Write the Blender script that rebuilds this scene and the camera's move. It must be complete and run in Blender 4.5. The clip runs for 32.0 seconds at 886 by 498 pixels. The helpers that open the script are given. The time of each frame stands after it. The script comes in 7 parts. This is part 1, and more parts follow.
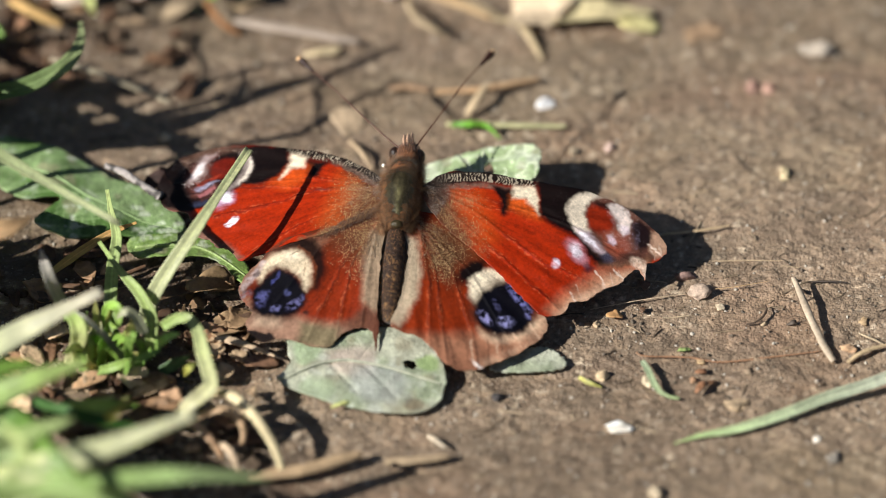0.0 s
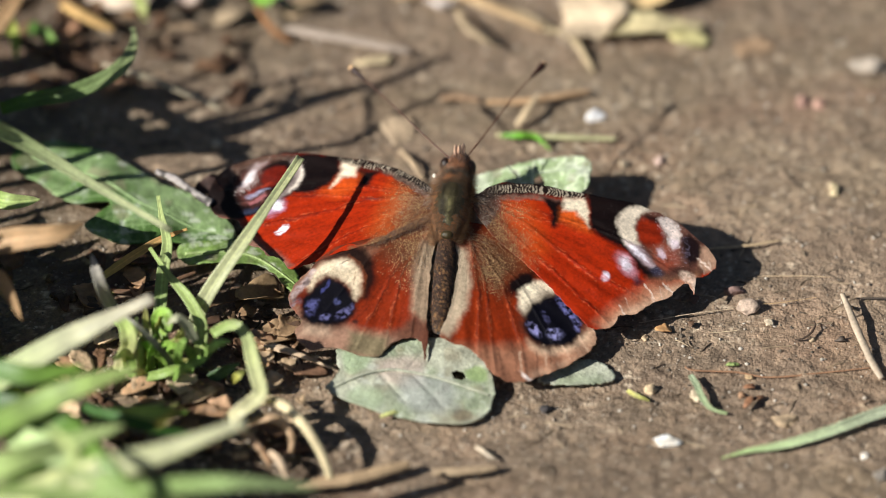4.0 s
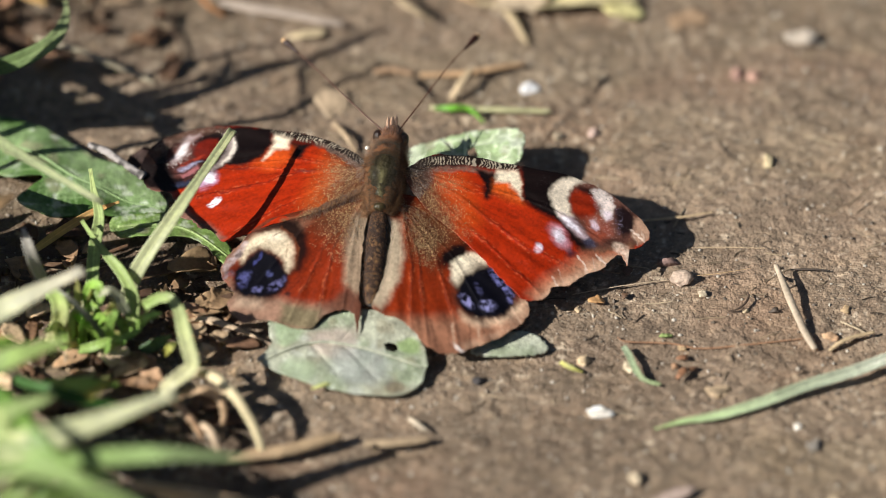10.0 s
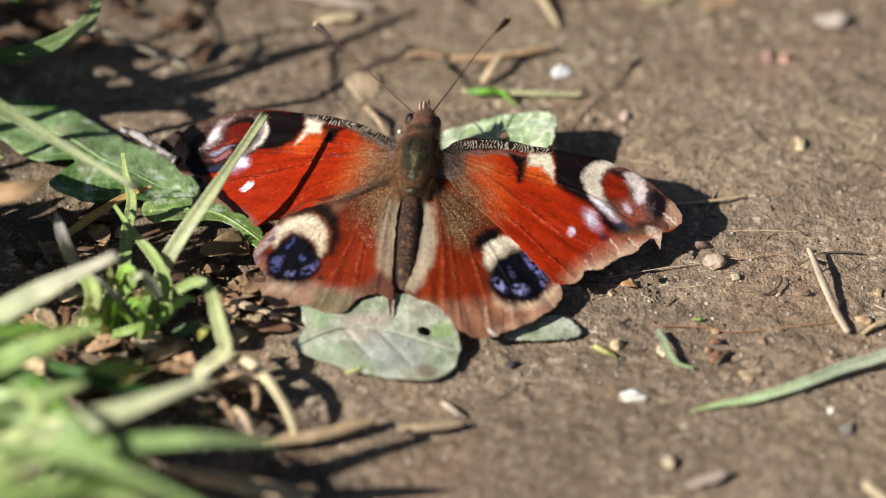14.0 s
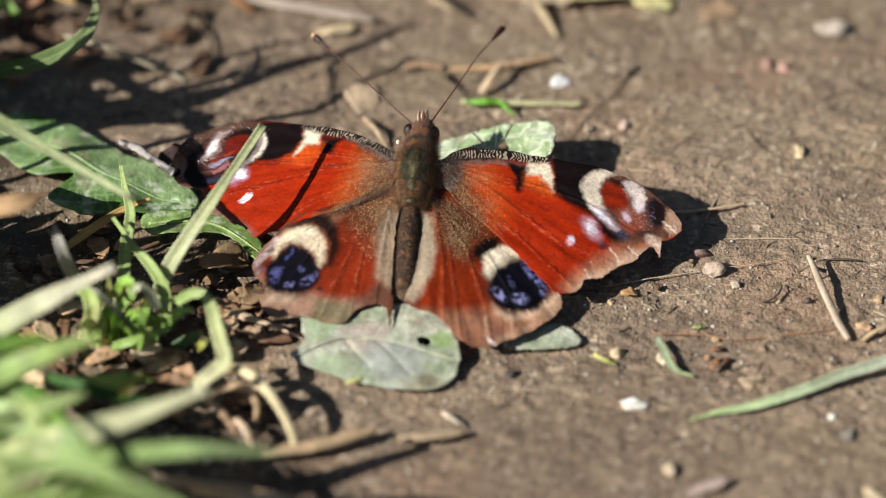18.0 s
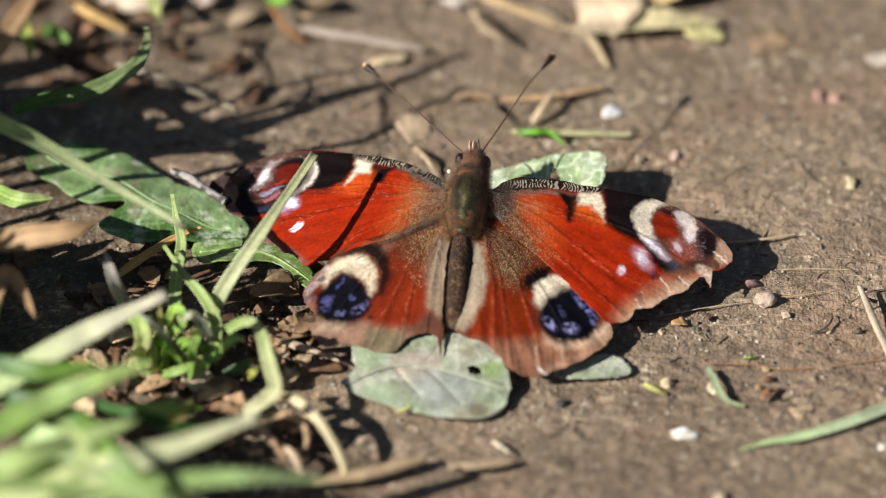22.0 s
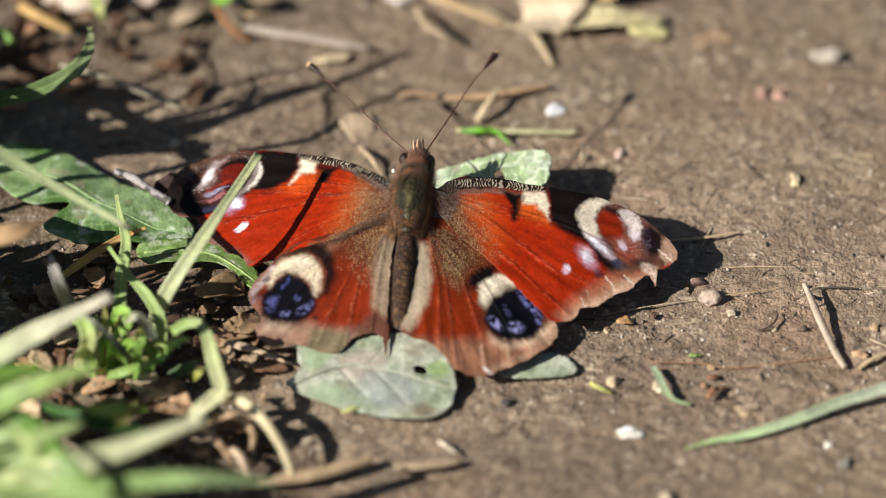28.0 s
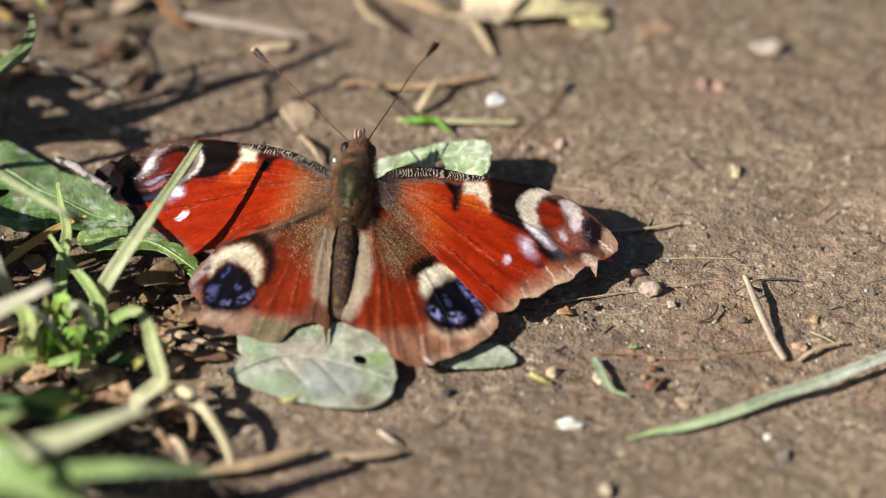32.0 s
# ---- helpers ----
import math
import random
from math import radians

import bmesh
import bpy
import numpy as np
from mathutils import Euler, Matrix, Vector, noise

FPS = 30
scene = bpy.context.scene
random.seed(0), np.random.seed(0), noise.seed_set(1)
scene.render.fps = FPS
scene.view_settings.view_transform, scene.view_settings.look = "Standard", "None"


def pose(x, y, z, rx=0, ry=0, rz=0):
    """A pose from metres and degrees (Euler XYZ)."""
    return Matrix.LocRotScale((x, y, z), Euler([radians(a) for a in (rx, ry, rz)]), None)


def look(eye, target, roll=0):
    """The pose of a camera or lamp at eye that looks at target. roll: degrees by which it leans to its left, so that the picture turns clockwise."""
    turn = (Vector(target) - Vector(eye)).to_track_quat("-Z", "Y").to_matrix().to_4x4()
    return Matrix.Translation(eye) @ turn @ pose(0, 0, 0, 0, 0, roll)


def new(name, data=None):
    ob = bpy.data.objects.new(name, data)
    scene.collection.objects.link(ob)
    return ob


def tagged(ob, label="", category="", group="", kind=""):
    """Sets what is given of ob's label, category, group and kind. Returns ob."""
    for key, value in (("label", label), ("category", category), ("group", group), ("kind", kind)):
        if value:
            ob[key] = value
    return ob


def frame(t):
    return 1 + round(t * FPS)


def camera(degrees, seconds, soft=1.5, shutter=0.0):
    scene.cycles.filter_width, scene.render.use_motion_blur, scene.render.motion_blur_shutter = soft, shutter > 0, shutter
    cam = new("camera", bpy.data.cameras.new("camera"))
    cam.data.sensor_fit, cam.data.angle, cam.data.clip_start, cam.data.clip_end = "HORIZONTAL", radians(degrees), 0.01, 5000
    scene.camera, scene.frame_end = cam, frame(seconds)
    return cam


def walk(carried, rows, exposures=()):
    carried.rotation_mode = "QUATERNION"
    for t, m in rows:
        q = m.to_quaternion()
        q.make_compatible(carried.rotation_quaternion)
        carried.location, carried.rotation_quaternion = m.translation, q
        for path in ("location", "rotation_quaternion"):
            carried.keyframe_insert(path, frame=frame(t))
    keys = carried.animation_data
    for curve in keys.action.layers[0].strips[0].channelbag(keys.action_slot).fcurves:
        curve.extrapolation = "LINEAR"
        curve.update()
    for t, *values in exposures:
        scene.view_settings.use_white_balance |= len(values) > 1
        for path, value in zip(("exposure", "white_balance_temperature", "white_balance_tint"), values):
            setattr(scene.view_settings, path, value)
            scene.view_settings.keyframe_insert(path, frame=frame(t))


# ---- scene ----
from mathutils.geometry import delaunay_2d_cdt

# Camera: a long lens held by hand about a metre from the insect.
cam = camera(6.0, 32.0, 0.5)
cam.data.dof.use_dof = True
cam.data.dof.focus_distance = 0.981
cam.data.dof.aperture_fstop = 8.2
ROWS = [
    (0, 0.003742, -0.686659, 0.698704, 44.9577, -0.0185, -0.0078),
    (0.5, 0.003462, -0.685146, 0.699463, 44.8916, -0.2182, 0.1391),
    (1, 0.002400, -0.685451, 0.699073, 44.9439, -0.1961, 0.1461),
    (1.5, 0.002588, -0.684402, 0.700599, 44.6944, -0.1972, 0.2665),
    (2, 0.001698, -0.682992, 0.701042, 44.7371, -0.4423, 0.2284),
    (2.5, -0.000577, -0.683964, 0.700113, 44.8146, -0.5059, 0.0290),
    (3, -0.004253, -0.682350, 0.701255, 44.4478, -0.8401, 0.1977),
    (3.5, -0.005083, -0.683812, 0.702006, 44.6669, -0.8416, 0.5015),
    (5.5, -0.000853, -0.687100, 0.697594, 45.0128, -0.5555, 0.3175),
    (6, -0.002224, -0.686382, 0.698015, 44.8730, -0.7156, 0.3238),
    (6.5, -0.002463, -0.685185, 0.699808, 44.5797, -0.7340, 0.6055),
    (7, -0.004404, -0.686392, 0.700039, 44.8100, -0.9823, 0.4048),
    (7.5, -0.004039, -0.685323, 0.701179, 44.6831, -1.2027, 0.4086),
    (8, -0.006661, -0.682177, 0.702671, 44.5232, -1.4519, 0.4626),
    (8.5, -0.004387, -0.687203, 0.700214, 44.9582, -1.2623, 0.3004),
    (9, -0.003978, -0.688115, 0.697616, 45.1537, -1.1856, 0.1821),
    (9.5, -0.001160, -0.687724, 0.697753, 45.0238, -0.8127, 0.3052),
    (10, 0.002710, -0.687928, 0.696405, 44.9888, -0.6414, 0.3616),
    (10.5, 0.000705, -0.684763, 0.696603, 44.7447, -0.6072, 0.4555),
    (11, 0.006014, -0.685555, 0.695514, 44.6499, -0.1506, 0.4899),
    (11.5, 0.006014, -0.686655, 0.693018, 45.0217, 0.0104, 0.2769),
    (12, 0.014343, -0.688113, 0.694712, 45.1102, 0.3742, 0.8710),
    (12.5, 0.004322, -0.688224, 0.692415, 45.0332, -0.1572, -0.0317),
    (13, 0.003285, -0.686855, 0.694280, 44.8782, -0.2428, -0.0015),
    (13.5, 0.001297, -0.688478, 0.694034, 44.9897, -0.3760, 0.0314),
    (14, -0.000623, -0.686329, 0.697182, 44.7790, -0.5511, 0.3101),
    (14.5, -0.003604, -0.686847, 0.697801, 44.9607, -0.9808, -0.0109),
    (16.5, -0.000901, -0.687356, 0.694563, 44.9465, -0.5750, -0.1221),
    (17, 0.000702, -0.687166, 0.693862, 45.0222, -0.4434, 0.1508),
    (17.5, 0.000687, -0.688647, 0.692976, 45.1735, -0.3145, 0.1224),
    (18, 0.002730, -0.689215, 0.692770, 45.1512, -0.1005, 0.1269),
    (18.5, -0.001594, -0.685576, 0.695115, 44.9678, -0.4056, 0.1822),
    (19, -0.000548, -0.688094, 0.695567, 45.2308, -0.3954, 0.4368),
    (19.5, -0.001202, -0.690256, 0.694266, 45.4532, -0.5109, 0.2277),
    (20, 0.000841, -0.689898, 0.694123, 45.3453, -0.3827, 0.1211),
    (20.5, 0.002904, -0.689559, 0.692001, 45.3747, -0.3436, 0.1164),
    (21, 0.007673, -0.693679, 0.688261, 45.5622, 0.0201, -0.0934),
    (21.5, 0.003006, -0.688720, 0.690173, 45.2568, -0.1320, 0.1476),
    (22, 0.002707, -0.691460, 0.690755, 45.5261, 0.0123, 0.4973),
    (22.5, 0.001137, -0.691423, 0.692940, 45.3859, -0.2777, 0.4688),
    (23, -0.000282, -0.690332, 0.694207, 45.1723, -0.2697, 0.3189),
    (23.5, 0.000290, -0.689343, 0.693949, 45.0929, -0.2951, 0.3052),
    (24, 0.001276, -0.690817, 0.692460, 45.1924, -0.4372, 0.3255),
    (24.5, -0.000393, -0.689290, 0.692927, 45.1589, -0.3505, 0.1318),
    (25, 0.001627, -0.690442, 0.692250, 45.2580, -0.2483, 0.3762),
    (25.5, 0.002466, -0.690381, 0.692530, 45.1369, -0.2449, 0.2486),
    (27.5, 0.005082, -0.687354, 0.693657, 44.9139, 0.0905, 0.0827),
    (28, 0.002039, -0.688433, 0.693407, 45.2880, -0.0792, 0.0089),
    (28.5, 0.001858, -0.686017, 0.693112, 45.0897, -0.1749, -0.0592),
    (29, 0.000545, -0.685507, 0.693427, 45.0073, -0.3201, 0.0119),
    (29.5, 0.004149, -0.687305, 0.693486, 45.1075, -0.1034, 0.3347),
    (30, 0.002075, -0.687079, 0.694435, 45.1303, -0.3555, 0.0501),
    (30.5, -0.000156, -0.686639, 0.694990, 45.0467, -0.4470, -0.0528),
    (31, 0.002012, -0.688820, 0.695038, 45.1190, -0.4440, 0.1368),
    (31.5, -0.002292, -0.686940, 0.694731, 45.0124, -0.7674, -0.1655),
    (32, -0.000893, -0.687073, 0.695099, 45.0933, -0.7125, -0.1697),
]
walk(cam, [(t, pose(x, y, z, rx, ry, rz)) for t, x, y, z, rx, ry, rz in ROWS])

# Light: a clear sky and a sun low on the left, a little towards the camera.
ELEVATION, SUN_X, SUN_Y = radians(35.0), -0.944, -0.33
world = bpy.data.worlds.new("sky")
scene.world = world
world.use_nodes = True
sky = world.node_tree.nodes.new("ShaderNodeTexSky")
sky.sky_type, sky.sun_disc = "NISHITA", False
sky.sun_elevation, sky.sun_rotation = ELEVATION, math.atan2(SUN_X, SUN_Y)
world.node_tree.links.new(sky.outputs[0], world.node_tree.nodes["Background"].inputs[0])
world.node_tree.nodes["Background"].inputs[1].default_value = 0.031
sun = new("sun", bpy.data.lights.new("sun", "SUN"))
sun.data.energy, sun.data.angle, sun.data.color = 5.0, radians(0.5), (0.99, 0.96, 0.9)
sun.matrix_world = look((SUN_X, SUN_Y, math.tan(ELEVATION)), (0, 0, 0))
scene.view_settings.exposure = 0.47

MM = 0.001


# ---- numbers ----
def lin(r, g, b):
    """Linear colour from an 8-bit one."""
    return np.array([((v / 255 + 0.055) / 1.055) ** 2.4 if v > 10 else v / 255 / 12.92 for v in (r, g, b)])


def hash2(i, j, seed):
    n = (i * 374761393 + j * 668265263 + seed * 1442695041) & 0xFFFFFFFF
    n = ((n ^ (n >> 13)) * 1274126177) & 0xFFFFFFFF
    return ((n ^ (n >> 16)) & 0xFFFF) / 65535.0


def vnoise(x, y, size, seed=0):
    """Smooth noise from 0 to 1 with cells of that size."""
    x, y = np.asarray(x, float) / size, np.asarray(y, float) / size
    i, j = np.floor(x).astype(np.int64), np.floor(y).astype(np.int64)
    a, b = x - i, y - j
    a, b = a * a * (3 - 2 * a), b * b * (3 - 2 * b)
    return (hash2(i, j, seed) * (1 - a) + hash2(i + 1, j, seed) * a) * (1 - b) + (hash2(i, j + 1, seed) * (1 - a) + hash2(i + 1, j + 1, seed) * a) * b


def fbm(x, y, size, seed=0, octaves=3):
    total, gain = 0.0, 1.0
    for k in range(octaves):
        total = total + gain * (vnoise(x, y, size / 2**k, seed + 7 * k) - 0.5)
        gain *= 0.5
    return total


def smooth(a, b, v):
    t = np.clip((v - a) / (b - a), 0, 1)
    return t * t * (3 - 2 * t)


def inside(x, y, pts):
    hit = np.zeros(np.shape(x), bool)
    for (x0, y0), (x1, y1) in zip(pts, pts[1:] + pts[:1]):
        if y0 != y1:
            hit ^= ((y0 > y) != (y1 > y)) & (x < (x1 - x0) * (y - y0) / (y1 - y0) + x0)
    return hit


def to_line(x, y, pts, closed=False):
    """Distance to a polyline."""
    best = np.full(np.shape(x), 1e9)
    for (x0, y0), (x1, y1) in zip(pts, pts[1:] + (pts[:1] if closed else [])):
        dx, dy = x1 - x0, y1 - y0
        t = np.clip(((x - x0) * dx + (y - y0) * dy) / (dx * dx + dy * dy + 1e-12), 0, 1)
        best = np.minimum(best, np.hypot(x - x0 - t * dx, y - y0 - t * dy))
    return best


def spline(pts, n, closed=False):
    """n points along a smooth curve through pts."""
    p = np.array(pts, float)
    m = len(p)
    out = []
    for s in np.linspace(0, m if closed else m - 1, n, endpoint=not closed):
        i = min(int(s), m - 1 if closed else m - 2)
        t = s - i
        k = [(i + d) % m if closed else min(max(i + d, 0), m - 1) for d in (-1, 0, 1, 2)]
        a, b, c, d = p[k[0]], p[k[1]], p[k[2]], p[k[3]]
        out.append(0.5 * (2 * b + (c - a) * t + (2 * a - 5 * b + 4 * c - d) * t * t + (3 * b - a - 3 * c + d) * t**3))
    return np.array(out)


def ground_z(x, y):
    """Height of the mud in mm."""
    return 0.9 * fbm(x, y, 22, 3, 2) + 0.4 * fbm(x * 0.75, y * 1.2, 5, 11, 3) + 0.26 * fbm(x * 0.65, y, 1.2, 23, 2) + 0.17 * fbm(x * 0.75, y, 0.55, 29, 2) - 0.15


# ---- materials ----
def surface(name, attribute=None, colours=None, rough=0.7, grain=1200, mottle=120, vary=0.35, bump=0.00012, bump_grain=1500, through_light=0.0, specular=0.3, island=False, sheen=0.0):
    """A matt natural surface: its colour from a colour layer of the mesh or a ramp of noise, with grain and patches, and fine relief."""
    m = bpy.data.materials.new(name)
    m.use_nodes = True
    t = m.node_tree
    n, link = t.nodes, t.links.new
    b = n["Principled BSDF"]
    place = n.new("ShaderNodeTexCoord")
    fine, coarse = n.new("ShaderNodeTexNoise"), n.new("ShaderNodeTexNoise")
    fine.inputs["Scale"].default_value, coarse.inputs["Scale"].default_value = grain, mottle
    fine.inputs["Detail"].default_value, coarse.inputs["Detail"].default_value = 4, 5
    link(place.outputs["Object"], fine.inputs["Vector"]), link(place.outputs["Object"], coarse.inputs["Vector"])
    if attribute:
        base = n.new("ShaderNodeAttribute")
        base.attribute_name = attribute
        base = base.outputs["Color"]
    else:
        ramp = n.new("ShaderNodeValToRGB")
        for k, c in enumerate(colours):
            e = ramp.color_ramp.elements[k] if k < 2 else ramp.color_ramp.elements.new(1)
            e.position, e.color = 0.3 + 0.4 * k / (len(colours) - 1), (*c, 1)
        if island:
            geo = n.new("ShaderNodeNewGeometry")
            link(geo.outputs["Random Per Island"], ramp.inputs["Fac"])
        else:
            link(coarse.outputs["Fac"], ramp.inputs["Fac"])
        base = ramp.outputs["Color"]
    both = n.new("ShaderNodeMath")
    both.operation = "ADD"
    link(fine.outputs["Fac"], both.inputs[0]), link(coarse.outputs["Fac"], both.inputs[1])
    span = n.new("ShaderNodeMapRange")
    span.inputs["From Min"].default_value, span.inputs["From Max"].default_value = 0.6, 1.4
    span.inputs["To Min"].default_value, span.inputs["To Max"].default_value = 1 - vary, 1 + vary
    link(both.outputs[0], span.inputs["Value"])
    mix = n.new("ShaderNodeVectorMath")
    mix.operation = "SCALE"
    link(base, mix.inputs[0]), link(span.outputs[0], mix.inputs["Scale"])
    link(mix.outputs[0], b.inputs["Base Color"])
    b.inputs["Roughness"].default_value, b.inputs["Specular IOR Level"].default_value = rough, specular
    b.inputs["Sheen Weight"].default_value = sheen
    rel = n.new("ShaderNodeTexNoise")
    rel.inputs["Scale"].default_value, rel.inputs["Detail"].default_value = bump_grain, 5
    link(place.outputs["Object"], rel.inputs["Vector"])
    bm = n.new("ShaderNodeBump")
    bm.inputs["Distance"].default_value = bump
    link(rel.outputs["Fac"], bm.inputs["Height"]), link(bm.outputs[0], b.inputs["Normal"])
    if through_light:
        tr, ms = n.new("ShaderNodeBsdfTranslucent"), n.new("ShaderNodeMixShader")
        ms.inputs[0].default_value = through_light
        link(mix.outputs[0], tr.inputs["Color"])
        link(b.outputs[0], ms.inputs[1]), link(tr.outputs[0], ms.inputs[2])
        link(ms.outputs[0], n["Material Output"].inputs["Surface"])
    return m


def grainy(m, scale, depth):
    """Rounded grains over a surface, at two sizes."""
    t = m.node_tree
    n, link = t.nodes, t.links.new
    place = n.new("ShaderNodeTexCoord")
    last = n["Principled BSDF"].inputs["Normal"].links[0].from_socket
    for k in (1.0, 2.3):
        cells, bm = n.new("ShaderNodeTexVoronoi"), n.new("ShaderNodeBump")
        cells.inputs["Scale"].default_value = scale * k
        bm.inputs["Distance"].default_value, bm.invert = depth / k, True
        link(place.outputs["Object"], cells.inputs["Vector"]), link(cells.outputs["Distance"], bm.inputs["Height"]), link(last, bm.inputs["Normal"])
        last = bm.outputs[0]
    link(last, n["Principled BSDF"].inputs["Normal"])


def speckle(m, scale):
    """Single pale scales strewn over a wing: cells of a fine mosaic, as many as the alpha of the mesh's dust layer asks for."""
    t = m.node_tree
    n, link = t.nodes, t.links.new
    place, dust, cells, more, dot, hit, mix = (n.new("ShaderNode" + k) for k in ("TexCoord", "Attribute", "TexVoronoi", "Math", "MapRange", "Math", "Mix"))
    dust.attribute_name = "dust"
    cells.inputs["Scale"].default_value = scale
    stir, push, add = n.new("ShaderNodeTexNoise"), n.new("ShaderNodeVectorMath"), n.new("ShaderNodeVectorMath")
    stir.inputs["Scale"].default_value = scale * 1.3
    push.operation, push.inputs["Scale"].default_value = "SCALE", 0.9 / scale
    link(place.outputs["Object"], stir.inputs["Vector"]), link(stir.outputs["Color"], push.inputs[0])
    link(place.outputs["Object"], add.inputs[0]), link(push.outputs[0], add.inputs[1])
    link(add.outputs[0], cells.inputs["Vector"])
    apart = n.new("ShaderNodeSeparateColor")
    link(cells.outputs["Color"], apart.inputs[0])
    more.operation = "GREATER_THAN"
    link(dust.outputs["Alpha"], more.inputs[0]), link(apart.outputs[0], more.inputs[1])
    dot.inputs["From Min"].default_value, dot.inputs["From Max"].default_value = 0.62, 0.4
    link(cells.outputs["Distance"], dot.inputs["Value"])
    hit.operation = "MULTIPLY"
    link(more.outputs[0], hit.inputs[0]), link(dot.outputs[0], hit.inputs[1])
    mix.data_type = "RGBA"
    link(hit.outputs[0], mix.inputs["Factor"])
    paint_in = next(q for q in n if q.bl_idname == "ShaderNodeVectorMath" and q.operation == "SCALE" and q != push).outputs[0]
    ends = [q.to_socket for q in paint_in.links]
    tone, shade = n.new("ShaderNodeMapRange"), n.new("ShaderNodeVectorMath")
    tone.inputs["To Min"].default_value, tone.inputs["To Max"].default_value = 0.08, 0.85
    shade.operation = "SCALE"
    link(apart.outputs[1], tone.inputs["Value"]), link(dust.outputs["Color"], shade.inputs[0]), link(tone.outputs[0], shade.inputs["Scale"])
    link(paint_in, mix.inputs["A"]), link(shade.outputs[0], mix.inputs["B"])
    for end in ends:
        link(mix.outputs["Result"], end)


MUD = surface("mud", "coat", rough=0.6, grain=3800, mottle=900, vary=0.54, bump=0.00018, bump_grain=3200, specular=0.4)
grainy(MUD, 2000, 0.0001)
GRIT = surface("grit", colours=[(0.13, 0.105, 0.08), (0.2, 0.16, 0.125), (0.26, 0.21, 0.165), (0.34, 0.28, 0.22), (0.5, 0.45, 0.38)], island=True, rough=0.8)
WING = surface("wing_scales", "coat", rough=0.42, grain=6000, mottle=900, vary=0.16, bump=0.00004, bump_grain=7000, through_light=0.06, specular=0.18)
speckle(WING, 10500)
FUR = surface("fur", "coat", rough=0.7, grain=7000, mottle=2000, vary=0.6, bump=0.00005, bump_grain=6000, sheen=0.2)
HORN = surface("horn", "coat", rough=0.45, grain=5000, mottle=1500, vary=0.5, bump=0.00012, bump_grain=3500, specular=0.4)
CHITIN = surface("chitin", "coat", rough=0.48, grain=5000, mottle=1500, vary=0.4, bump=0.00003, bump_grain=5000, specular=0.4)
BLADE = surface("grass", "coat", rough=0.45, grain=2200, mottle=350, vary=0.28, bump=0.00005, bump_grain=1500, through_light=0.38, specular=0.4)
LEAF = surface("leaf", "coat", rough=0.5, grain=4500, mottle=700, vary=0.42, bump=0.00014, bump_grain=2600, through_light=0.15, specular=0.35)
STRAW = surface("straw", "coat", rough=0.65, grain=2500, mottle=300, vary=0.3, bump=0.00010, bump_grain=1800, specular=0.3)
FIBRE = surface("fibre", colours=[(0.07, 0.05, 0.035), (0.3, 0.22, 0.14), (0.42, 0.33, 0.22), (0.2, 0.15, 0.1)], island=True, rough=0.7)
STONE = surface("stone", "coat", rough=0.75, grain=3000, mottle=600, vary=0.3, bump=0.00012, bump_grain=3000)


# ---- builders (millimetres) ----
def piece(name, verts, faces, material, parent=None, label="", cols=None, smoothed=True, dust=None):
    me = bpy.data.meshes.new(name)
    me.from_pydata((np.asarray(verts, float) * MM).tolist(), [], [tuple(map(int, q)) for q in faces])
    if cols is not None:
        layer = me.attributes.new("coat", "FLOAT_COLOR", "POINT")
        flat = np.ones((len(verts), 4), np.float32)
        flat[:, :3] = np.clip(cols, 0.001, 0.95)
        layer.data.foreach_set("color", flat.ravel())
    if dust is not None:
        layer = me.attributes.new("dust", "FLOAT_COLOR", "POINT")
        layer.data.foreach_set("color", np.asarray(dust, np.float32).ravel())
    if smoothed:
        me.polygons.foreach_set("use_smooth", [True] * len(me.polygons))
    me.materials.append(material)
    me.update()
    ob = new(name, me)
    if parent:
        ob.parent = parent
    if label:
        ob["label"] = label
    return ob


def empty(name, label, category, group=""):
    return tagged(new(name), label, category, group)


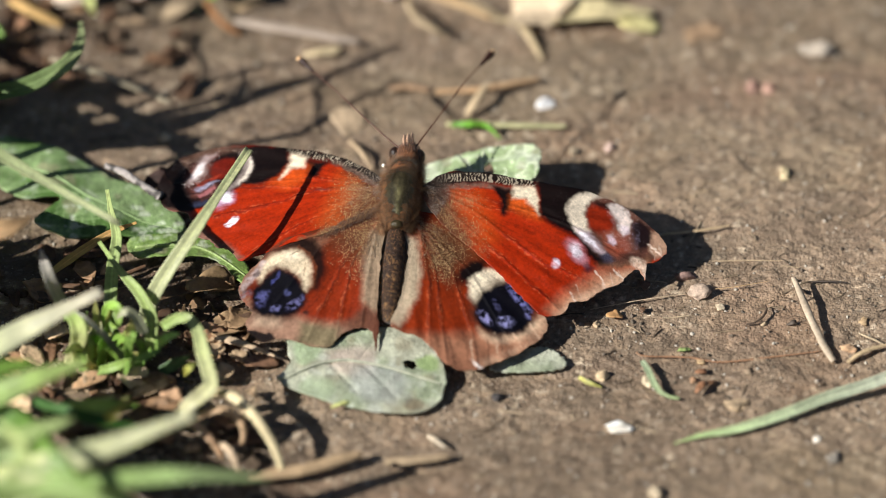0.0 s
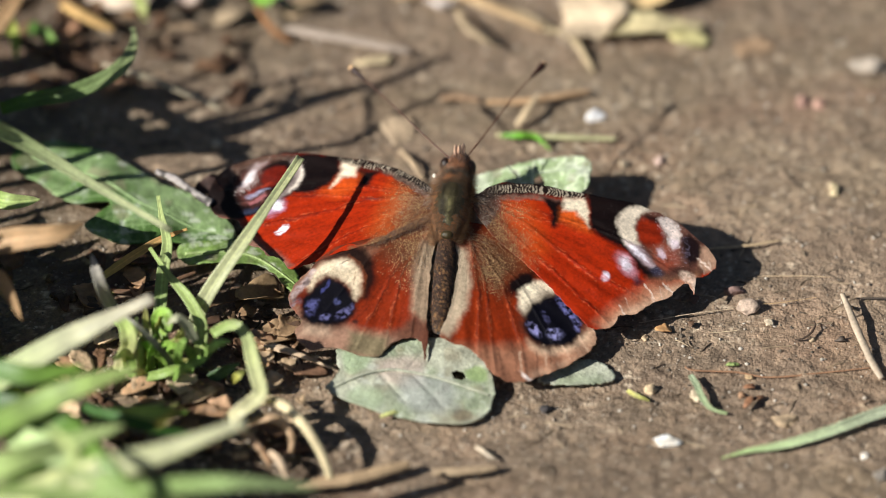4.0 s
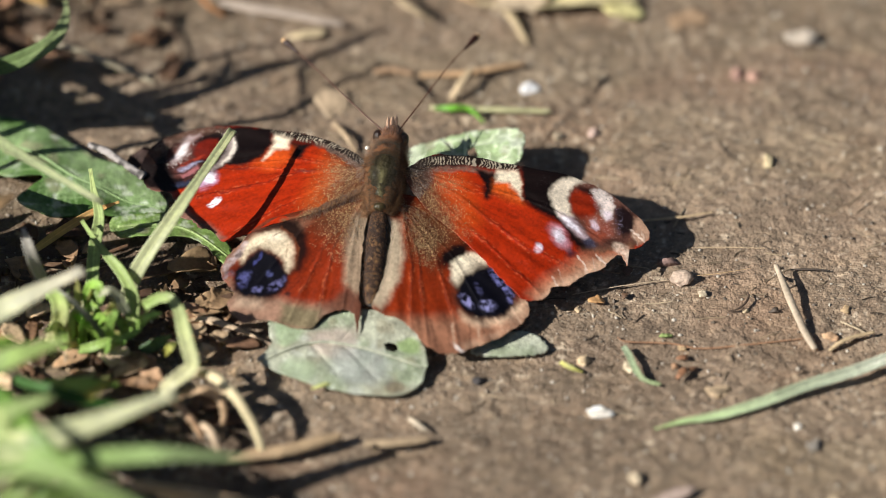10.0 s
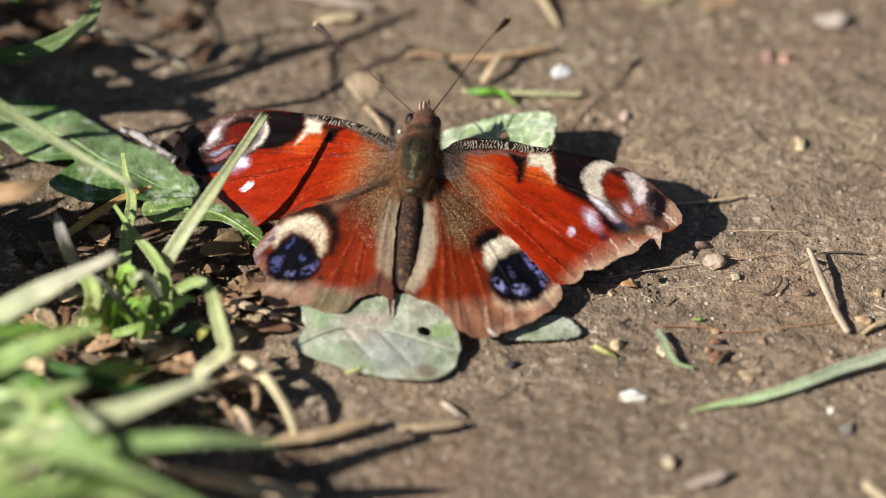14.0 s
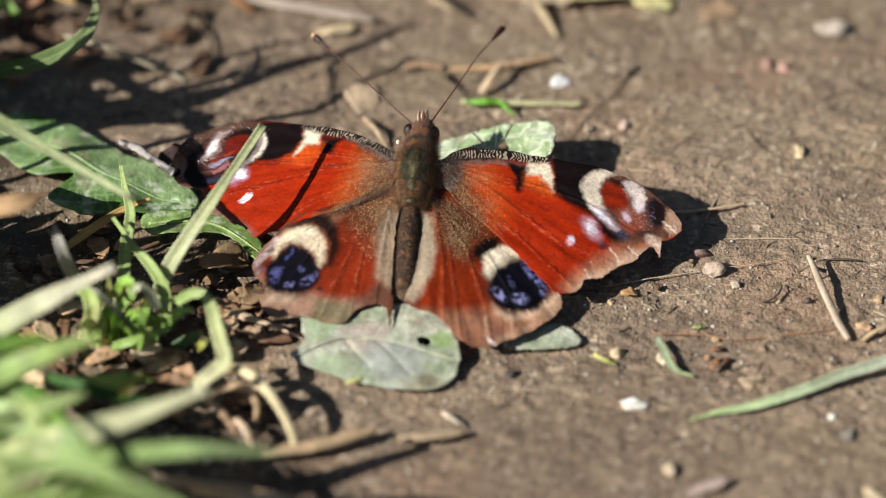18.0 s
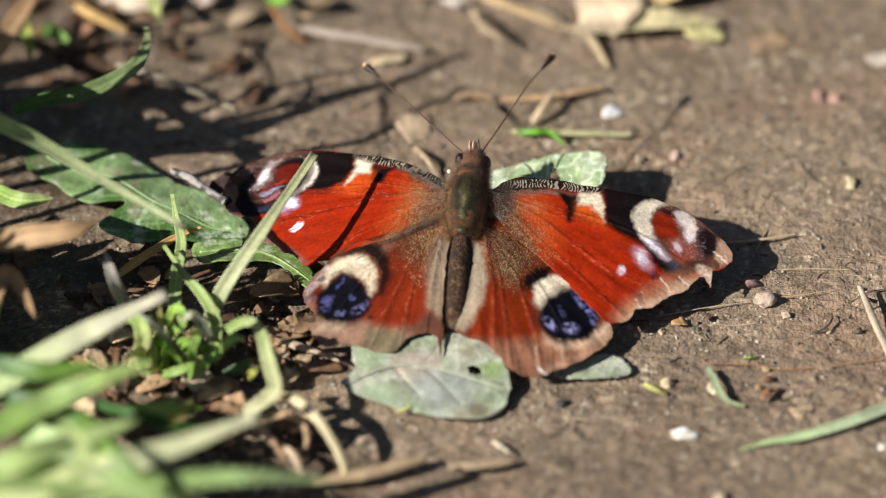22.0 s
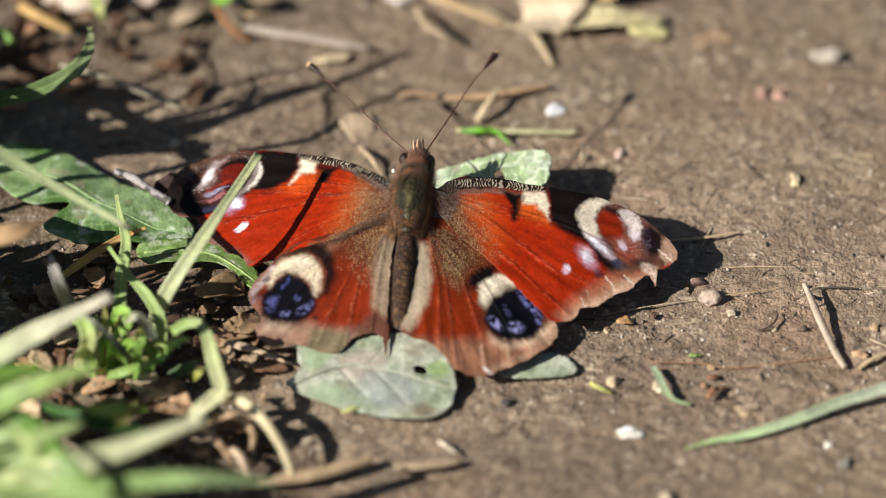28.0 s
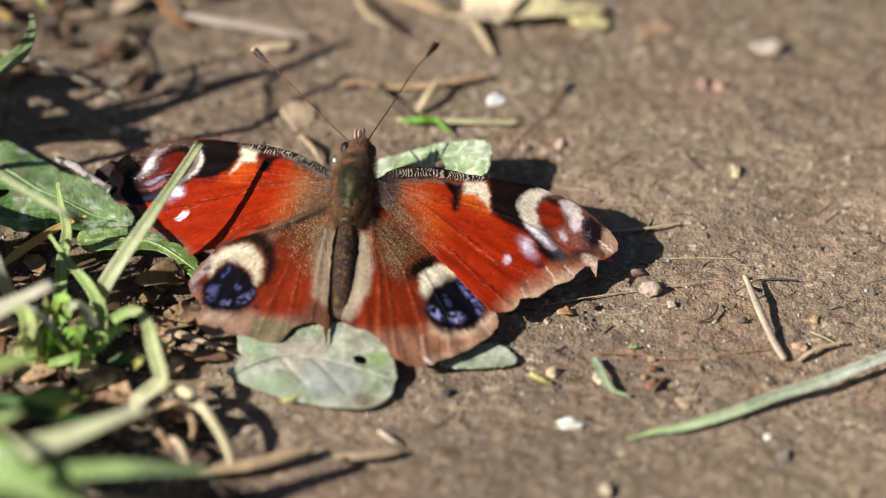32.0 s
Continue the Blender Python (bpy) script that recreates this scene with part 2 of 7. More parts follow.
def sheet_data(outline, holes, step, height, thick):
    """A thin solid sheet inside a plan outline; height(x, y) gives its top."""
    loops = [list(map(tuple, outline))] + [list(map(tuple, h)) for h in holes]
    xs, ys = [p[0] for p in loops[0]], [p[1] for p in loops[0]]
    gx, gy = np.meshgrid(np.arange(min(xs), max(xs), step), np.arange(min(ys), max(ys), step * 0.866))
    gx = gx + (np.arange(gx.shape[0]) % 2)[:, None] * step * 0.5
    gx, gy = gx.ravel(), gy.ravel()
    keep = inside(gx, gy, loops[0]) & (to_line(gx, gy, loops[0], True) > step * 0.45)
    for h in loops[1:]:
        keep &= ~inside(gx, gy, h) & (to_line(gx, gy, h, True) > step * 0.45)
    pts, edges = [], []
    for lp in loops:
        s = len(pts)
        pts += lp
        edges += [(s + k, s + (k + 1) % len(lp)) for k in range(len(lp))]
    pts += list(zip(gx[keep], gy[keep]))
    v, _, tri, *_ = delaunay_2d_cdt([Vector(p) for p in pts], edges, [], 0, 1e-5)
    v = np.array([(p.x, p.y) for p in v])
    tri = np.array([t for t in tri if len(t) == 3])
    mid = v[tri].mean(1)
    ok = inside(mid[:, 0], mid[:, 1], loops[0])
    for h in loops[1:]:
        ok &= ~inside(mid[:, 0], mid[:, 1], h)
    tri = tri[ok]
    e = np.concatenate([tri[:, [0, 1]], tri[:, [1, 2]], tri[:, [2, 0]]])
    code = np.sort(e, 1)
    _, first, count = np.unique(code[:, 0] * 10**7 + code[:, 1], return_index=True, return_counts=True)
    rim = e[first[count == 1]]
    n = len(v)
    z = height(v[:, 0], v[:, 1])
    top = np.column_stack([v, z])
    verts = np.concatenate([top, top - (0, 0, thick)])
    faces = tri.tolist() + (tri[:, ::-1] + n).tolist() + [(b, a, a + n, b + n) for a, b in rim.tolist()]
    return verts, faces, v


def sheet(name, outline, step, height, colour, thick, material, parent=None, label="", holes=()):
    verts, faces, v = sheet_data(outline, holes, step, height, thick)
    c, dust = colour(v[:, 0], v[:, 1]), None
    if isinstance(c, tuple):
        c, dust = c[0], np.concatenate([c[1], c[1]])
    return piece(name, verts, faces, material, parent, label, np.concatenate([c, c]), True, dust)


def blend(c, mask, colour):
    return c * (1 - mask[:, None]) + np.asarray(colour) * mask[:, None]


def tube(name, pts, radii, material, parent=None, label="", colour=None, n=24, sides=8, flat=1.0, up=(0, 0, 1), bumps=0.0, seed=0):
    """A rod along a smooth curve; radii along it; flat squeezes it along up."""
    c = spline(pts, n)
    s = np.linspace(0, 1, n)
    r = np.interp(s, np.linspace(0, 1, len(radii)), radii)
    verts, cols = [], []
    for k in range(n):
        tan = c[min(k + 1, n - 1)] - c[max(k - 1, 0)]
        tan /= np.linalg.norm(tan) + 1e-9
        side = np.cross(tan, up)
        side /= np.linalg.norm(side) + 1e-9
        nor = np.cross(side, tan)
        for a in range(sides):
            w = 2 * math.pi * a / sides
            rr = r[k] * (1 + bumps * (vnoise(k * 0.7, a * 1.3, 1, seed) - 0.5))
            verts.append(c[k] + rr * (math.cos(w) * side + flat * math.sin(w) * nor))
            cols.append(colour(s[k], w) if callable(colour) else colour)
    faces = [(k * sides + a, k * sides + (a + 1) % sides, (k + 1) * sides + (a + 1) % sides, (k + 1) * sides + a) for k in range(n - 1) for a in range(sides)]
    faces += [tuple(range(sides - 1, -1, -1)), tuple((n - 1) * sides + a for a in range(sides))]
    return piece(name, verts, faces, material, parent, label, np.array(cols))


def blade(name, pts, width, parent=None, label="", base=(0.25, 0.35, 0.12), tip=(0.2, 0.32, 0.09), fold=0.25, face=(0, -0.6, 0.8), blunt=0.12, material=None, n=28, seed=0, stripe=0.12):
    """A grass blade: a folded, ribbed strip with thickness, widest below the middle, tapering to its tip."""
    c = spline(pts, n)
    verts, cols = [], []
    across = np.linspace(-1, 1, 9)
    for k in range(n):
        s = k / (n - 1)
        tan = c[min(k + 1, n - 1)] - c[max(k - 1, 0)]
        tan /= np.linalg.norm(tan) + 1e-9
        side = np.cross(tan, face)
        side /= np.linalg.norm(side) + 1e-9
        nor = np.cross(side, tan)
        w = width / 2 * (0.75 + 0.25 * min(1, s * 5)) * max(blunt, 1 - max(0, (s - 0.35) / 0.65) ** 2.2)
        w *= 1 + 0.12 * (vnoise(s * 6, seed, 1, seed) - 0.5)
        t = 0.05 * width
        tone = np.asarray(base) * (1 - s) + np.asarray(tip) * s
        tone = tone * (1 + 0.5 * (vnoise(s * 9, seed + 3.3, 1, seed + 5) - 0.5))
        for lower in (0, 1):
            for u in across if not lower else across[::-1]:
                rib = 0.03 * width * math.cos(u * 14)
                verts.append(c[k] + side * (u * w) + nor * (abs(u) * fold * w + rib * (1 - lower) - lower * t))
                cols.append(tone * (1.07, 1.0, 1.05) * (1 + stripe * math.cos(u * 14) + 0.25 * (abs(u) < 0.1)))
    m = 18
    faces = [(k * m + a, k * m + (a + 1) % m, (k + 1) * m + (a + 1) % m, (k + 1) * m + a) for k in range(n - 1) for a in range(m)]
    faces += [tuple(range(m - 1, -1, -1)), tuple((n - 1) * m + a for a in range(m))]
    return piece(name, verts, faces, material or BLADE, parent, label, np.array(cols))


def pebble(name, at, size, colour, label, seed=0, group="", sink=0.4):
    """A small stone of uneven shape, part sunk in the mud."""
    bm = bmesh.new()
    bmesh.ops.create_icosphere(bm, subdivisions=3, radius=1)
    rng = np.random.RandomState(seed + 1)
    planes = rng.normal(size=(10, 3))
    planes /= np.linalg.norm(planes, axis=1)[:, None]
    v = np.array([q.co[:] for q in bm.verts])
    f = [[q.index for q in p.verts] for p in bm.faces]
    bm.free()
    d = (v @ planes.T).max(1)
    v = v * (0.78 / np.maximum(d, 0.62))[:, None]
    v += 0.3 * np.column_stack([fbm(v[:, 0] + 9 * k + seed, v[:, 1] + v[:, 2] * 1.7, 0.55, seed + k, 4) for k in range(3)])
    turn = rng.uniform(-0.4, 0.4)
    x, y = v[:, 0] * size[0] / 2, v[:, 1] * size[1] / 2
    v = np.column_stack([x * math.cos(turn) - y * math.sin(turn), x * math.sin(turn) + y * math.cos(turn), v[:, 2] * size[2] / 2])
    z = float(ground_z(at[0], at[1])) + size[2] * (0.5 - sink)
    tone = np.asarray(colour) * np.clip(1 + 0.9 * fbm(v[:, 0], v[:, 1] + v[:, 2], max(size) / 4, seed, 4), 0.35, 1.5)[:, None]
    ob = piece(name, v, f, STONE, None, "", tone)
    ob.location = Vector((at[0], at[1], z)) * MM
    return tagged(ob, label + " half sunk in mud", "stone", "pebbles on the mud")


# ---- ground ----
def build_ground():
    fx = np.concatenate([np.arange(-82, -32, 0.4), np.arange(-32, 62, 0.22), np.arange(62, 82.1, 0.4)])
    fy = np.concatenate([np.arange(-62, -24, 0.45), np.arange(-24, 34, 0.22), np.arange(34, 112.1, 0.45)])
    far = 112.0 * 1.6 ** np.arange(1, 24)
    xs = np.concatenate([-far[::-1], fx, far])
    ys = np.concatenate([-far[::-1], fy, far])
    gx, gy = np.meshgrid(xs, ys)
    x, y = gx.ravel(), gy.ravel()
    away = smooth(85, 112, np.maximum(np.abs(x), np.abs(y - 25)))
    z = ground_z(x, y) * (1 - away) - 0.15 * away
    w = len(xs)
    faces = [(j * w + i, j * w + i + 1, (j + 1) * w + i + 1, (j + 1) * w + i) for j in range(len(ys) - 1) for i in range(w - 1)]
    damp = fbm(x, y, 30, 41, 3)
    c = lin(139, 121, 101) * np.ones((len(x), 1))
    c = blend(c, smooth(-0.25, 0.35, damp), lin(126, 109, 91))
    c = blend(c, 0.45 * smooth(0.1, 0.5, fbm(x * 0.6, y, 6, 43, 3)), lin(156, 136, 115))
    c = blend(c, 0.3 * smooth(0.12, 0.4, fbm(x * 0.6, y, 3.5, 47, 2)), lin(108, 90, 76))
    c = blend(c, 0.5 * smooth(0.2, 0.45, fbm(x * 0.7, y, 1.0, 53, 2)), lin(182, 158, 130))
    c = blend(c, 0.5 * smooth(0.28, 0.45, fbm(x * 0.6, y, 0.8, 59, 2)), lin(78, 66, 56))
    c = blend(c, 0.4 * smooth(0.2, 0.5, fbm(x, y, 9, 67, 2)), lin(138, 110, 86))
    c = blend(c, 0.35 * smooth(0.05, 0.4, fbm(x * 0.7, y, 8, 83, 3)), lin(112, 98, 80))
    # dark soil under the tufts, with the grass's shade painted in as well
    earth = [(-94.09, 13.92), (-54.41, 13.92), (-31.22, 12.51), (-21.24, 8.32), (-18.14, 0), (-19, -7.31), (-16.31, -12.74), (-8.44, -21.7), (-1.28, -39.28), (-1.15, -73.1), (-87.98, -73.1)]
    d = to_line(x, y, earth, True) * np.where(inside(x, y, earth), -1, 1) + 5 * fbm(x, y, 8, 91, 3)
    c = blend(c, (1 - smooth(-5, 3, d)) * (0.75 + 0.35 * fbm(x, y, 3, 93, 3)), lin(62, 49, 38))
    # second dark patch at the back left: soil and shade in one colour
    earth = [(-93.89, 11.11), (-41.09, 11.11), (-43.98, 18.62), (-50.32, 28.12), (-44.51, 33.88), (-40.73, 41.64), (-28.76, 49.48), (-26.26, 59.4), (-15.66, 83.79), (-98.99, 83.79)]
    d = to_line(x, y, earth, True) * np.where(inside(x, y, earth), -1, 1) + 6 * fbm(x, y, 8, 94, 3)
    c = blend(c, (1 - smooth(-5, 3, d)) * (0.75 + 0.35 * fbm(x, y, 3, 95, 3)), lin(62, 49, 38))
    c = blend(c, 0.4 * smooth(0.0, 0.45, fbm(x * 0.3, y, 7, 97, 3)), lin(116, 98, 82))
    c = blend(c, 0.35 * smooth(0.1, 0.5, fbm(x * 0.3, y, 5, 98, 3)), lin(160, 140, 118))
    c = blend(c, 0.4 * smooth(0.0, 0.4, fbm(x * 0.5, y, 12, 101, 3)), lin(136, 122, 98))
    c = blend(c, 0.4 * smooth(0.05, 0.4, fbm(x * 0.5, y, 10, 103, 3)), lin(146, 116, 94))
    c = blend(c, 0.8 * smooth(0.26, 0.4, fbm(x * 0.8, y, 0.5, 105, 1)) * smooth(-0.3, 0.3, fbm(x, y, 6, 107, 2)), lin(204, 188, 164))
    c = blend(c, 0.6 * smooth(0.28, 0.42, fbm(x * 0.8, y, 0.6, 109, 1)), lin(74, 61, 50))
    # mud darker towards the back: damp, with shadow lines averaged into the colour
    c = blend(c, 0.3 * smooth(24, 46, y + 8 * fbm(x, y, 14, 111, 2)), lin(108, 94, 79))
    c = blend(c, 0.3 * np.exp(-(((x - 44) / 20) ** 2 + ((y - 8) / 17) ** 2)), lin(160, 140, 118))
    c = blend(c, 0.45 * smooth(0.26, 0.4, fbm(x, y, 0.34, 113, 1)) * smooth(-0.25, 0.3, fbm(x, y, 4, 115, 2)), lin(206, 192, 172))
    c = blend(c, 0.4 * smooth(0.08, 0.4, fbm(x * 0.5, y, 2.4, 117, 3)), lin(112, 98, 82))
    c = blend(c, 0.5 * np.exp(-(((x - 17) / 19) ** 2 + ((y + 24) / 12) ** 2)), lin(100, 87, 72))
    c = blend(c, smooth(85, 110, np.maximum(np.abs(x), np.abs(y - 25))), lin(134, 115, 96))
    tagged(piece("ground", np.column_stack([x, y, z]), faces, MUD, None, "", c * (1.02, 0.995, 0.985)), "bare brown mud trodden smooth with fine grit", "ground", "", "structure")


build_ground()


def build_grit(count):
    rng = np.random.RandomState(5)
    bm = bmesh.new()
    bmesh.ops.create_icosphere(bm, subdivisions=1, radius=1)
    v0 = np.array([q.co[:] for q in bm.verts])
    f0 = np.array([[q.index for q in p.verts] for p in bm.faces])
    bm.free()
    verts, faces = [], []
    for k in range(count):
        x, y = rng.uniform(-70, 70), rng.uniform(-45, 90)
        r = 0.06 + 0.22 * rng.rand() ** 6
        v = v0 * (1 + 0.35 * (rng.rand(len(v0), 1) - 0.5)) * r * rng.uniform(0.7, 1.3, 3)
        verts.append(v + (x, y, float(ground_z(x, y)) + r * 0.15))
        faces.append(f0 + k * len(v0))
    tagged(piece("grit", np.concatenate(verts), np.concatenate(faces), GRIT, None, "", None, False), "fine grit and crumbs strewn over the mud", "grit", "", "stuff")


build_grit(17000)


# ---- the butterfly ----
butterfly = empty("butterfly", "red and brown butterfly with four eyespots, wings spread on mud", "butterfly")
RED, BROWN, DARK, CREAM = lin(156, 39, 7), lin(78, 48, 28), lin(18, 9, 8), lin(226, 212, 186)
FR_PLANE, FL_PLANE, HR_PLANE, HL_PLANE = (5.1877, -0.1185, 0.2778), (7.9804, 0.1765, 0.0960), (5.3218, -0.1600, 0.2454), (4.4990, 0.0234, 0.3311)


def wing_height(plane, root, veins, arch):
    def height(x, y):
        z = plane[0] + plane[1] * x + plane[2] * y
        d = np.hypot(x - root[0], y - root[1])
        z = z + arch * np.sin(np.clip(d / 30, 0, 1) * math.pi) + 0.25 * fbm(x, y, 6, 77, 2)
        turn = np.arctan2(y - root[1], x - root[0]) % (2 * math.pi)
        z = z + 0.08 * np.sin(turn * 34 + 4 * fbm(x, y, 5, 78, 2)) * smooth(7, 17, d)
        for v in veins:
            z = z + 0.07 * np.exp(-((to_line(x, y, v) / 0.22) ** 2))
        return z
    return height


def paint(x, y, base, layers, veins, vein_colour, seed):
    """Wing pattern: soft-edged shapes laid over one another in plan millimetres, edges frayed by noise like wing scales."""
    wx = x + 0.4 * fbm(x, y, 1.6, seed, 3) + 0.2 * fbm(x, y, 0.3, seed + 9, 1)
    wy = y + 0.4 * fbm(x, y, 1.6, seed + 1, 3) + 0.2 * fbm(x, y, 0.3, seed + 10, 1)
    c = np.ones((len(x), 1)) * base
    dust = np.zeros((len(x), 4))
    for v in veins:
        c = blend(c, 0.6 * np.exp(-((to_line(wx, wy, v) / 0.1) ** 2)), vein_colour)
        # broken pale line beside each vein: its highlight, put into the colour
        c = blend(c, 0.22 * np.exp(-(((to_line(wx, wy, v) - 0.2) / 0.1) ** 2)) * smooth(0.05, 0.2, fbm(x, y, 0.4, seed + 21, 2)), lin(232, 130, 84))
    rx, ry = veins[0][0]
    dist, turn = np.hypot(x - rx, y - ry), np.arctan2(y - ry, x - rx) % (2 * math.pi)
    streak = 1 - 0.55 * smooth(0.0, 0.3, fbm(turn * 75, dist * 0.5, 1.0, seed + 90, 3)) * smooth(12, 17, dist)
    for kind, shape, size, colour, strength in layers:
        if kind == "area":
            d = to_line(wx, wy, shape, True) * np.where(inside(wx, wy, shape), -1, 1)
            m = 1 - smooth(-size, size, d)
        elif kind == "line":
            m = (1 - smooth(size * 0.35, size * 1.35, to_line(wx, wy, shape))) * (0.6 + 0.4 * smooth(-0.3, 0.1, fbm(x, y, 0.35, seed + 81, 2)))
        elif kind == "spot":
            (cx, cy), (ax, ay), (bx, by) = shape
            u, v = np.array([[ax - cx, bx - cx], [ay - cy, by - cy]]), np.array([wx - cx, wy - cy])
            q = np.linalg.solve(u, v)
            m = 1 - smooth(1 - size, 1 + size, np.hypot(q[0], q[1]))
        elif kind == "fleck":
            (cx, cy), (ax, ay), (bx, by) = shape
            q = np.linalg.solve(np.array([[ax - cx, bx - cx], [ay - cy, by - cy]]), np.array([wx - cx, wy - cy]))
            m = (1 - smooth(1 - size, 1 + size, np.hypot(q[0], q[1]))) * smooth(-0.45, 0.25, fbm(x, y, 0.4, seed + 71, 2))
        elif kind == "dust":
            d = to_line(wx, wy, shape, True) * np.where(inside(wx, wy, shape), -1, 1)
            m = (1 - smooth(-size, size, d)) * strength * np.clip(0.55 + 0.9 * fbm(x, y, 1.6, seed + 35, 2), 0.1, 1)
            dust[:, :3] = blend(dust[:, :3], (m > dust[:, 3]).astype(float), colour)
            dust[:, 3] = np.maximum(dust[:, 3], m)
            continue
        elif kind == "ticks":
            (x0, y0), (x1, y1) = shape[0], shape[-1]
            along = ((x - x0) * (x1 - x0) + (y - y0) * (y1 - y0)) / math.hypot(x1 - x0, y1 - y0)
            m = (1 - smooth(size * 0.7, size, to_line(x, y, shape))) * smooth(0.3, 0.75, np.sin(along * 16 + 3.5 * to_line(x, y, shape) + 13 * fbm(x, y, 1.3, seed + 3, 3)) + 1.3 * fbm(x, y, 0.4, seed + 4, 2)) * (0.2 + 0.8 * smooth(0.5, 4.0, along))
        if kind in ("line", "spot") and np.mean(colour) > 0.12:
            m = m * streak
        c = blend(c, m * strength, colour)
        dust[:, 3] *= 1 - 0.85 * m * strength
    # sparse lighter specks paint in the glitter of the scales
    c = blend(c, 0.4 * smooth(0.26, 0.4, fbm(x, y, 0.16, seed + 41, 1)) * smooth(-0.1, 0.3, fbm(x, y, 2.0, seed + 42, 2)), c * 1.4 + 0.02)
    fleck = fbm(x, y, 0.25, seed + 50, 2)
    ray = fbm(turn * 26, dist * 0.35, 1.0, seed + 60, 3)
    return c * (1 + 0.36 * fleck + 0.42 * ray)[:, None], dust


def edge(pts, n, ragged, seed, closed=True):
    """A smooth closed outline, a little ragged."""
    c = spline(pts, n, True)
    k = np.arange(n)
    c[:, 0] += ragged * (vnoise(k, 0, 2.2, seed) - 0.5)
    c[:, 1] += ragged * (vnoise(k, 5, 2.2, seed + 1) - 0.5)
    return c


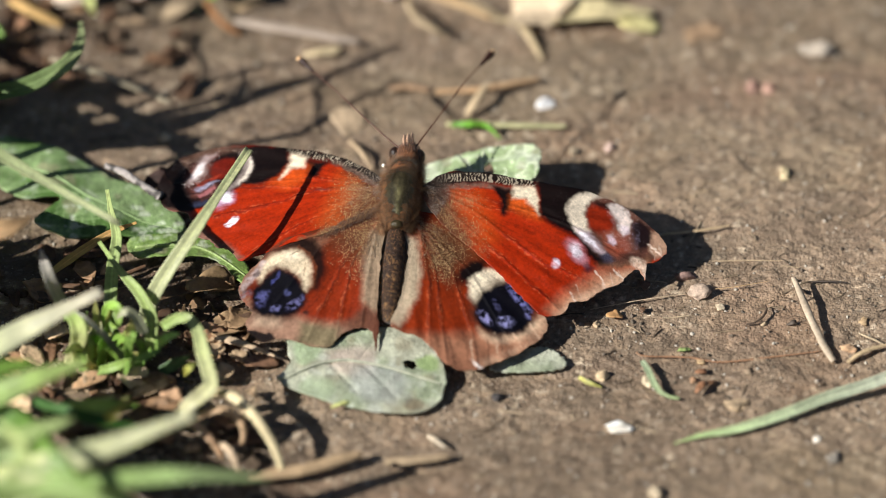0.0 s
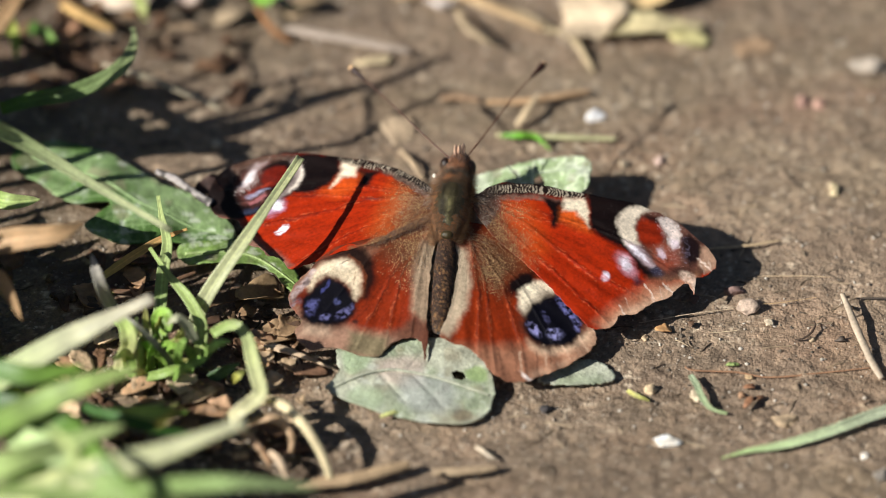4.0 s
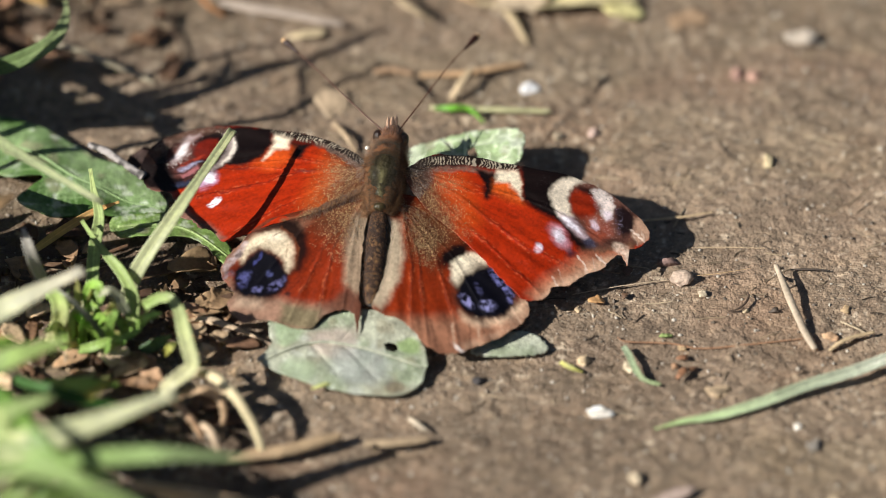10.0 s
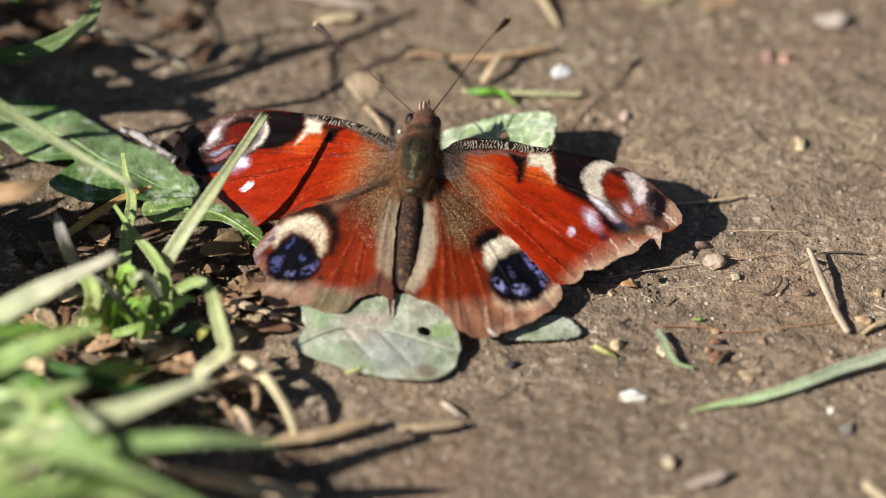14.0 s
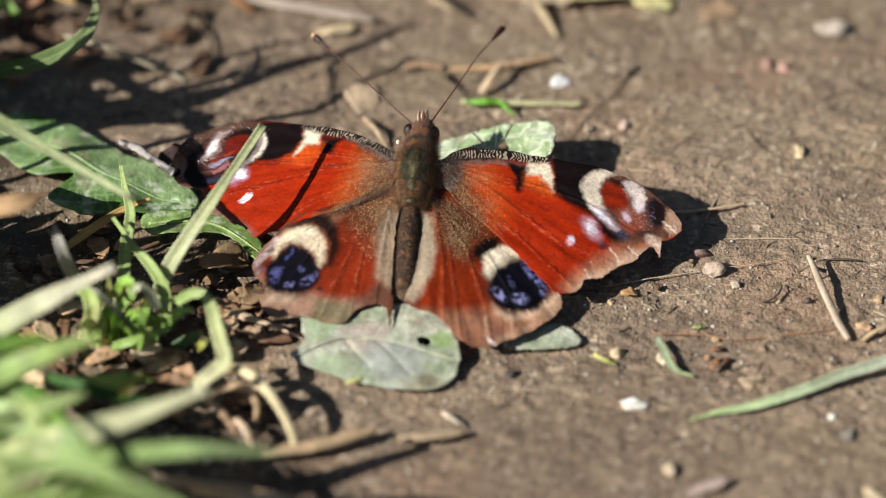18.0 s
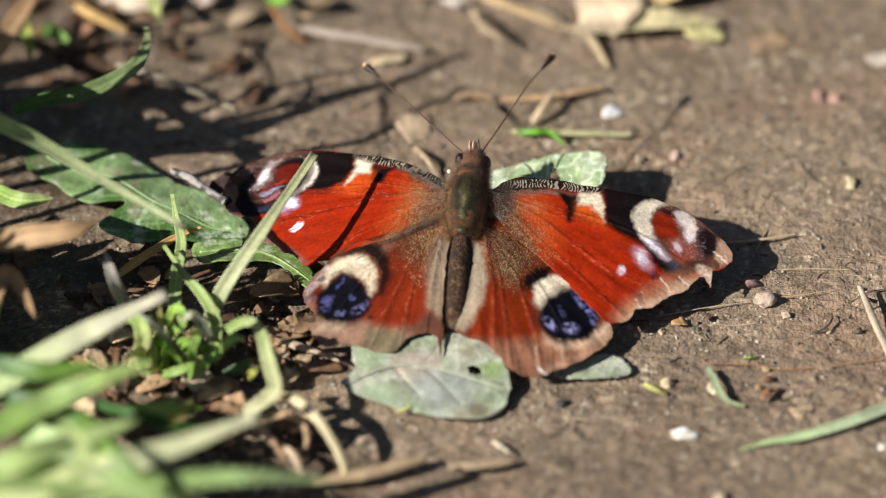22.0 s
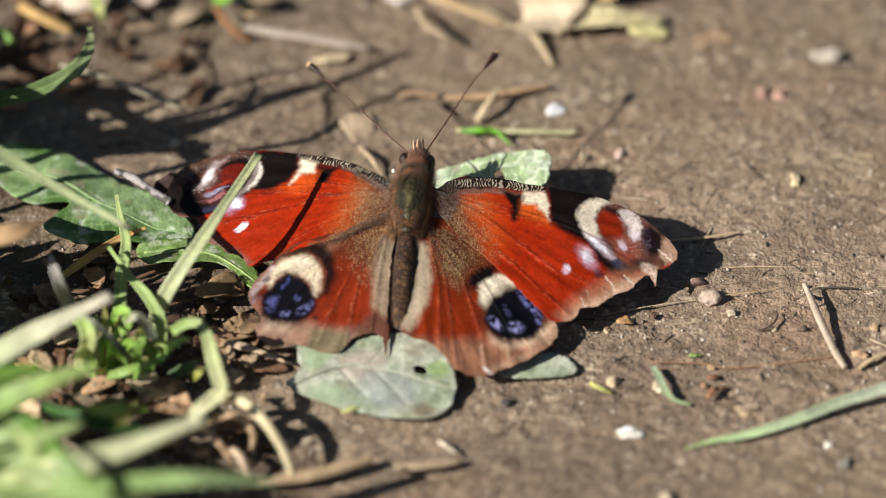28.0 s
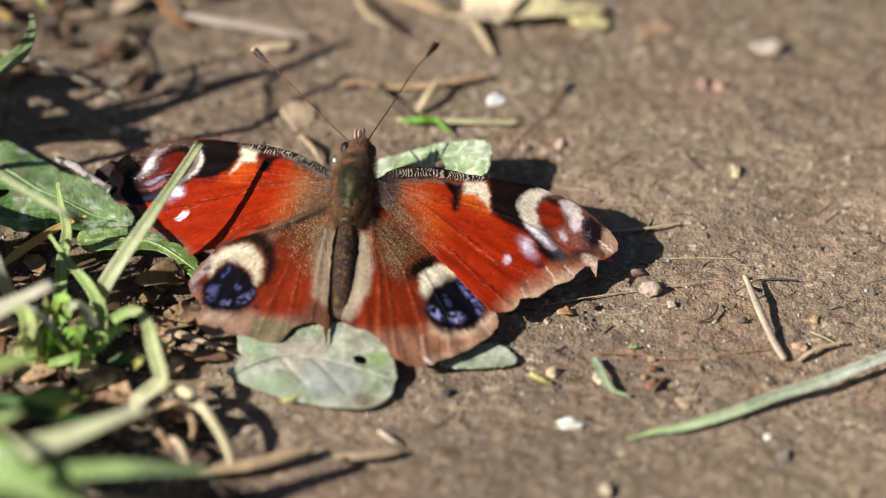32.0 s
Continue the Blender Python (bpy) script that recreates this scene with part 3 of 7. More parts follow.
def forewing_right():
    root = (2.15, 12.83)
    veins = [[root, (9.05, 10.56), (15.62, 10.08), (24.13, 6.88)], [root, (8.39, 9.41), (15.58, 3.91), (22.11, 1.62)], [root, (6.42, 8.13), (11.65, 3.54), (17.18, -1.72)], [root, (10.37, 11.41), (18.24, 9.23), (26.08, 4.88)]]
    out = edge([(1.7, 12.64), (4.45, 14.66), (8.4, 14.96), (11.69, 14.68), (14.98, 14.33), (18.93, 13.9), (22.22, 13.18), (25.5, 11.81), (28.12, 10.01), (29.68, 8.26), (30.05, 6.92), (28.98, 5.66), (27.73, 5.03), (27.51, 3.06), (26.73, 4.21), (25.54, 3.6), (24.41, 2.19), (22.11, 0.97), (20.46, -0.41), (18.69, -0.93), (18.03, -2.07), (16.06, -2.97), (14.89, -2.36), (13.26, -0.85), (11.31, 1.2), (9.03, 3.45), (6.42, 5.81), (4.13, 7.77), (2.49, 9.8), (1.7, 11.33)], 300, 0.22, 61)
    layers = [
        ("area", [(1.17, 13.47), (4.78, 13.08), (6.09, 9.92), (7.4, 6.05), (7.39, 3.15), (1.18, 9.1)], 1.6, BROWN, 0.9),
        ("area", [(4.45, 13.05), (8.4, 12.32), (10.35, 7.05), (8.38, 4.69), (6.09, 8.83)], 1.6, lin(196, 84, 26), 0.5),
        ("dust", [(1.83, 12.8), (7.08, 12.57), (9.04, 5.47), (7.72, 3.18), (2.49, 8.49)], 1.5, lin(220, 184, 136), 0.95),
        ("area", [(1.17, 14.93), (9.06, 15.68), (15.32, 14.95), (14.98, 13.6), (9.06, 13.48), (5.11, 12.96), (1.83, 11.34)], 0.5, lin(34, 24, 20), 1),
        ("ticks", [(2.61, 13.75), (7.74, 14.31), (14.65, 14.08)], 0.6, lin(200, 186, 164), 0.72),
        ("line", [(4.45, 12.76), (8.4, 13.2), (12.01, 13.03)], 0.4, lin(118, 98, 86), 0.8),
        ("area", [(1.5, 13.14), (4.45, 13.41), (5.11, 11.65), (3.14, 9.28), (1.5, 10.58)], 0.9, lin(58, 48, 42), 0.8),
        ("dust", [(1.5, 13.14), (5.11, 13.48), (5.11, 10.92), (3.14, 8.56), (1.5, 10.58)], 0.9, lin(176, 166, 156), 0.85),
        ("area", [(9.71, 13.4), (12.74, 13.24), (12.07, 11.43), (11.28, 9.46), (10.75, 9.7), (10.63, 11.8)], 0.4, DARK, 1),
        ("area", [(12.01, 12.3), (14.97, 12.43), (15.48, 9.41), (12.99, 10.06), (11.81, 10.67)], 0.8, lin(212, 94, 32), 0.7),
        ("area", [(12.41, 13.65), (14.85, 13.51), (15.42, 9.99), (14.64, 11.08), (13.52, 12), (12.14, 12.16)], 0.4, CREAM, 1),
        ("area", [(14.73, 15.48), (18.29, 15.66), (24.21, 14.54), (31.4, 9), (28.06, 5.06), (22.14, 3.94), (19.54, 7.17), (17.97, 8.19), (15.48, 9.56)], 0.5, DARK, 1),
        ("area", [(22.26, 13.42), (24.57, 12.94), (26.88, 12.02), (28.85, 10.48), (30.16, 8.73), (29.82, 6.52), (27.85, 6.01), (25.87, 5.51), (23.9, 4.94), (22.45, 5.44), (20.61, 7.13), (20.61, 11.49)], 0.6, lin(104, 66, 54), 0.85),
        ("dust", [(21.93, 13.38), (24.57, 12.94), (27.08, 11.82), (29.05, 10.21), (27.86, 9.79), (25.89, 10.89), (23.91, 11.99), (21.93, 12.51)], 0.4, lin(190, 160, 150), 0.5),
        ("area", [(22.06, 8.44), (23.91, 9.22), (25.35, 8.22), (26.01, 6.4), (24.69, 5.39), (23.24, 6.25)], 0.5, lin(140, 66, 46), 0.85),
        ("area", [(18.44, 11.11), (18.9, 12.18), (19.95, 13.02), (21.27, 13.53), (22.33, 13.43), (22.72, 12.89), (21.67, 12.48), (20.74, 11.8), (20.41, 10.6), (20.61, 9.31), (21.14, 8.35), (20.28, 7.53), (19.3, 8.15), (18.64, 9.53)], 0.36, lin(216, 202, 182), 0.95),
        ("area", [(19.16, 8.57), (20.09, 8.38), (21.14, 8.2), (22.06, 7.14), (23.11, 5.94), (22.71, 5.47), (21.4, 6.34), (20.09, 7.22)], 0.4, lin(196, 178, 186), 0.75),
        ("area", [(19.82, 8.06), (20.74, 7.87), (21.8, 6.96), (22.32, 6.29), (21.66, 6.51), (20.61, 7.13)], 0.2, lin(244, 238, 248), 0.75),
        ("area", [(20.61, 11.2), (21.4, 11.94), (22.86, 11.88), (23.91, 11.04), (24.17, 10.05), (23.38, 8.95), (22.06, 8.44), (21.07, 8.7), (20.48, 9.87)], 0.4, lin(128, 34, 10), 1),
        ("area", [(21.27, 12), (22.26, 12.4), (23.38, 12.01), (24.04, 11.13), (23.25, 11.34), (22.33, 11.53)], 0.4, lin(30, 13, 10), 0.95),
        ("area", [(23.45, 11.94), (24.44, 12.34), (25.49, 11.72), (25.89, 10.45), (25.55, 8.96), (24.96, 8.32), (24.43, 9.13), (24.5, 10.45), (23.91, 11.26)], 0.35, lin(224, 208, 200), 0.92),
        ("dust", [(23.12, 12.13), (24.57, 12.65), (26.22, 11.51), (26.28, 9.19), (25.09, 7.61), (24.04, 9.31)], 0.5, lin(244, 236, 234), 0.6),
        ("area", [(24.57, 9.73), (25.36, 9.52), (25.75, 8.69), (25.22, 8.2), (24.69, 8.73)], 0.3, lin(232, 216, 228), 0.6),
        ("area", [(23.11, 8.27), (23.64, 8.47), (24.3, 7.38), (24.03, 6.77), (23.38, 7.42)], 0.25, lin(228, 208, 224), 0.8),
        ("dust", [(21.6, 8.32), (23.9, 9.08), (25.88, 8.05), (26, 6.25), (23.9, 6.03)], 0.5, lin(230, 190, 180), 0.6),
        ("area", [(25.88, 10.02), (26.81, 10.77), (28.06, 9.89), (28.52, 8.55), (27.85, 7.18), (26.8, 6.77), (26.08, 8)], 0.45, lin(20, 11, 14), 0.97),
        ("dust", [(25.75, 10.22), (26.55, 10.53), (26.93, 8.53), (26.53, 6.67), (25.75, 7.68)], 0.4, lin(180, 170, 200), 0.45),
        ("area", [(28.39, 9.27), (29.31, 9.66), (30.49, 8.55), (30.15, 6.7), (28.83, 5.83), (27.98, 6.75)], 0.4, lin(168, 134, 112), 0.92),
        ("area", [(22.25, 5.56), (23.24, 5.96), (24.03, 5.32), (23.63, 4.77), (22.71, 4.74)], 0.35, lin(40, 42, 62), 0.9),
        ("dust", [(22.45, 5.87), (23.5, 5.99), (24.03, 5.17), (23.11, 4.79)], 0.3, lin(150, 150, 170), 0.45),
        ("area", [(23.77, 5.29), (25.21, 5.88), (26.53, 6.45), (27.52, 6.85), (26.53, 5.58), (24.55, 4.79)], 0.4, lin(66, 40, 34), 0.75),
        ("area", [(16.03, -2.02), (17.47, -0.07), (19.17, 1.04), (20.74, 2.51), (22.19, 3.67), (23.9, 4.43), (25.87, 4.64), (27.85, 5.72), (28.49, 3.62), (24.55, 1.04), (20.61, -1.54), (17.34, -4.04)], 1.1, lin(172, 122, 94), 0.85),
        ("area", [(16.69, -3.03), (18.64, -0.74), (20.48, 0.61), (22.18, 1.94), (23.89, 3.28), (25.87, 4.07), (26.52, 2.69), (22.58, -0.25), (18.65, -2.83)], 0.7, lin(210, 176, 148), 0.7),
        ("area", [(20.35, 4.06), (21.01, 4.42), (21.53, 3.75), (21, 3.26), (20.48, 3.49)], 0.4, lin(60, 34, 44), 0.85),
        ("spot", [(19.63, 5.57), (20.61, 4.45), (19.03, 5)], 0.6, lin(206, 168, 186), 0.7),
        ("spot", [(19.49, 5.7), (20.02, 5.11), (19.03, 5.36)], 0.55, lin(242, 234, 246), 0.85),
        ("spot", [(17.26, 3.87), (17.66, 3.41), (16.94, 3.55)], 0.45, lin(238, 224, 240), 0.95),
        ("line", [(18.64, 0.41), (19.56, -1.08)], 0.12, lin(236, 216, 200), 0.8),
        ("line", [(27.85, 7.61), (29.56, 6.34)], 0.12, lin(236, 216, 200), 0.8),
        ("line", [(23.76, 4.13), (25.07, 2.68)], 0.12, lin(236, 216, 200), 0.8),
        ("line", [(21.6, 3.32), (22.84, 1.29)], 0.12, lin(236, 216, 200), 0.8),
        ("line", [(26.53, 5.15), (27.31, 4.51), (28.49, 3.19)], 0.7, lin(216, 190, 170), 0.95),
        ("line", [(24.32, 4.01), (24.95, 2.33)], 0.1, lin(226, 206, 190), 0.4),
        ("line", [(22.08, 2.71), (22.72, 0.97)], 0.1, lin(226, 206, 190), 0.4),
        ("line", [(26.16, 5.05), (26.61, 3.79)], 0.1, lin(226, 206, 190), 0.4),
        ("line", [(28.95, 7.57), (29.59, 6.39)], 0.1, lin(226, 206, 190), 0.4),
        ("line", [(28.16, 7.13), (28.73, 5.73)], 0.1, lin(226, 206, 190), 0.4),
        ("line", [(19.58, 1.4), (19.96, -0.16)], 0.1, lin(226, 206, 190), 0.4),
        ("line", [(23.4, 3.42), (23.9, 1.8)], 0.1, lin(226, 206, 190), 0.4),
    ]
    return sheet("forewing", out, 0.095, wing_height(FR_PLANE, root, veins, 0.5), lambda x, y: paint(x, y, RED, layers, veins, lin(96, 20, 10), 100), 0.07, WING, butterfly, "brick-red forewing with a pale-ringed eyespot and frayed edge")


def forewing_left():
    root = (-3.3, 12.71)
    veins = [[root, (-10.67, 13.06), (-16.58, 11.46), (-22.5, 10.72)], [root, (-8.69, 12.74), (-15.96, 14.35), (-25.88, 14.68)], [root, (-8.01, 10.07), (-14.55, 6.89), (-18.46, 4.56)], [root, (-10.68, 14.77), (-17.95, 15.1), (-27.24, 16.62)]]
    out = edge([(-2.9, 13.5), (-4.76, 15.43), (-7.41, 17.32), (-10.72, 18.81), (-14.04, 19.87), (-17.7, 20.73), (-21.36, 21.24), (-24.68, 21.19), (-26.98, 20.27), (-28.61, 18.73), (-29.3, 16.53), (-28.92, 14.32), (-27.69, 12.76), (-25.96, 12.14), (-25.14, 10.47), (-24.3, 8.13), (-22.97, 7.4), (-22.16, 6.26), (-20.77, 5.53), (-19.23, 3.76), (-17.47, 4.15), (-14.53, 5.2), (-10.6, 6.25), (-6.68, 7.74), (-3.54, 9.35), (-2.76, 11.35)], 280, 0.22, 71)
    layers = [
        ("area", [(-2.12, 14.22), (-7.4, 15.94), (-8.03, 12.63), (-10.6, 6.25), (-5.35, 5.41), (-2.1, 9.11)], 1.6, BROWN, 0.9),
        ("area", [(-5.41, 13.91), (-8.05, 15.2), (-10.62, 7.95), (-7.98, 6.68)], 1.6, lin(196, 84, 26), 0.5),
        ("line", [(-12.23, 5.5), (-8.64, 6.78), (-5.37, 8.29), (-3.28, 9.64)], 0.75, lin(112, 86, 62), 0.9),
        ("dust", [(-2.77, 13.48), (-7.06, 15.03), (-8.65, 8.48), (-10.6, 5.83), (-4.06, 8.58)], 1.6, lin(220, 184, 136), 0.95),
        ("area", [(-2.12, 15.08), (-8.07, 18.2), (-14.71, 20.41), (-14.36, 18.97), (-9.38, 16.96), (-2.77, 12.45)], 0.5, lin(34, 24, 20), 1),
        ("ticks", [(-3.57, 14.29), (-8.07, 17.08), (-13.71, 19.38)], 0.6, lin(200, 186, 164), 0.72),
        ("line", [(-8.72, 16.85), (-5.41, 14.59), (-3.29, 12.2)], 0.4, lin(118, 98, 86), 0.7),
        ("dust", [(-2.12, 14.22), (-5.41, 14.76), (-5.39, 11.77), (-2.1, 9.11)], 0.8, lin(176, 166, 156), 0.85),
        ("area", [(-11.71, 17.94), (-9.25, 16.93), (-10.55, 14.92), (-11.68, 15.1)], 0.5, DARK, 1),
        ("area", [(-14.67, 17.14), (-11.5, 16.79), (-12, 14.56), (-13.97, 13.6), (-16.22, 14.48)], 0.9, lin(206, 84, 26), 0.65),
        ("area", [(-13.64, 19.03), (-11.64, 18.01), (-12.02, 16.7), (-13.48, 16.6), (-15.18, 15.16), (-14.14, 17.05)], 0.4, CREAM, 0.95),
        ("area", [(-13.92, 20.28), (-13.75, 17.84), (-15.18, 15.68), (-16.89, 14.76), (-19.27, 14.98), (-21.23, 13.41), (-25.83, 11.94), (-29.5, 13.56), (-29.92, 17.91), (-26.02, 22.01)], 0.5, DARK, 1),
        ("area", [(-28.91, 13.89), (-25.16, 11.58), (-22.99, 8.25), (-19.11, 4.25), (-21.05, 2.87), (-27.09, 8.92)], 0.6, lin(120, 90, 78), 0.95),
        ("area", [(-28.72, 18.37), (-27.43, 20.05), (-25.79, 21.08), (-23.81, 21.44), (-21.16, 21.35), (-19.16, 20.94), (-19.29, 20.35), (-21.47, 20.54), (-23.46, 20.44), (-25.43, 19.72), (-26.73, 18.39), (-27.56, 17.06)], 0.5, lin(92, 66, 54), 0.85),
        ("dust", [(-27.74, 19.07), (-26.11, 20.7), (-23.81, 21.44), (-20.49, 21.24), (-18.37, 20.63), (-18.35, 19.6), (-20.48, 20.29), (-22.8, 20.33), (-24.77, 19.62), (-26.39, 17.73)], 0.4, lin(214, 190, 176), 0.6),
        ("area", [(-25.56, 15.88), (-26.06, 17.67), (-25.23, 19.26), (-23.46, 20.26), (-22.46, 20.27), (-22.45, 19.23), (-23.41, 17.67), (-22.92, 16.3), (-22.12, 15.31), (-22.69, 14.3), (-24, 13.91), (-25, 14.5)], 0.7, lin(108, 62, 54), 0.75),
        ("area", [(-23.21, 17.81), (-22.71, 19.02), (-21.66, 19.62), (-20.46, 19.25), (-19.79, 18.37), (-20.76, 17.07), (-21.87, 16.22), (-22.93, 16.39)], 0.35, lin(100, 24, 12), 0.95),
        ("line", [(-23.11, 19.17), (-22.32, 19.82), (-21.27, 19.99), (-20.2, 19.56), (-19.79, 18.8)], 0.3, lin(22, 11, 10), 0.95),
        ("area", [(-19.81, 20.01), (-18.82, 20.19), (-18.21, 18.88), (-18.12, 17.24), (-18.76, 15.8), (-19.87, 14.86), (-20.78, 14.33), (-21.05, 14.8), (-20.01, 15.74), (-19.24, 17.16), (-19.13, 18.69)], 0.3, lin(150, 136, 130), 0.9),
        ("area", [(-18.55, 19.63), (-18.21, 18.71), (-18.19, 17.16), (-18.76, 15.88), (-19.74, 15.01), (-19.87, 15.38), (-19.03, 16.44), (-18.59, 17.57), (-18.54, 18.77)], 0.16, lin(224, 212, 198), 0.95),
        ("area", [(-22.6, 20.47), (-23.25, 19.88), (-23.9, 18.96), (-24.01, 17.94), (-24.65, 17.02), (-25.57, 16.48), (-25.72, 17.19), (-25.2, 18.14), (-24.7, 19.43), (-23.79, 20.32)], 0.35, lin(178, 158, 156), 0.85),
        ("area", [(-23.9, 19.13), (-24.14, 17.96), (-24.92, 17.23), (-25.26, 17.63), (-24.82, 18.59), (-24.43, 19.39)], 0.25, lin(236, 228, 230), 0.85),
        ("dust", [(-22.8, 20.67), (-24.04, 19.67), (-25.4, 18.17), (-26.03, 16.55), (-25.36, 15.76), (-24.05, 16.49), (-23.43, 18.53), (-22.33, 20.08)], 0.5, lin(240, 232, 228), 0.8),
        ("area", [(-24.9, 16.2), (-23.72, 16.61), (-22.74, 16.96), (-21.88, 17.25), (-22.4, 16.48), (-23.38, 15.95), (-24.63, 15.72)], 0.2, lin(150, 52, 34), 0.8),
        ("area", [(-24.89, 15.42), (-23.71, 15.83), (-22.72, 16.1), (-22, 16.07), (-22.65, 15.57), (-23.7, 15.32), (-24.62, 15.04)], 0.25, lin(164, 166, 194), 0.7),
        ("area", [(-24.61, 14.69), (-23.43, 15.1), (-22.51, 15.38), (-22.24, 14.91), (-23.16, 14.46), (-24.21, 14.2)], 0.2, lin(150, 92, 96), 0.8),
        ("area", [(-25.51, 13.21), (-24.59, 13.58), (-23.41, 13.73), (-23.27, 13.28), (-24.32, 12.93), (-25.1, 12.81)], 0.3, lin(54, 60, 84), 0.6),
        ("line", [(-25.56, 15.79), (-24.37, 16.11), (-23.19, 16.26)], 0.12, lin(24, 12, 12), 0.8),
        ("line", [(-25.28, 14.89), (-24.02, 14.94), (-22.91, 15.53)], 0.1, lin(24, 12, 12), 0.7),
        ("line", [(-25.52, 14.07), (-24.47, 14.07), (-23.29, 14.31)], 0.22, lin(20, 11, 12), 0.85),
        ("spot", [(-21.42, 12.98), (-20.31, 13.82), (-21.89, 13.91)], 0.5, lin(186, 160, 190), 0.75),
        ("spot", [(-21.03, 13.43), (-20.51, 13.94), (-21.3, 13.98)], 0.5, lin(248, 244, 252), 0.85),
        ("spot", [(-20.51, 9.76), (-19.66, 10.22), (-20.72, 10.22)], 0.3, lin(246, 240, 250), 1),
    ]
    level = wing_height(FL_PLANE, root, veins, 0.5)

    def drooped(x, y):
        return level(x, y) - 0.3 * np.exp(-((to_line(x, y, [(-3.5, 9.4), (-7, 7.7), (-10.6, 6.2)]) / 2.2) ** 2))

    return sheet("forewing", out, 0.095, drooped, lambda x, y: paint(x, y, RED, layers, veins, lin(96, 20, 10), 200), 0.07, WING, butterfly, "brick-red forewing with a worn dark tip")


def hindwing_right():
    root = (1.31, 7.79)
    veins = [[root, (3.15, 2.09), (4.12, -6.63), (4.45, -9.52)], [root, (5.11, 2.34), (7.38, -5.49), (8.02, -9.81)], [root, (2.49, 0.52), (2.5, -7.57)], [root, (7.07, 2.59), (11.61, -5.69)]]
    out = edge([(-0.66, 9.18), (0.01, 4.65), (-0.31, 0.9), (-1.02, -2.88), (-1.92, -5.49), (-0.62, -6.35), (1.07, -6.73), (2.63, -7.85), (3.99, -9.58), (6.07, -10.49), (8.34, -10.2), (9.52, -9.33), (11.6, -8.33), (13.69, -6.89), (15.4, -5.28), (16.13, -3.65), (15.55, -1.88), (13.6, 0.83), (10.34, 3.75), (7.73, 7.13), (5.11, 8.88), (2.16, 9.69)], 260, 0.22, 81)
    layers = [
        ("area", [(1.18, 8.52), (5.11, 8.28), (8.38, 4.98), (5.1, 0.86), (2.49, 2)], 2.2, BROWN, 0.9),
        ("dust", [(1.5, 7.82), (5.11, 7.54), (7.73, 4.9), (4.45, 0.77), (2.16, 2.7)], 1.6, lin(220, 184, 136), 0.95),
        ("area", [(-2.05, -6.68), (1.85, -6.63), (7.05, -5.53), (11.61, -5.69), (16.53, -2.12), (17.48, -6.42), (8.34, -11.96), (3.15, -11.15)], 1.2, lin(150, 104, 80), 0.95),
        ("line", [(16.06, -3.51), (14.87, -5.72), (11.93, -8), (9.13, -9.37)], 0.9, lin(184, 150, 124), 0.75),
        ("area", [(-0.46, 6.82), (1.05, 5.9), (1.64, 1.89), (1.06, -1.87), (-1.08, -5.82), (-2.38, -5.62)], 0.6, lin(188, 168, 142), 1),
        ("spot", [(7.39, 2.48), (8.9, 2.97), (6.8, 0.78)], 0.4, DARK, 1),
        ("spot", [(9.16, 0.78), (11.12, 0.44), (8.1, -1.57)], 0.2, CREAM, 1),
        ("line", [(14.36, -3.5), (12.59, -4.98), (10.31, -5.56)], 0.7, lin(226, 200, 172), 0.7),
        ("area", [(8.3, -4.85), (10.26, -5.47), (12.35, -4.9), (14.18, -3.62), (15.62, -1.8), (16.4, -1.84), (15.35, -3.9), (12.87, -6), (10.26, -6.5), (8.44, -6.01)], 0.6, lin(214, 182, 152), 0.85),
        ("spot", [(11.17, -2.06), (15.03, -1.8), (10.9, -5.85)], 0.2, lin(66, 44, 34), 0.8),
        ("spot", [(11.17, -2.06), (14.5, -1.86), (10.96, -5.33)], 0.1, lin(9, 8, 16), 1),
        ("fleck", [(12.81, -0.23), (13.85, -1.43), (12.35, -0.81)], 0.4, lin(130, 132, 197), 0.87),
        ("fleck", [(8.88, -3.24), (9.53, -4.19), (8.43, -3.44)], 0.4, lin(153, 150, 203), 0.87),
        ("fleck", [(11.29, -3.67), (12.14, -3.86), (11.1, -4.43)], 0.4, lin(142, 142, 192), 0.83),
        ("fleck", [(10.19, -1.6), (10.71, -2.27), (9.93, -1.93)], 0.4, lin(70, 70, 105), 0.74),
        ("fleck", [(13.85, -2.17), (14.37, -2.54), (13.58, -2.79)], 0.5, lin(125, 125, 182), 0.74),
        ("line", [(10.1, -5.15), (10.48, -7.75)], 0.13, lin(206, 176, 150), 0.7),
        ("line", [(12.11, -5.04), (13.15, -6.82)], 0.13, lin(206, 176, 150), 0.7),
        ("line", [(14.08, -3.54), (15.11, -5.25)], 0.13, lin(206, 176, 150), 0.7),
        ("line", [(15.33, -1.53), (16.1, -2.91)], 0.13, lin(206, 176, 150), 0.7),
        ("line", [(7.24, -6.4), (7.62, -9.28)], 0.13, lin(206, 176, 150), 0.7),
        ("line", [(10.75, -5.22), (11.13, -7.66)], 0.1, lin(70, 44, 36), 0.6),
        ("line", [(6.39, -5.63), (7.04, -9.36)], 0.1, lin(70, 44, 36), 0.6),
        ("line", [(4.7, -6.29), (5.61, -9.76)], 0.1, lin(70, 44, 36), 0.6),
        ("line", [(9.12, -6.16), (9.37, -9.06)], 0.1, lin(70, 44, 36), 0.6),
    ]
    layers.append(("spot", [(8.2, -9.8), (8.85, -10.3), (7.94, -9.32)], 0.6, lin(232, 222, 216), 0.9))
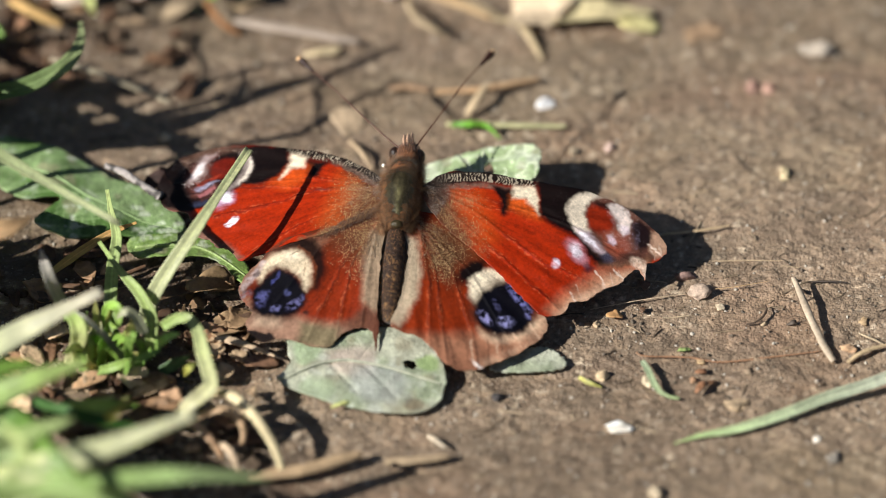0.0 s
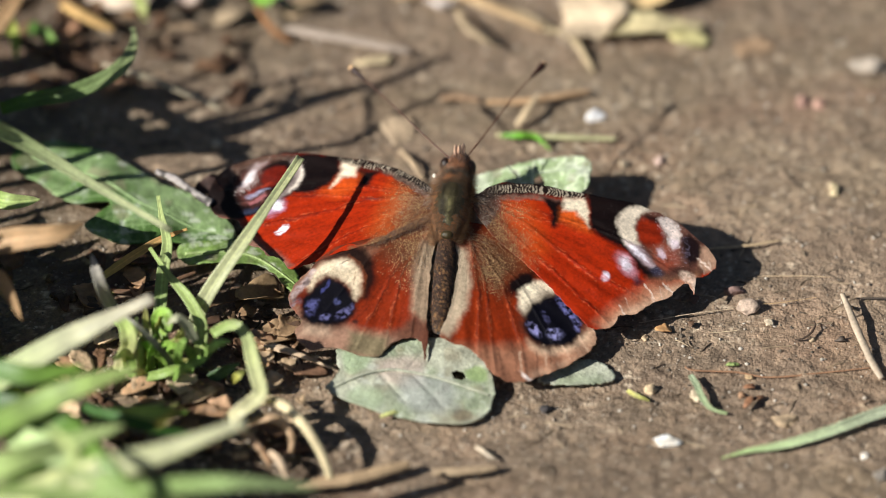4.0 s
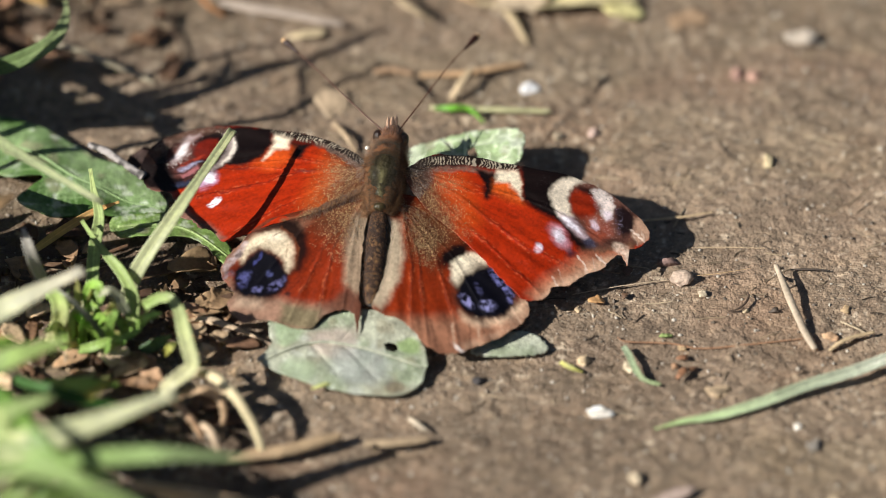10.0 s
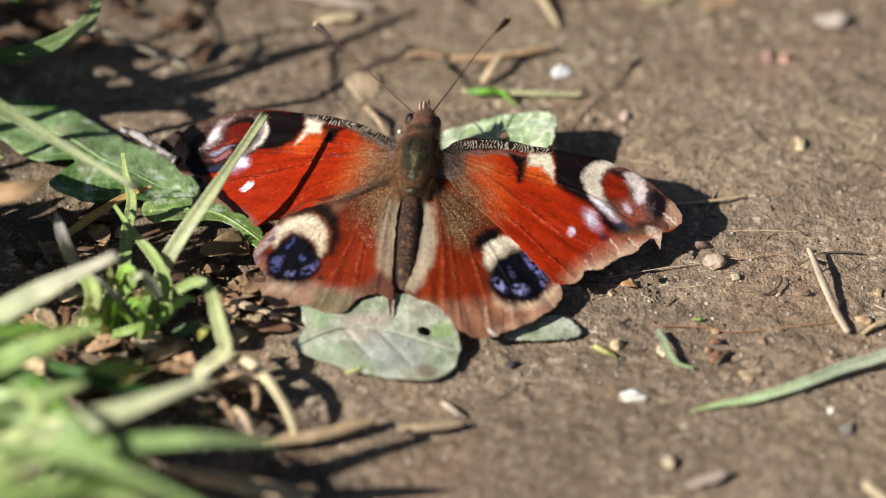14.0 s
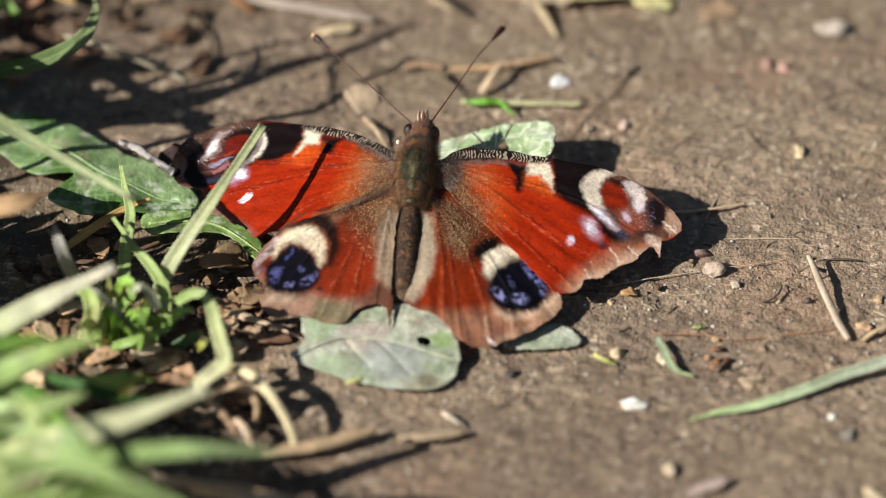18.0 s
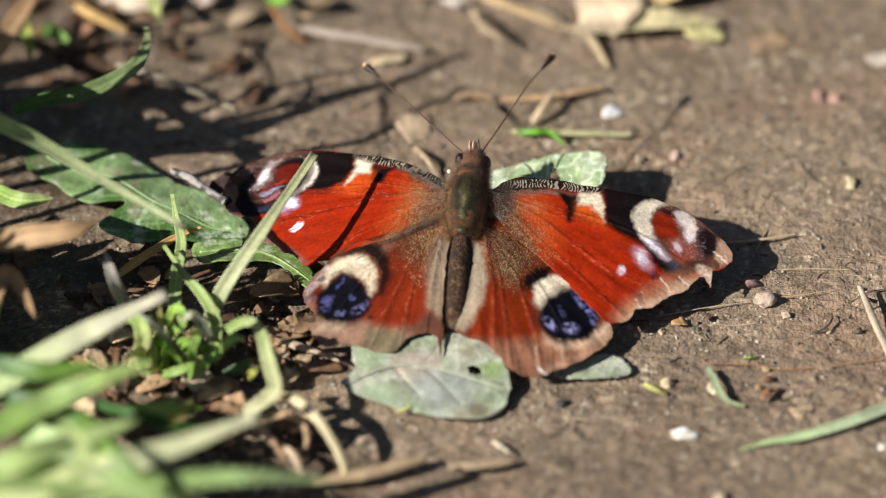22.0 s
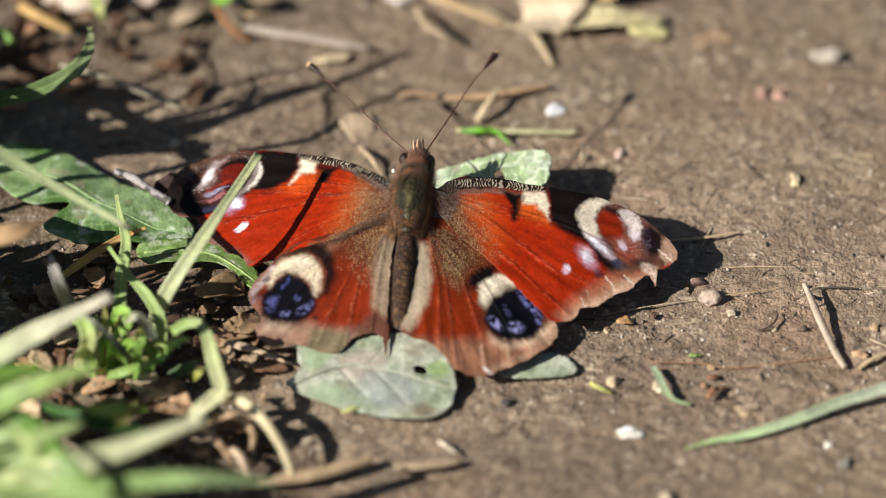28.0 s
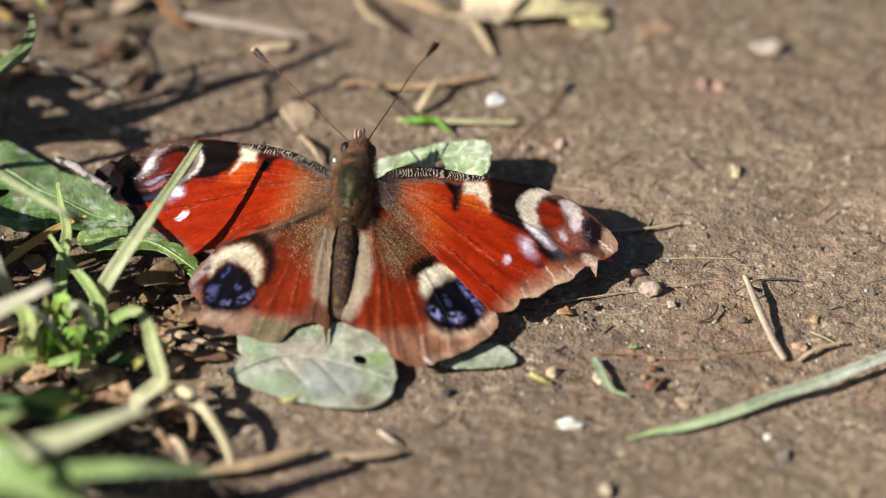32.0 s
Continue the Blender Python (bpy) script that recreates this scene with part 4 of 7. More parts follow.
    return sheet("hindwing", out, 0.095, wing_height(HR_PLANE, root, veins, 0.2), lambda x, y: paint(x, y, lin(128, 42, 12), layers, veins, lin(90, 40, 28), 300), 0.07, WING, butterfly, "red-brown hindwing with a black and blue eyespot")


def hindwing_left():
    root = (-3.54, 7.82)
    veins = [[root, (-4.69, 0.89), (-5.32, -4.63)], [root, (-7.96, 2.33), (-11.5, -5.9)], [root, (-9.94, 5.14), (-16.41, -3.05)], [root, (-6.66, 2.31), (-8.24, -5.95)]]
    out = edge([(-1.97, 9.53), (-2.94, 5.02), (-3.26, 1.56), (-3.5, -1.9), (-3.36, -4.66), (-3.61, -7.54), (-4.21, -5.2), (-5.32, -4.76), (-7.4, -5.28), (-8.11, -6.09), (-9.21, -7.1), (-11.49, -6.72), (-14.43, -5.84), (-16.7, -6.36), (-18.28, -5.23), (-18.62, -3.84), (-17.98, -2.75), (-18.64, -1.64), (-19.57, -0.24), (-19.07, 1.49), (-17.45, 3.33), (-14.54, 5.9), (-10.62, 7.1), (-6.7, 8.75), (-3.55, 10.4)], 260, 0.22, 91)
    level, seam = wing_height(HL_PLANE, root, veins, 0.2), [(-3.5, 9.4), (-8, 7.2), (-14.5, 5.2)]

    def flat(x, y):
        return level(x, y) + 0.25 * np.exp(-((to_line(x, y, seam) / 2.4) ** 2))

    layers = [
        ("area", [(-2.11, 11.28), (-6.7, 10.66), (-11.92, 7.27), (-8.63, 4.43), (-6.01, 2.99), (-2.74, 4.32)], 2.0, BROWN, 0.75),
        ("dust", [(-2.76, 8.5), (-7.34, 7.88), (-8.63, 4.43), (-6, 1.6), (-3.73, 5.03)], 1.6, lin(220, 184, 136), 0.95),
        ("area", [(-19.68, -1.96), (-12.5, -3.12), (-10.53, -4.19), (-5.32, -3.94), (-2.05, -8.81), (-10.5, -8.66), (-18.97, -7.14)], 0.9, lin(146, 114, 95), 0.95),
        ("area", [(-12.36, -4.16), (-7.92, -4.58), (-7.91, -7.68), (-12.79, -6.56)], 0.7, lin(118, 108, 82), 0.9),
        ("area", [(-2.1, 7.44), (-4.19, 6.99), (-5.35, 2.98), (-5.33, -1.52), (-3.89, -3.41), (-2.07, -1.92)], 0.7, lin(150, 132, 110), 0.9),
        ("area", [(-2.07, -3.3), (-5.33, -2.21), (-7.27, -4.25), (-4.65, -8.76), (-2.05, -8.81)], 0.7, lin(96, 62, 48), 0.9),
        ("area", [(-20.35, -0.91), (-18.43, 3.21), (-13.22, 5.9), (-9.3, 6.18), (-10.59, 3.76), (-16.46, 2.48)], 0.9, lin(132, 98, 78), 0.9),
        ("line", [(-17.45, 3.19), (-19.07, 1.42), (-19.44, -0.24), (-18.51, -1.98), (-18.48, -4.26)], 0.9, lin(138, 106, 88), 0.95),
        # black band round the eyespot, extended to paint shade under the forewing edge
        ("area", [(-16.95, 3.7), (-15.65, 4.72), (-14.36, 5.46), (-12.54, 6.47), (-10.7, 5.96), (-9.58, 4.41), (-9.31, 2.74), (-9.69, 1.29), (-10.4, -0.01), (-11.18, -0.14), (-10.86, 1.31), (-10.88, 2.9), (-11.67, 4.3), (-13.24, 5.02), (-15.33, 4.5)], 0.6, lin(26, 13, 10), 0.97),
        ("line", [(-12.72, 5.15), (-11.47, 4.3), (-10.74, 2.76), (-10.73, 1.31), (-11.18, 0.14)], 0.35, lin(120, 66, 40), 0.55),
        ("area", [(-17.45, 1.76), (-16.68, 3), (-15.65, 3.95), (-14.35, 4.56), (-13.04, 4.81), (-12.13, 4.45), (-11.47, 3.47), (-11.07, 2.21), (-11.06, 0.96), (-11.57, -0.27), (-12.09, -0.4), (-12.49, 1.33), (-13.67, 2.25), (-14.98, 2.55), (-16.02, 2.15), (-17.05, 0.92)], 0.5, lin(222, 204, 174), 0.95),
        ("area", [(-14.35, 4.35), (-13.04, 4.53), (-12.25, 4.03), (-12.71, 3.49), (-14.01, 3.65)], 0.5, lin(238, 224, 200), 0.6),
        ("line", [(-13.63, 4.2), (-12.59, 4.67)], 0.12, lin(90, 66, 50), 0.6),
        ("line", [(-11.86, 3.2), (-11.91, 1.67)], 0.1, lin(150, 116, 90), 0.5),
        ("line", [(-19, 0.26), (-18.23, 1.36), (-17.46, 2.32), (-16.68, 3.14)], 0.45, lin(190, 172, 172), 0.8),
        ("line", [(-19.38, -0.97), (-18.73, -0.5), (-18.08, -0.3)], 0.4, lin(120, 110, 122), 0.7),
        ("line", [(-17.71, 1.97), (-17.32, 2.11)], 0.3, lin(60, 46, 44), 0.7),
        ("area", [(-17.53, -2.8), (-16.23, -3.23), (-14.6, -3.26), (-14.79, -4.5), (-16.21, -4.61), (-17.91, -4.45)], 0.8, lin(190, 164, 140), 0.75),
        ("spot", [(-11.68, -2.83), (-11.35, -2.83), (-11.68, -3.17)], 0.5, lin(40, 26, 24), 0.8),
        ("area", [(-18.01, -1.13), (-17.76, 0.04), (-16.92, 1.2), (-15.7, 2.29), (-14.66, 2.55), (-13.28, 1.97), (-12.23, 0.71), (-11.7, -0.62), (-11.95, -1.99), (-12.98, -3.08), (-14.86, -3.6), (-16.75, -3.29), (-17.86, -2.52)], 0.9, lin(40, 24, 20), 0.95),
        ("area", [(-17.88, -1.14), (-17.63, -0.03), (-16.79, 1.06), (-15.56, 2.15), (-14.65, 2.41), (-13.41, 1.83), (-12.36, 0.57), (-11.89, -0.61), (-12.08, -1.85), (-13.11, -2.87), (-14.93, -3.39), (-16.62, -3.09), (-17.67, -2.38)], 0.35, lin(9, 8, 16), 1),
        ("fleck", [(-15.23, 1.45), (-14.78, 1.79), (-15.49, 0.9)], 0.4, lin(74, 78, 140), 0.62),
        ("fleck", [(-16.77, -1.02), (-16.26, -0.06), (-17.23, -0.66)], 0.4, lin(96, 98, 156), 0.62),
        ("fleck", [(-15.26, -2.28), (-14.55, -2.23), (-15.32, -2.7)], 0.4, lin(128, 128, 184), 0.62),
        ("fleck", [(-13.05, -1.63), (-12.15, -0.75), (-13.38, -1.28)], 0.35, lin(128, 126, 182), 0.62),
        ("fleck", [(-13.98, -0.3), (-13.65, -0.03), (-14.18, -0.02)], 0.5, lin(80, 84, 130), 0.7),
    ]
    return sheet("hindwing", out, 0.095, flat, lambda x, y: paint(x, y, lin(124, 39, 12), layers, veins, lin(90, 40, 28), 400), 0.07, WING, butterfly, "red-brown hindwing with an eyespot and a torn margin")


forewing_right(), forewing_left(), hindwing_right(), hindwing_left()


def thorax_colour(s, w):
    """Rusty fur, darker below, with a paler collar."""
    collar = float(1 - smooth(0.1, 0.3, np.array(s)))
    tuftiness = 0.7 + 0.6 * float(vnoise(s * 40, w * 9, 1, 12))
    return (lin(112, 74, 42) * (1 - collar) + lin(150, 92, 52) * collar) * tuftiness


def back_colour(s, w):
    """Olive-green horn of the back with a darker groove and pale ridge along it."""
    across = math.cos(w)
    groove = math.exp(-((abs(across) - 0.42) / 0.1) ** 2)
    ridge = math.exp(-((across / 0.16) ** 2)) * float(smooth(0.45, 0.6, np.array(s)))
    c = lin(62, 56, 36) * (1 - 0.65 * groove) * (0.6 + 0.8 * float(vnoise(s * 14, w * 5, 1, 15)))
    return c * (1 - 0.6 * ridge) + lin(132, 126, 86) * 0.6 * ridge


def abdomen_colour(s, w):
    ring = 0.5 + 0.5 * math.cos(s * 2 * math.pi * 8)
    speck = 0.4 + 1.2 * float(vnoise(s * 70, w * 7, 1, 4))
    gold = 0.8 * float(smooth(0.66, 0.85, vnoise(s * 95, w * 9, 1, 6))) * (0.4 + 0.6 * s)
    # upper side painted lighter than the underside, as daylight would leave it
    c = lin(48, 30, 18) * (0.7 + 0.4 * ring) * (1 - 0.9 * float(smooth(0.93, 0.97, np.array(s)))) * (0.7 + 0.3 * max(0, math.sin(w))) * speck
    return c * (1 - gold) + lin(178, 132, 82) * gold


HEAD_AT, THORAX_AT, WAIST, TAIL = (-0.02, 16.79, 9.4), (-0.93, 12.34, 7.6), (-1.31, 7.08, 7), (-2.06, -4.27, 3.6)
tube("thorax", [(-0.28, 16.09, 8.6), (-0.61, 14.26, 8.1), THORAX_AT, (-1.19, 9.01, 7.2), (-1.31, 6.91, 6.8)], [1.5, 2.15, 2.5, 2.25, 1.1], FUR, butterfly, "rusty brown furry thorax", thorax_colour, 60, 40, 0.95, bumps=0.12)
tube("back_plate", [(-0.55, 14.7, 8.7), (-0.72, 13.6, 8.7), (-0.97, 11.8, 8.3), (-1.2, 9.0, 7.7), (-1.28, 7.1, 7.2)], [0.6, 1.6, 1.95, 1.75, 0.8], HORN, butterfly, "glossy olive-green back", back_colour, 50, 40, 0.95, bumps=0.05)
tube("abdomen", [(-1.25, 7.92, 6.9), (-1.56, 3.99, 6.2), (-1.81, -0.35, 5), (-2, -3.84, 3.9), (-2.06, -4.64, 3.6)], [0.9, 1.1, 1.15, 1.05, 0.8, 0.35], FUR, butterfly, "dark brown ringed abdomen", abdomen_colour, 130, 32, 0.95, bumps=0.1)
tube("head", [(-0.15, 15.89, 9), (-0.02, 16.98, 9.4), (0.11, 18.3, 9.4)], [1.1, 1.5, 1.35, 0.5], FUR, butterfly, "brown furry head", lin(104, 62, 34), 16, 14, 0.9, bumps=0.15)


def ball(name, at, size, colour, parent, material, label=""):
    bm = bmesh.new()
    bmesh.ops.create_icosphere(bm, subdivisions=3, radius=1)
    v = np.array([q.co[:] for q in bm.verts])
    f = [[q.index for q in p.verts] for p in bm.faces]
    bm.free()
    return piece(name, v * np.array(size) / 2 + np.array(at), f, material, parent, label, np.ones((len(v), 1)) * colour)


ball("scutellum", (-1.29, 7.1, 7.95), (1.5, 1.1, 1.1), lin(58, 50, 28), butterfly, HORN, "small glossy knob")
ball("pollen", (-2.83, 15.76, 9.0), (0.55, 0.5, 0.5), lin(246, 240, 226), butterfly, FUR, "white speck of pollen")
ball("eye", (-1.54, 17.38, 9.2), (1.4, 1.8, 1.9), lin(34, 18, 13), butterfly, HORN, "dark domed eye")
ball("eye", (1.29, 17, 9.2), (1.4, 1.8, 1.9), lin(34, 18, 13), butterfly, HORN, "dark domed eye")
for a, b in (((-0.35, 17.9, 9.9), (-0.42, 19.4, 10.6)), ((0.02, 17.9, 10.0), (0.06, 19.3, 10.7)), ((0.3, 17.9, 9.9), (0.52, 19.6, 10.6))):
    tube("palp", [a, tuple(0.5 * (np.array(a) + b) + (0, 0, 0.2)), b], [0.24, 0.3, 0.05], FUR, butterfly, "pale-streaked palp", lambda s, w: lin(176, 140, 116) * (1.7 if math.sin(3 * w) > 0.3 else 0.25), 12, 10)


def antenna(pts):
    """A feeler built about its root, so that it can swing there."""
    root = np.array(pts[0])
    pts = [np.array(p) - root for p in pts]
    rod = tube("antenna", pts, [0.1, 0.085, 0.075, 0.075, 0.08], CHITIN, butterfly, "thin dark antenna", lambda s, w: lin(86, 50, 36) * (0.75 + 0.35 * (math.sin(s * 190) > 0)), 60, 8)
    rod.location = Vector(root) * MM
    a, b = pts[-2], pts[-1]
    d = (b - a) / np.linalg.norm(b - a)
    tube("club", [b - 0.3 * d, b + 0.9 * d, b + 1.9 * d, b + 2.5 * d], [0.12, 0.24, 0.4, 0.42, 0.2], CHITIN, rod, "dark club with a pale tip", lambda s, w: lin(48, 24, 17) if s < 0.74 else lin(232, 190, 140), 20, 10)
    return rod


antenna_one = antenna([(-0.94, 17.5, 10), (-4.12, 20.85, 10.6), (-8.11, 25.55, 11.2), (-11.33, 29.35, 11.4)])
antenna_two = antenna([(0.77, 17.69, 10), (3.8, 22.54, 10.8), (6.58, 27.25, 11.4), (8.57, 30.1, 11.6)])


def legs():
    for side, ax, ay in ((-1, -5, 3), (1, 5, 4), (-1, -5, -6), (1, 5, -5)):
        x, y = THORAX_AT[0] + side * 1.5, THORAX_AT[1] + (1 if ay > 0 else -2)
        gx, gy = THORAX_AT[0] + ax, THORAX_AT[1] + ay
        gz = float(ground_z(gx, gy))
        tube("leg", [(x, y, 6.0), (x + side * 1.8, y + ay * 0.3, 5.4), (gx, gy, gz + 0.1)], [0.3, 0.22, 0.14], FUR, butterfly, "", lin(70, 50, 36), 12, 8)


legs()


def fur():
    """Short hairs over the thorax, head and wing roots."""
    rng = np.random.RandomState(8)
    verts, faces, cols = [], [], []
    axis = spline([(-0.15, 16.54, 8.8), (-0.61, 14.26, 8.1), THORAX_AT, (-1.19, 9.01, 7.2), (-1.31, 6.83, 6.6)], 40)
    for _ in range(17000):
        s = rng.randint(0, 40)
        w = rng.uniform(-0.5, math.pi + 0.5)
        r = np.interp(s / 39, [0, 0.25, 0.5, 0.75, 1], [1.4, 2.1, 2.45, 2.2, 1.2])
        top = math.sin(w) > 0.74 and 5 < s < 37
        if top and rng.rand() < 0.25:
            continue
        out = np.array([math.cos(w), 0.0, math.sin(w)])
        p = axis[s] + out * r * 0.97
        length = rng.uniform(0.3, 0.8) * (1.8 if math.sin(w) < 0.5 else 1)
        d = out * (0.85 if math.sin(w) < 0.6 else 0.16 if top else 0.45) + np.array([0.0, -0.6 if s > 8 else 0.2, 0.15]) + rng.normal(size=3) * 0.3
        d /= np.linalg.norm(d)
        side = np.cross(d, out + 0.01)
        side /= np.linalg.norm(side)
        k = len(verts)
        p = p + out * ((0.12 if abs(math.cos(w)) < 0.3 else 0.3) if top else 0)
        verts += [p - side * 0.014, p + side * 0.014, p + out * 0.02, p + d * length]
        faces += [(k, k + 1, k + 3), (k + 1, k + 2, k + 3), (k + 2, k, k + 3)]
        tone = ((lin(80, 68, 42), lin(60, 50, 30), lin(94, 76, 46)) if top else (lin(156, 104, 60), lin(108, 74, 44), lin(142, 110, 76)))[rng.randint(3)] * rng.uniform(0.6, 1.1)
        cols += [tone * 0.6] * 3 + [tone]
    ob = piece("fur", verts, faces, FUR, butterfly, "brown hairs", np.array(cols))
    ob["kind"] = "stuff"
    # short bristles on the abdomen and head
    verts, faces, cols = [], [], []
    rear = spline([(-1.25, 7.45, 6.9), (-1.56, 3.99, 6.2), (-1.81, -0.35, 5), (-2, -3.84, 3.9)], 40)
    front = spline([(-0.15, 15.89, 9), (-0.02, 16.98, 9.4), (0.11, 18.3, 9.4)], 10)
    for k in range(3600):
        head = k % 4 == 0
        line = front if head else rear
        j = rng.randint(0, len(line))
        r = np.interp(j / (len(line) - 1), [0, 0.4, 0.75, 1], [1.2, 1.45, 1.2, 0.6] if head else [0.9, 1.12, 1.08, 0.75])
        w = rng.uniform(-0.2, math.pi + 0.2)
        out = np.array([math.cos(w), 0.0, math.sin(w)])
        p = line[j] + out * r * 0.96
        d = out * 0.4 + np.array([0.0, 0.5 if head else -0.9, -0.15]) + rng.normal(size=3) * 0.22
        d /= np.linalg.norm(d)
        side = np.cross(d, out + 0.01)
        side /= np.linalg.norm(side)
        q = len(verts)
        verts += [p - side * 0.03, p + side * 0.03, p + out * 0.03, p + d * rng.uniform(0.25, 0.7)]
        faces += [(q, q + 1, q + 3), (q + 1, q + 2, q + 3), (q + 2, q, q + 3)]
        tone = ((lin(150, 92, 52) if head else lin(86, 54, 32)) if rng.rand() < 0.6 else lin(178, 126, 82) if rng.rand() < 0.4 else lin(46, 30, 24)) * rng.uniform(0.6, 1.2)
        cols += [tone * 0.7] * 3 + [tone]
    ob = piece("bristles", verts, faces, FUR, butterfly, "short brown bristles", np.array(cols))
    ob["kind"] = "stuff"
    # long hairs lying along the wing roots and the abdomen
    verts, faces, cols = [], [], []
    roots = ((FR_PLANE, (1.5, 12.45), (-0.9, 0.25), 4.6), (FL_PLANE, (-2.8, 12.26), (2.95, 4.2), 4.6), (HR_PLANE, (0.6, 8.6), (-1.35, -0.3), 5.2), (HL_PLANE, (-2.9, 8.6), (3.5, 4.5), 5.2))
    for plane, root, (a0, a1), reach in roots:
        for _ in range(260):
            a, d = rng.uniform(a0, a1), reach * rng.rand() ** 0.8
            x, y = root[0] + d * math.cos(a), root[1] + d * math.sin(a)
            length = rng.uniform(0.3, 0.9) * (1.2 - 0.6 * d / reach)
            a2 = a + rng.normal() * 0.4
            x2, y2 = x + length * math.cos(a2), y + length * math.sin(a2)
            z, z2 = plane[0] + plane[1] * x + plane[2] * y + 0.25, plane[0] + plane[1] * x2 + plane[2] * y2 + 0.25
            h = rng.uniform(-0.05, 0.08)
            sx, sy = -math.sin(a) * 0.014, math.cos(a) * 0.014
            k = len(verts)
            verts += [(x - sx, y - sy, z), (x + sx, y + sy, z), (x, y, z + 0.04), (x2, y2, z2 + h)]
            faces += [(k, k + 1, k + 3), (k + 1, k + 2, k + 3), (k + 2, k, k + 3)]
            tone = (lin(150, 106, 66), lin(134, 98, 72), lin(176, 158, 140), lin(184, 140, 92))[rng.randint(4)] * rng.uniform(0.7, 1.15)
            cols += [tone * 0.7] * 3 + [tone]
    seam = spline([(-2.8, 9.9, 0), (-5.2, 8.7, 0), (-8.2, 7.3, 0), (-11.2, 6.3, 0)], 60)
    for _ in range(520):
        j = rng.randint(0, 59)
        t = seam[j + 1] - seam[j]
        a = math.atan2(t[1], t[0]) + rng.uniform(0.15, 1.1)
        x, y = seam[j][0] + rng.normal() * 0.3, seam[j][1] + rng.uniform(-0.2, 0.5)
        length = rng.uniform(0.5, 1.3)
        x2, y2 = x + length * math.cos(a), y + length * math.sin(a)
        z = FL_PLANE[0] + FL_PLANE[1] * x + FL_PLANE[2] * y + 0.12
        z2 = HL_PLANE[0] + HL_PLANE[1] * x2 + HL_PLANE[2] * y2 + 0.4
        sx, sy = -math.sin(a) * 0.03, math.cos(a) * 0.03
        k = len(verts)
        verts += [(x - sx, y - sy, z), (x + sx, y + sy, z), (x, y, z + 0.05), (x2, y2, z2)]
        faces += [(k, k + 1, k + 3), (k + 1, k + 2, k + 3), (k + 2, k, k + 3)]
        tone = (lin(128, 88, 58), lin(112, 80, 60), lin(150, 112, 80))[rng.randint(3)] * rng.uniform(0.7, 1.15)
        cols += [tone * 0.8] * 3 + [tone]
    ob = piece("wing_hair", verts, faces, FUR, butterfly, "golden hairs over the wing roots", np.array(cols))
    ob["kind"] = "stuff"


fur()


# ---- leaves ----
def fallen_leaf(name, pts, lift, colour_a, colour_b, label, ribs=(), holes=(), seed=0, tilt=(0, 0), vein=0.5, vein_colour=None, curl=0.3, step=0.3, ragged=0.3, category="leaf", patches=(), net_strength=0.5):
    out = edge(pts, 160, ragged, seed)
    cx, cy = out[:, 0].mean(), out[:, 1].mean()

    def height(x, y):
        z = lift + tilt[0] * (x - cx) + tilt[1] * (y - cy) + curl * fbm(x, y, 7, seed + 2, 2) * 2
        for r in ribs:
            z = z - 0.12 * np.exp(-((to_line(x, y, r) / 0.3) ** 2))
        return np.maximum(z, ground_z(x, y) + 0.12)

    def colour(x, y):
        c = np.ones((len(x), 1)) * colour_a
        c = blend(c, smooth(-0.15, 0.35, fbm(x, y, 6, seed + 5, 3)), colour_b)
        c = c * (1 + 0.5 * fbm(x, y, 1.0, seed + 30, 3) + 0.3 * fbm(x, y, 0.35, seed + 33, 2))[:, None]
        net = np.abs(fbm(x, y, 1.1, seed + 8, 1))
        c = blend(c, net_strength * (1 - smooth(0.0, 0.09, net)), np.asarray(colour_b) * 1.3)
        for r in ribs:
            c = blend(c, vein * np.exp(-((to_line(x, y, r) / 0.16) ** 2)), vein_colour if vein_colour is not None else np.asarray(colour_b) * 1.4)
        c = blend(c, 0.5 * smooth(0.18, 0.4, fbm(x, y, 2.2, seed + 12, 2)), lin(150, 140, 116))
        # whitish patches: mealy flecks, plus specular sheen put into the colour
        c = blend(c, 0.5 * smooth(0.12, 0.32, fbm(x, y, 0.8, seed + 14, 2)) * smooth(-0.2, 0.3, fbm(x, y, 5, seed + 15, 2)), lin(222, 226, 212))
        for (px, py), r, tint in patches:
            c = blend(c, 0.75 * (1 - smooth(0.5 * r, r, np.hypot(x - px, (y - py) * 1.3) + 1.6 * fbm(x, y, 3, seed + 17, 3))), tint)
        return c

    leaf = empty(name, label, category, "leaves on the mud")
    sheet("lamina", out, step, height, colour, 0.18, LEAF, leaf, "", [np.array(h) for h in holes])
    if ribs:
        line = spline(ribs[0], 12)
        z = height(line[:, 0], line[:, 1]) + 0.06
        tube("midrib", np.column_stack([line, z]), [0.22, 0.18, 0.08], LEAF, leaf, "", np.asarray(vein_colour if vein_colour is not None else np.asarray(colour_b) * 1.15), 24, 8)
    return leaf


def ring(centre, a, b, n=14):
    return [(centre[0] + a * math.cos(2 * math.pi * k / n), centre[1] + b * math.sin(2 * math.pi * k / n)) for k in range(n)]


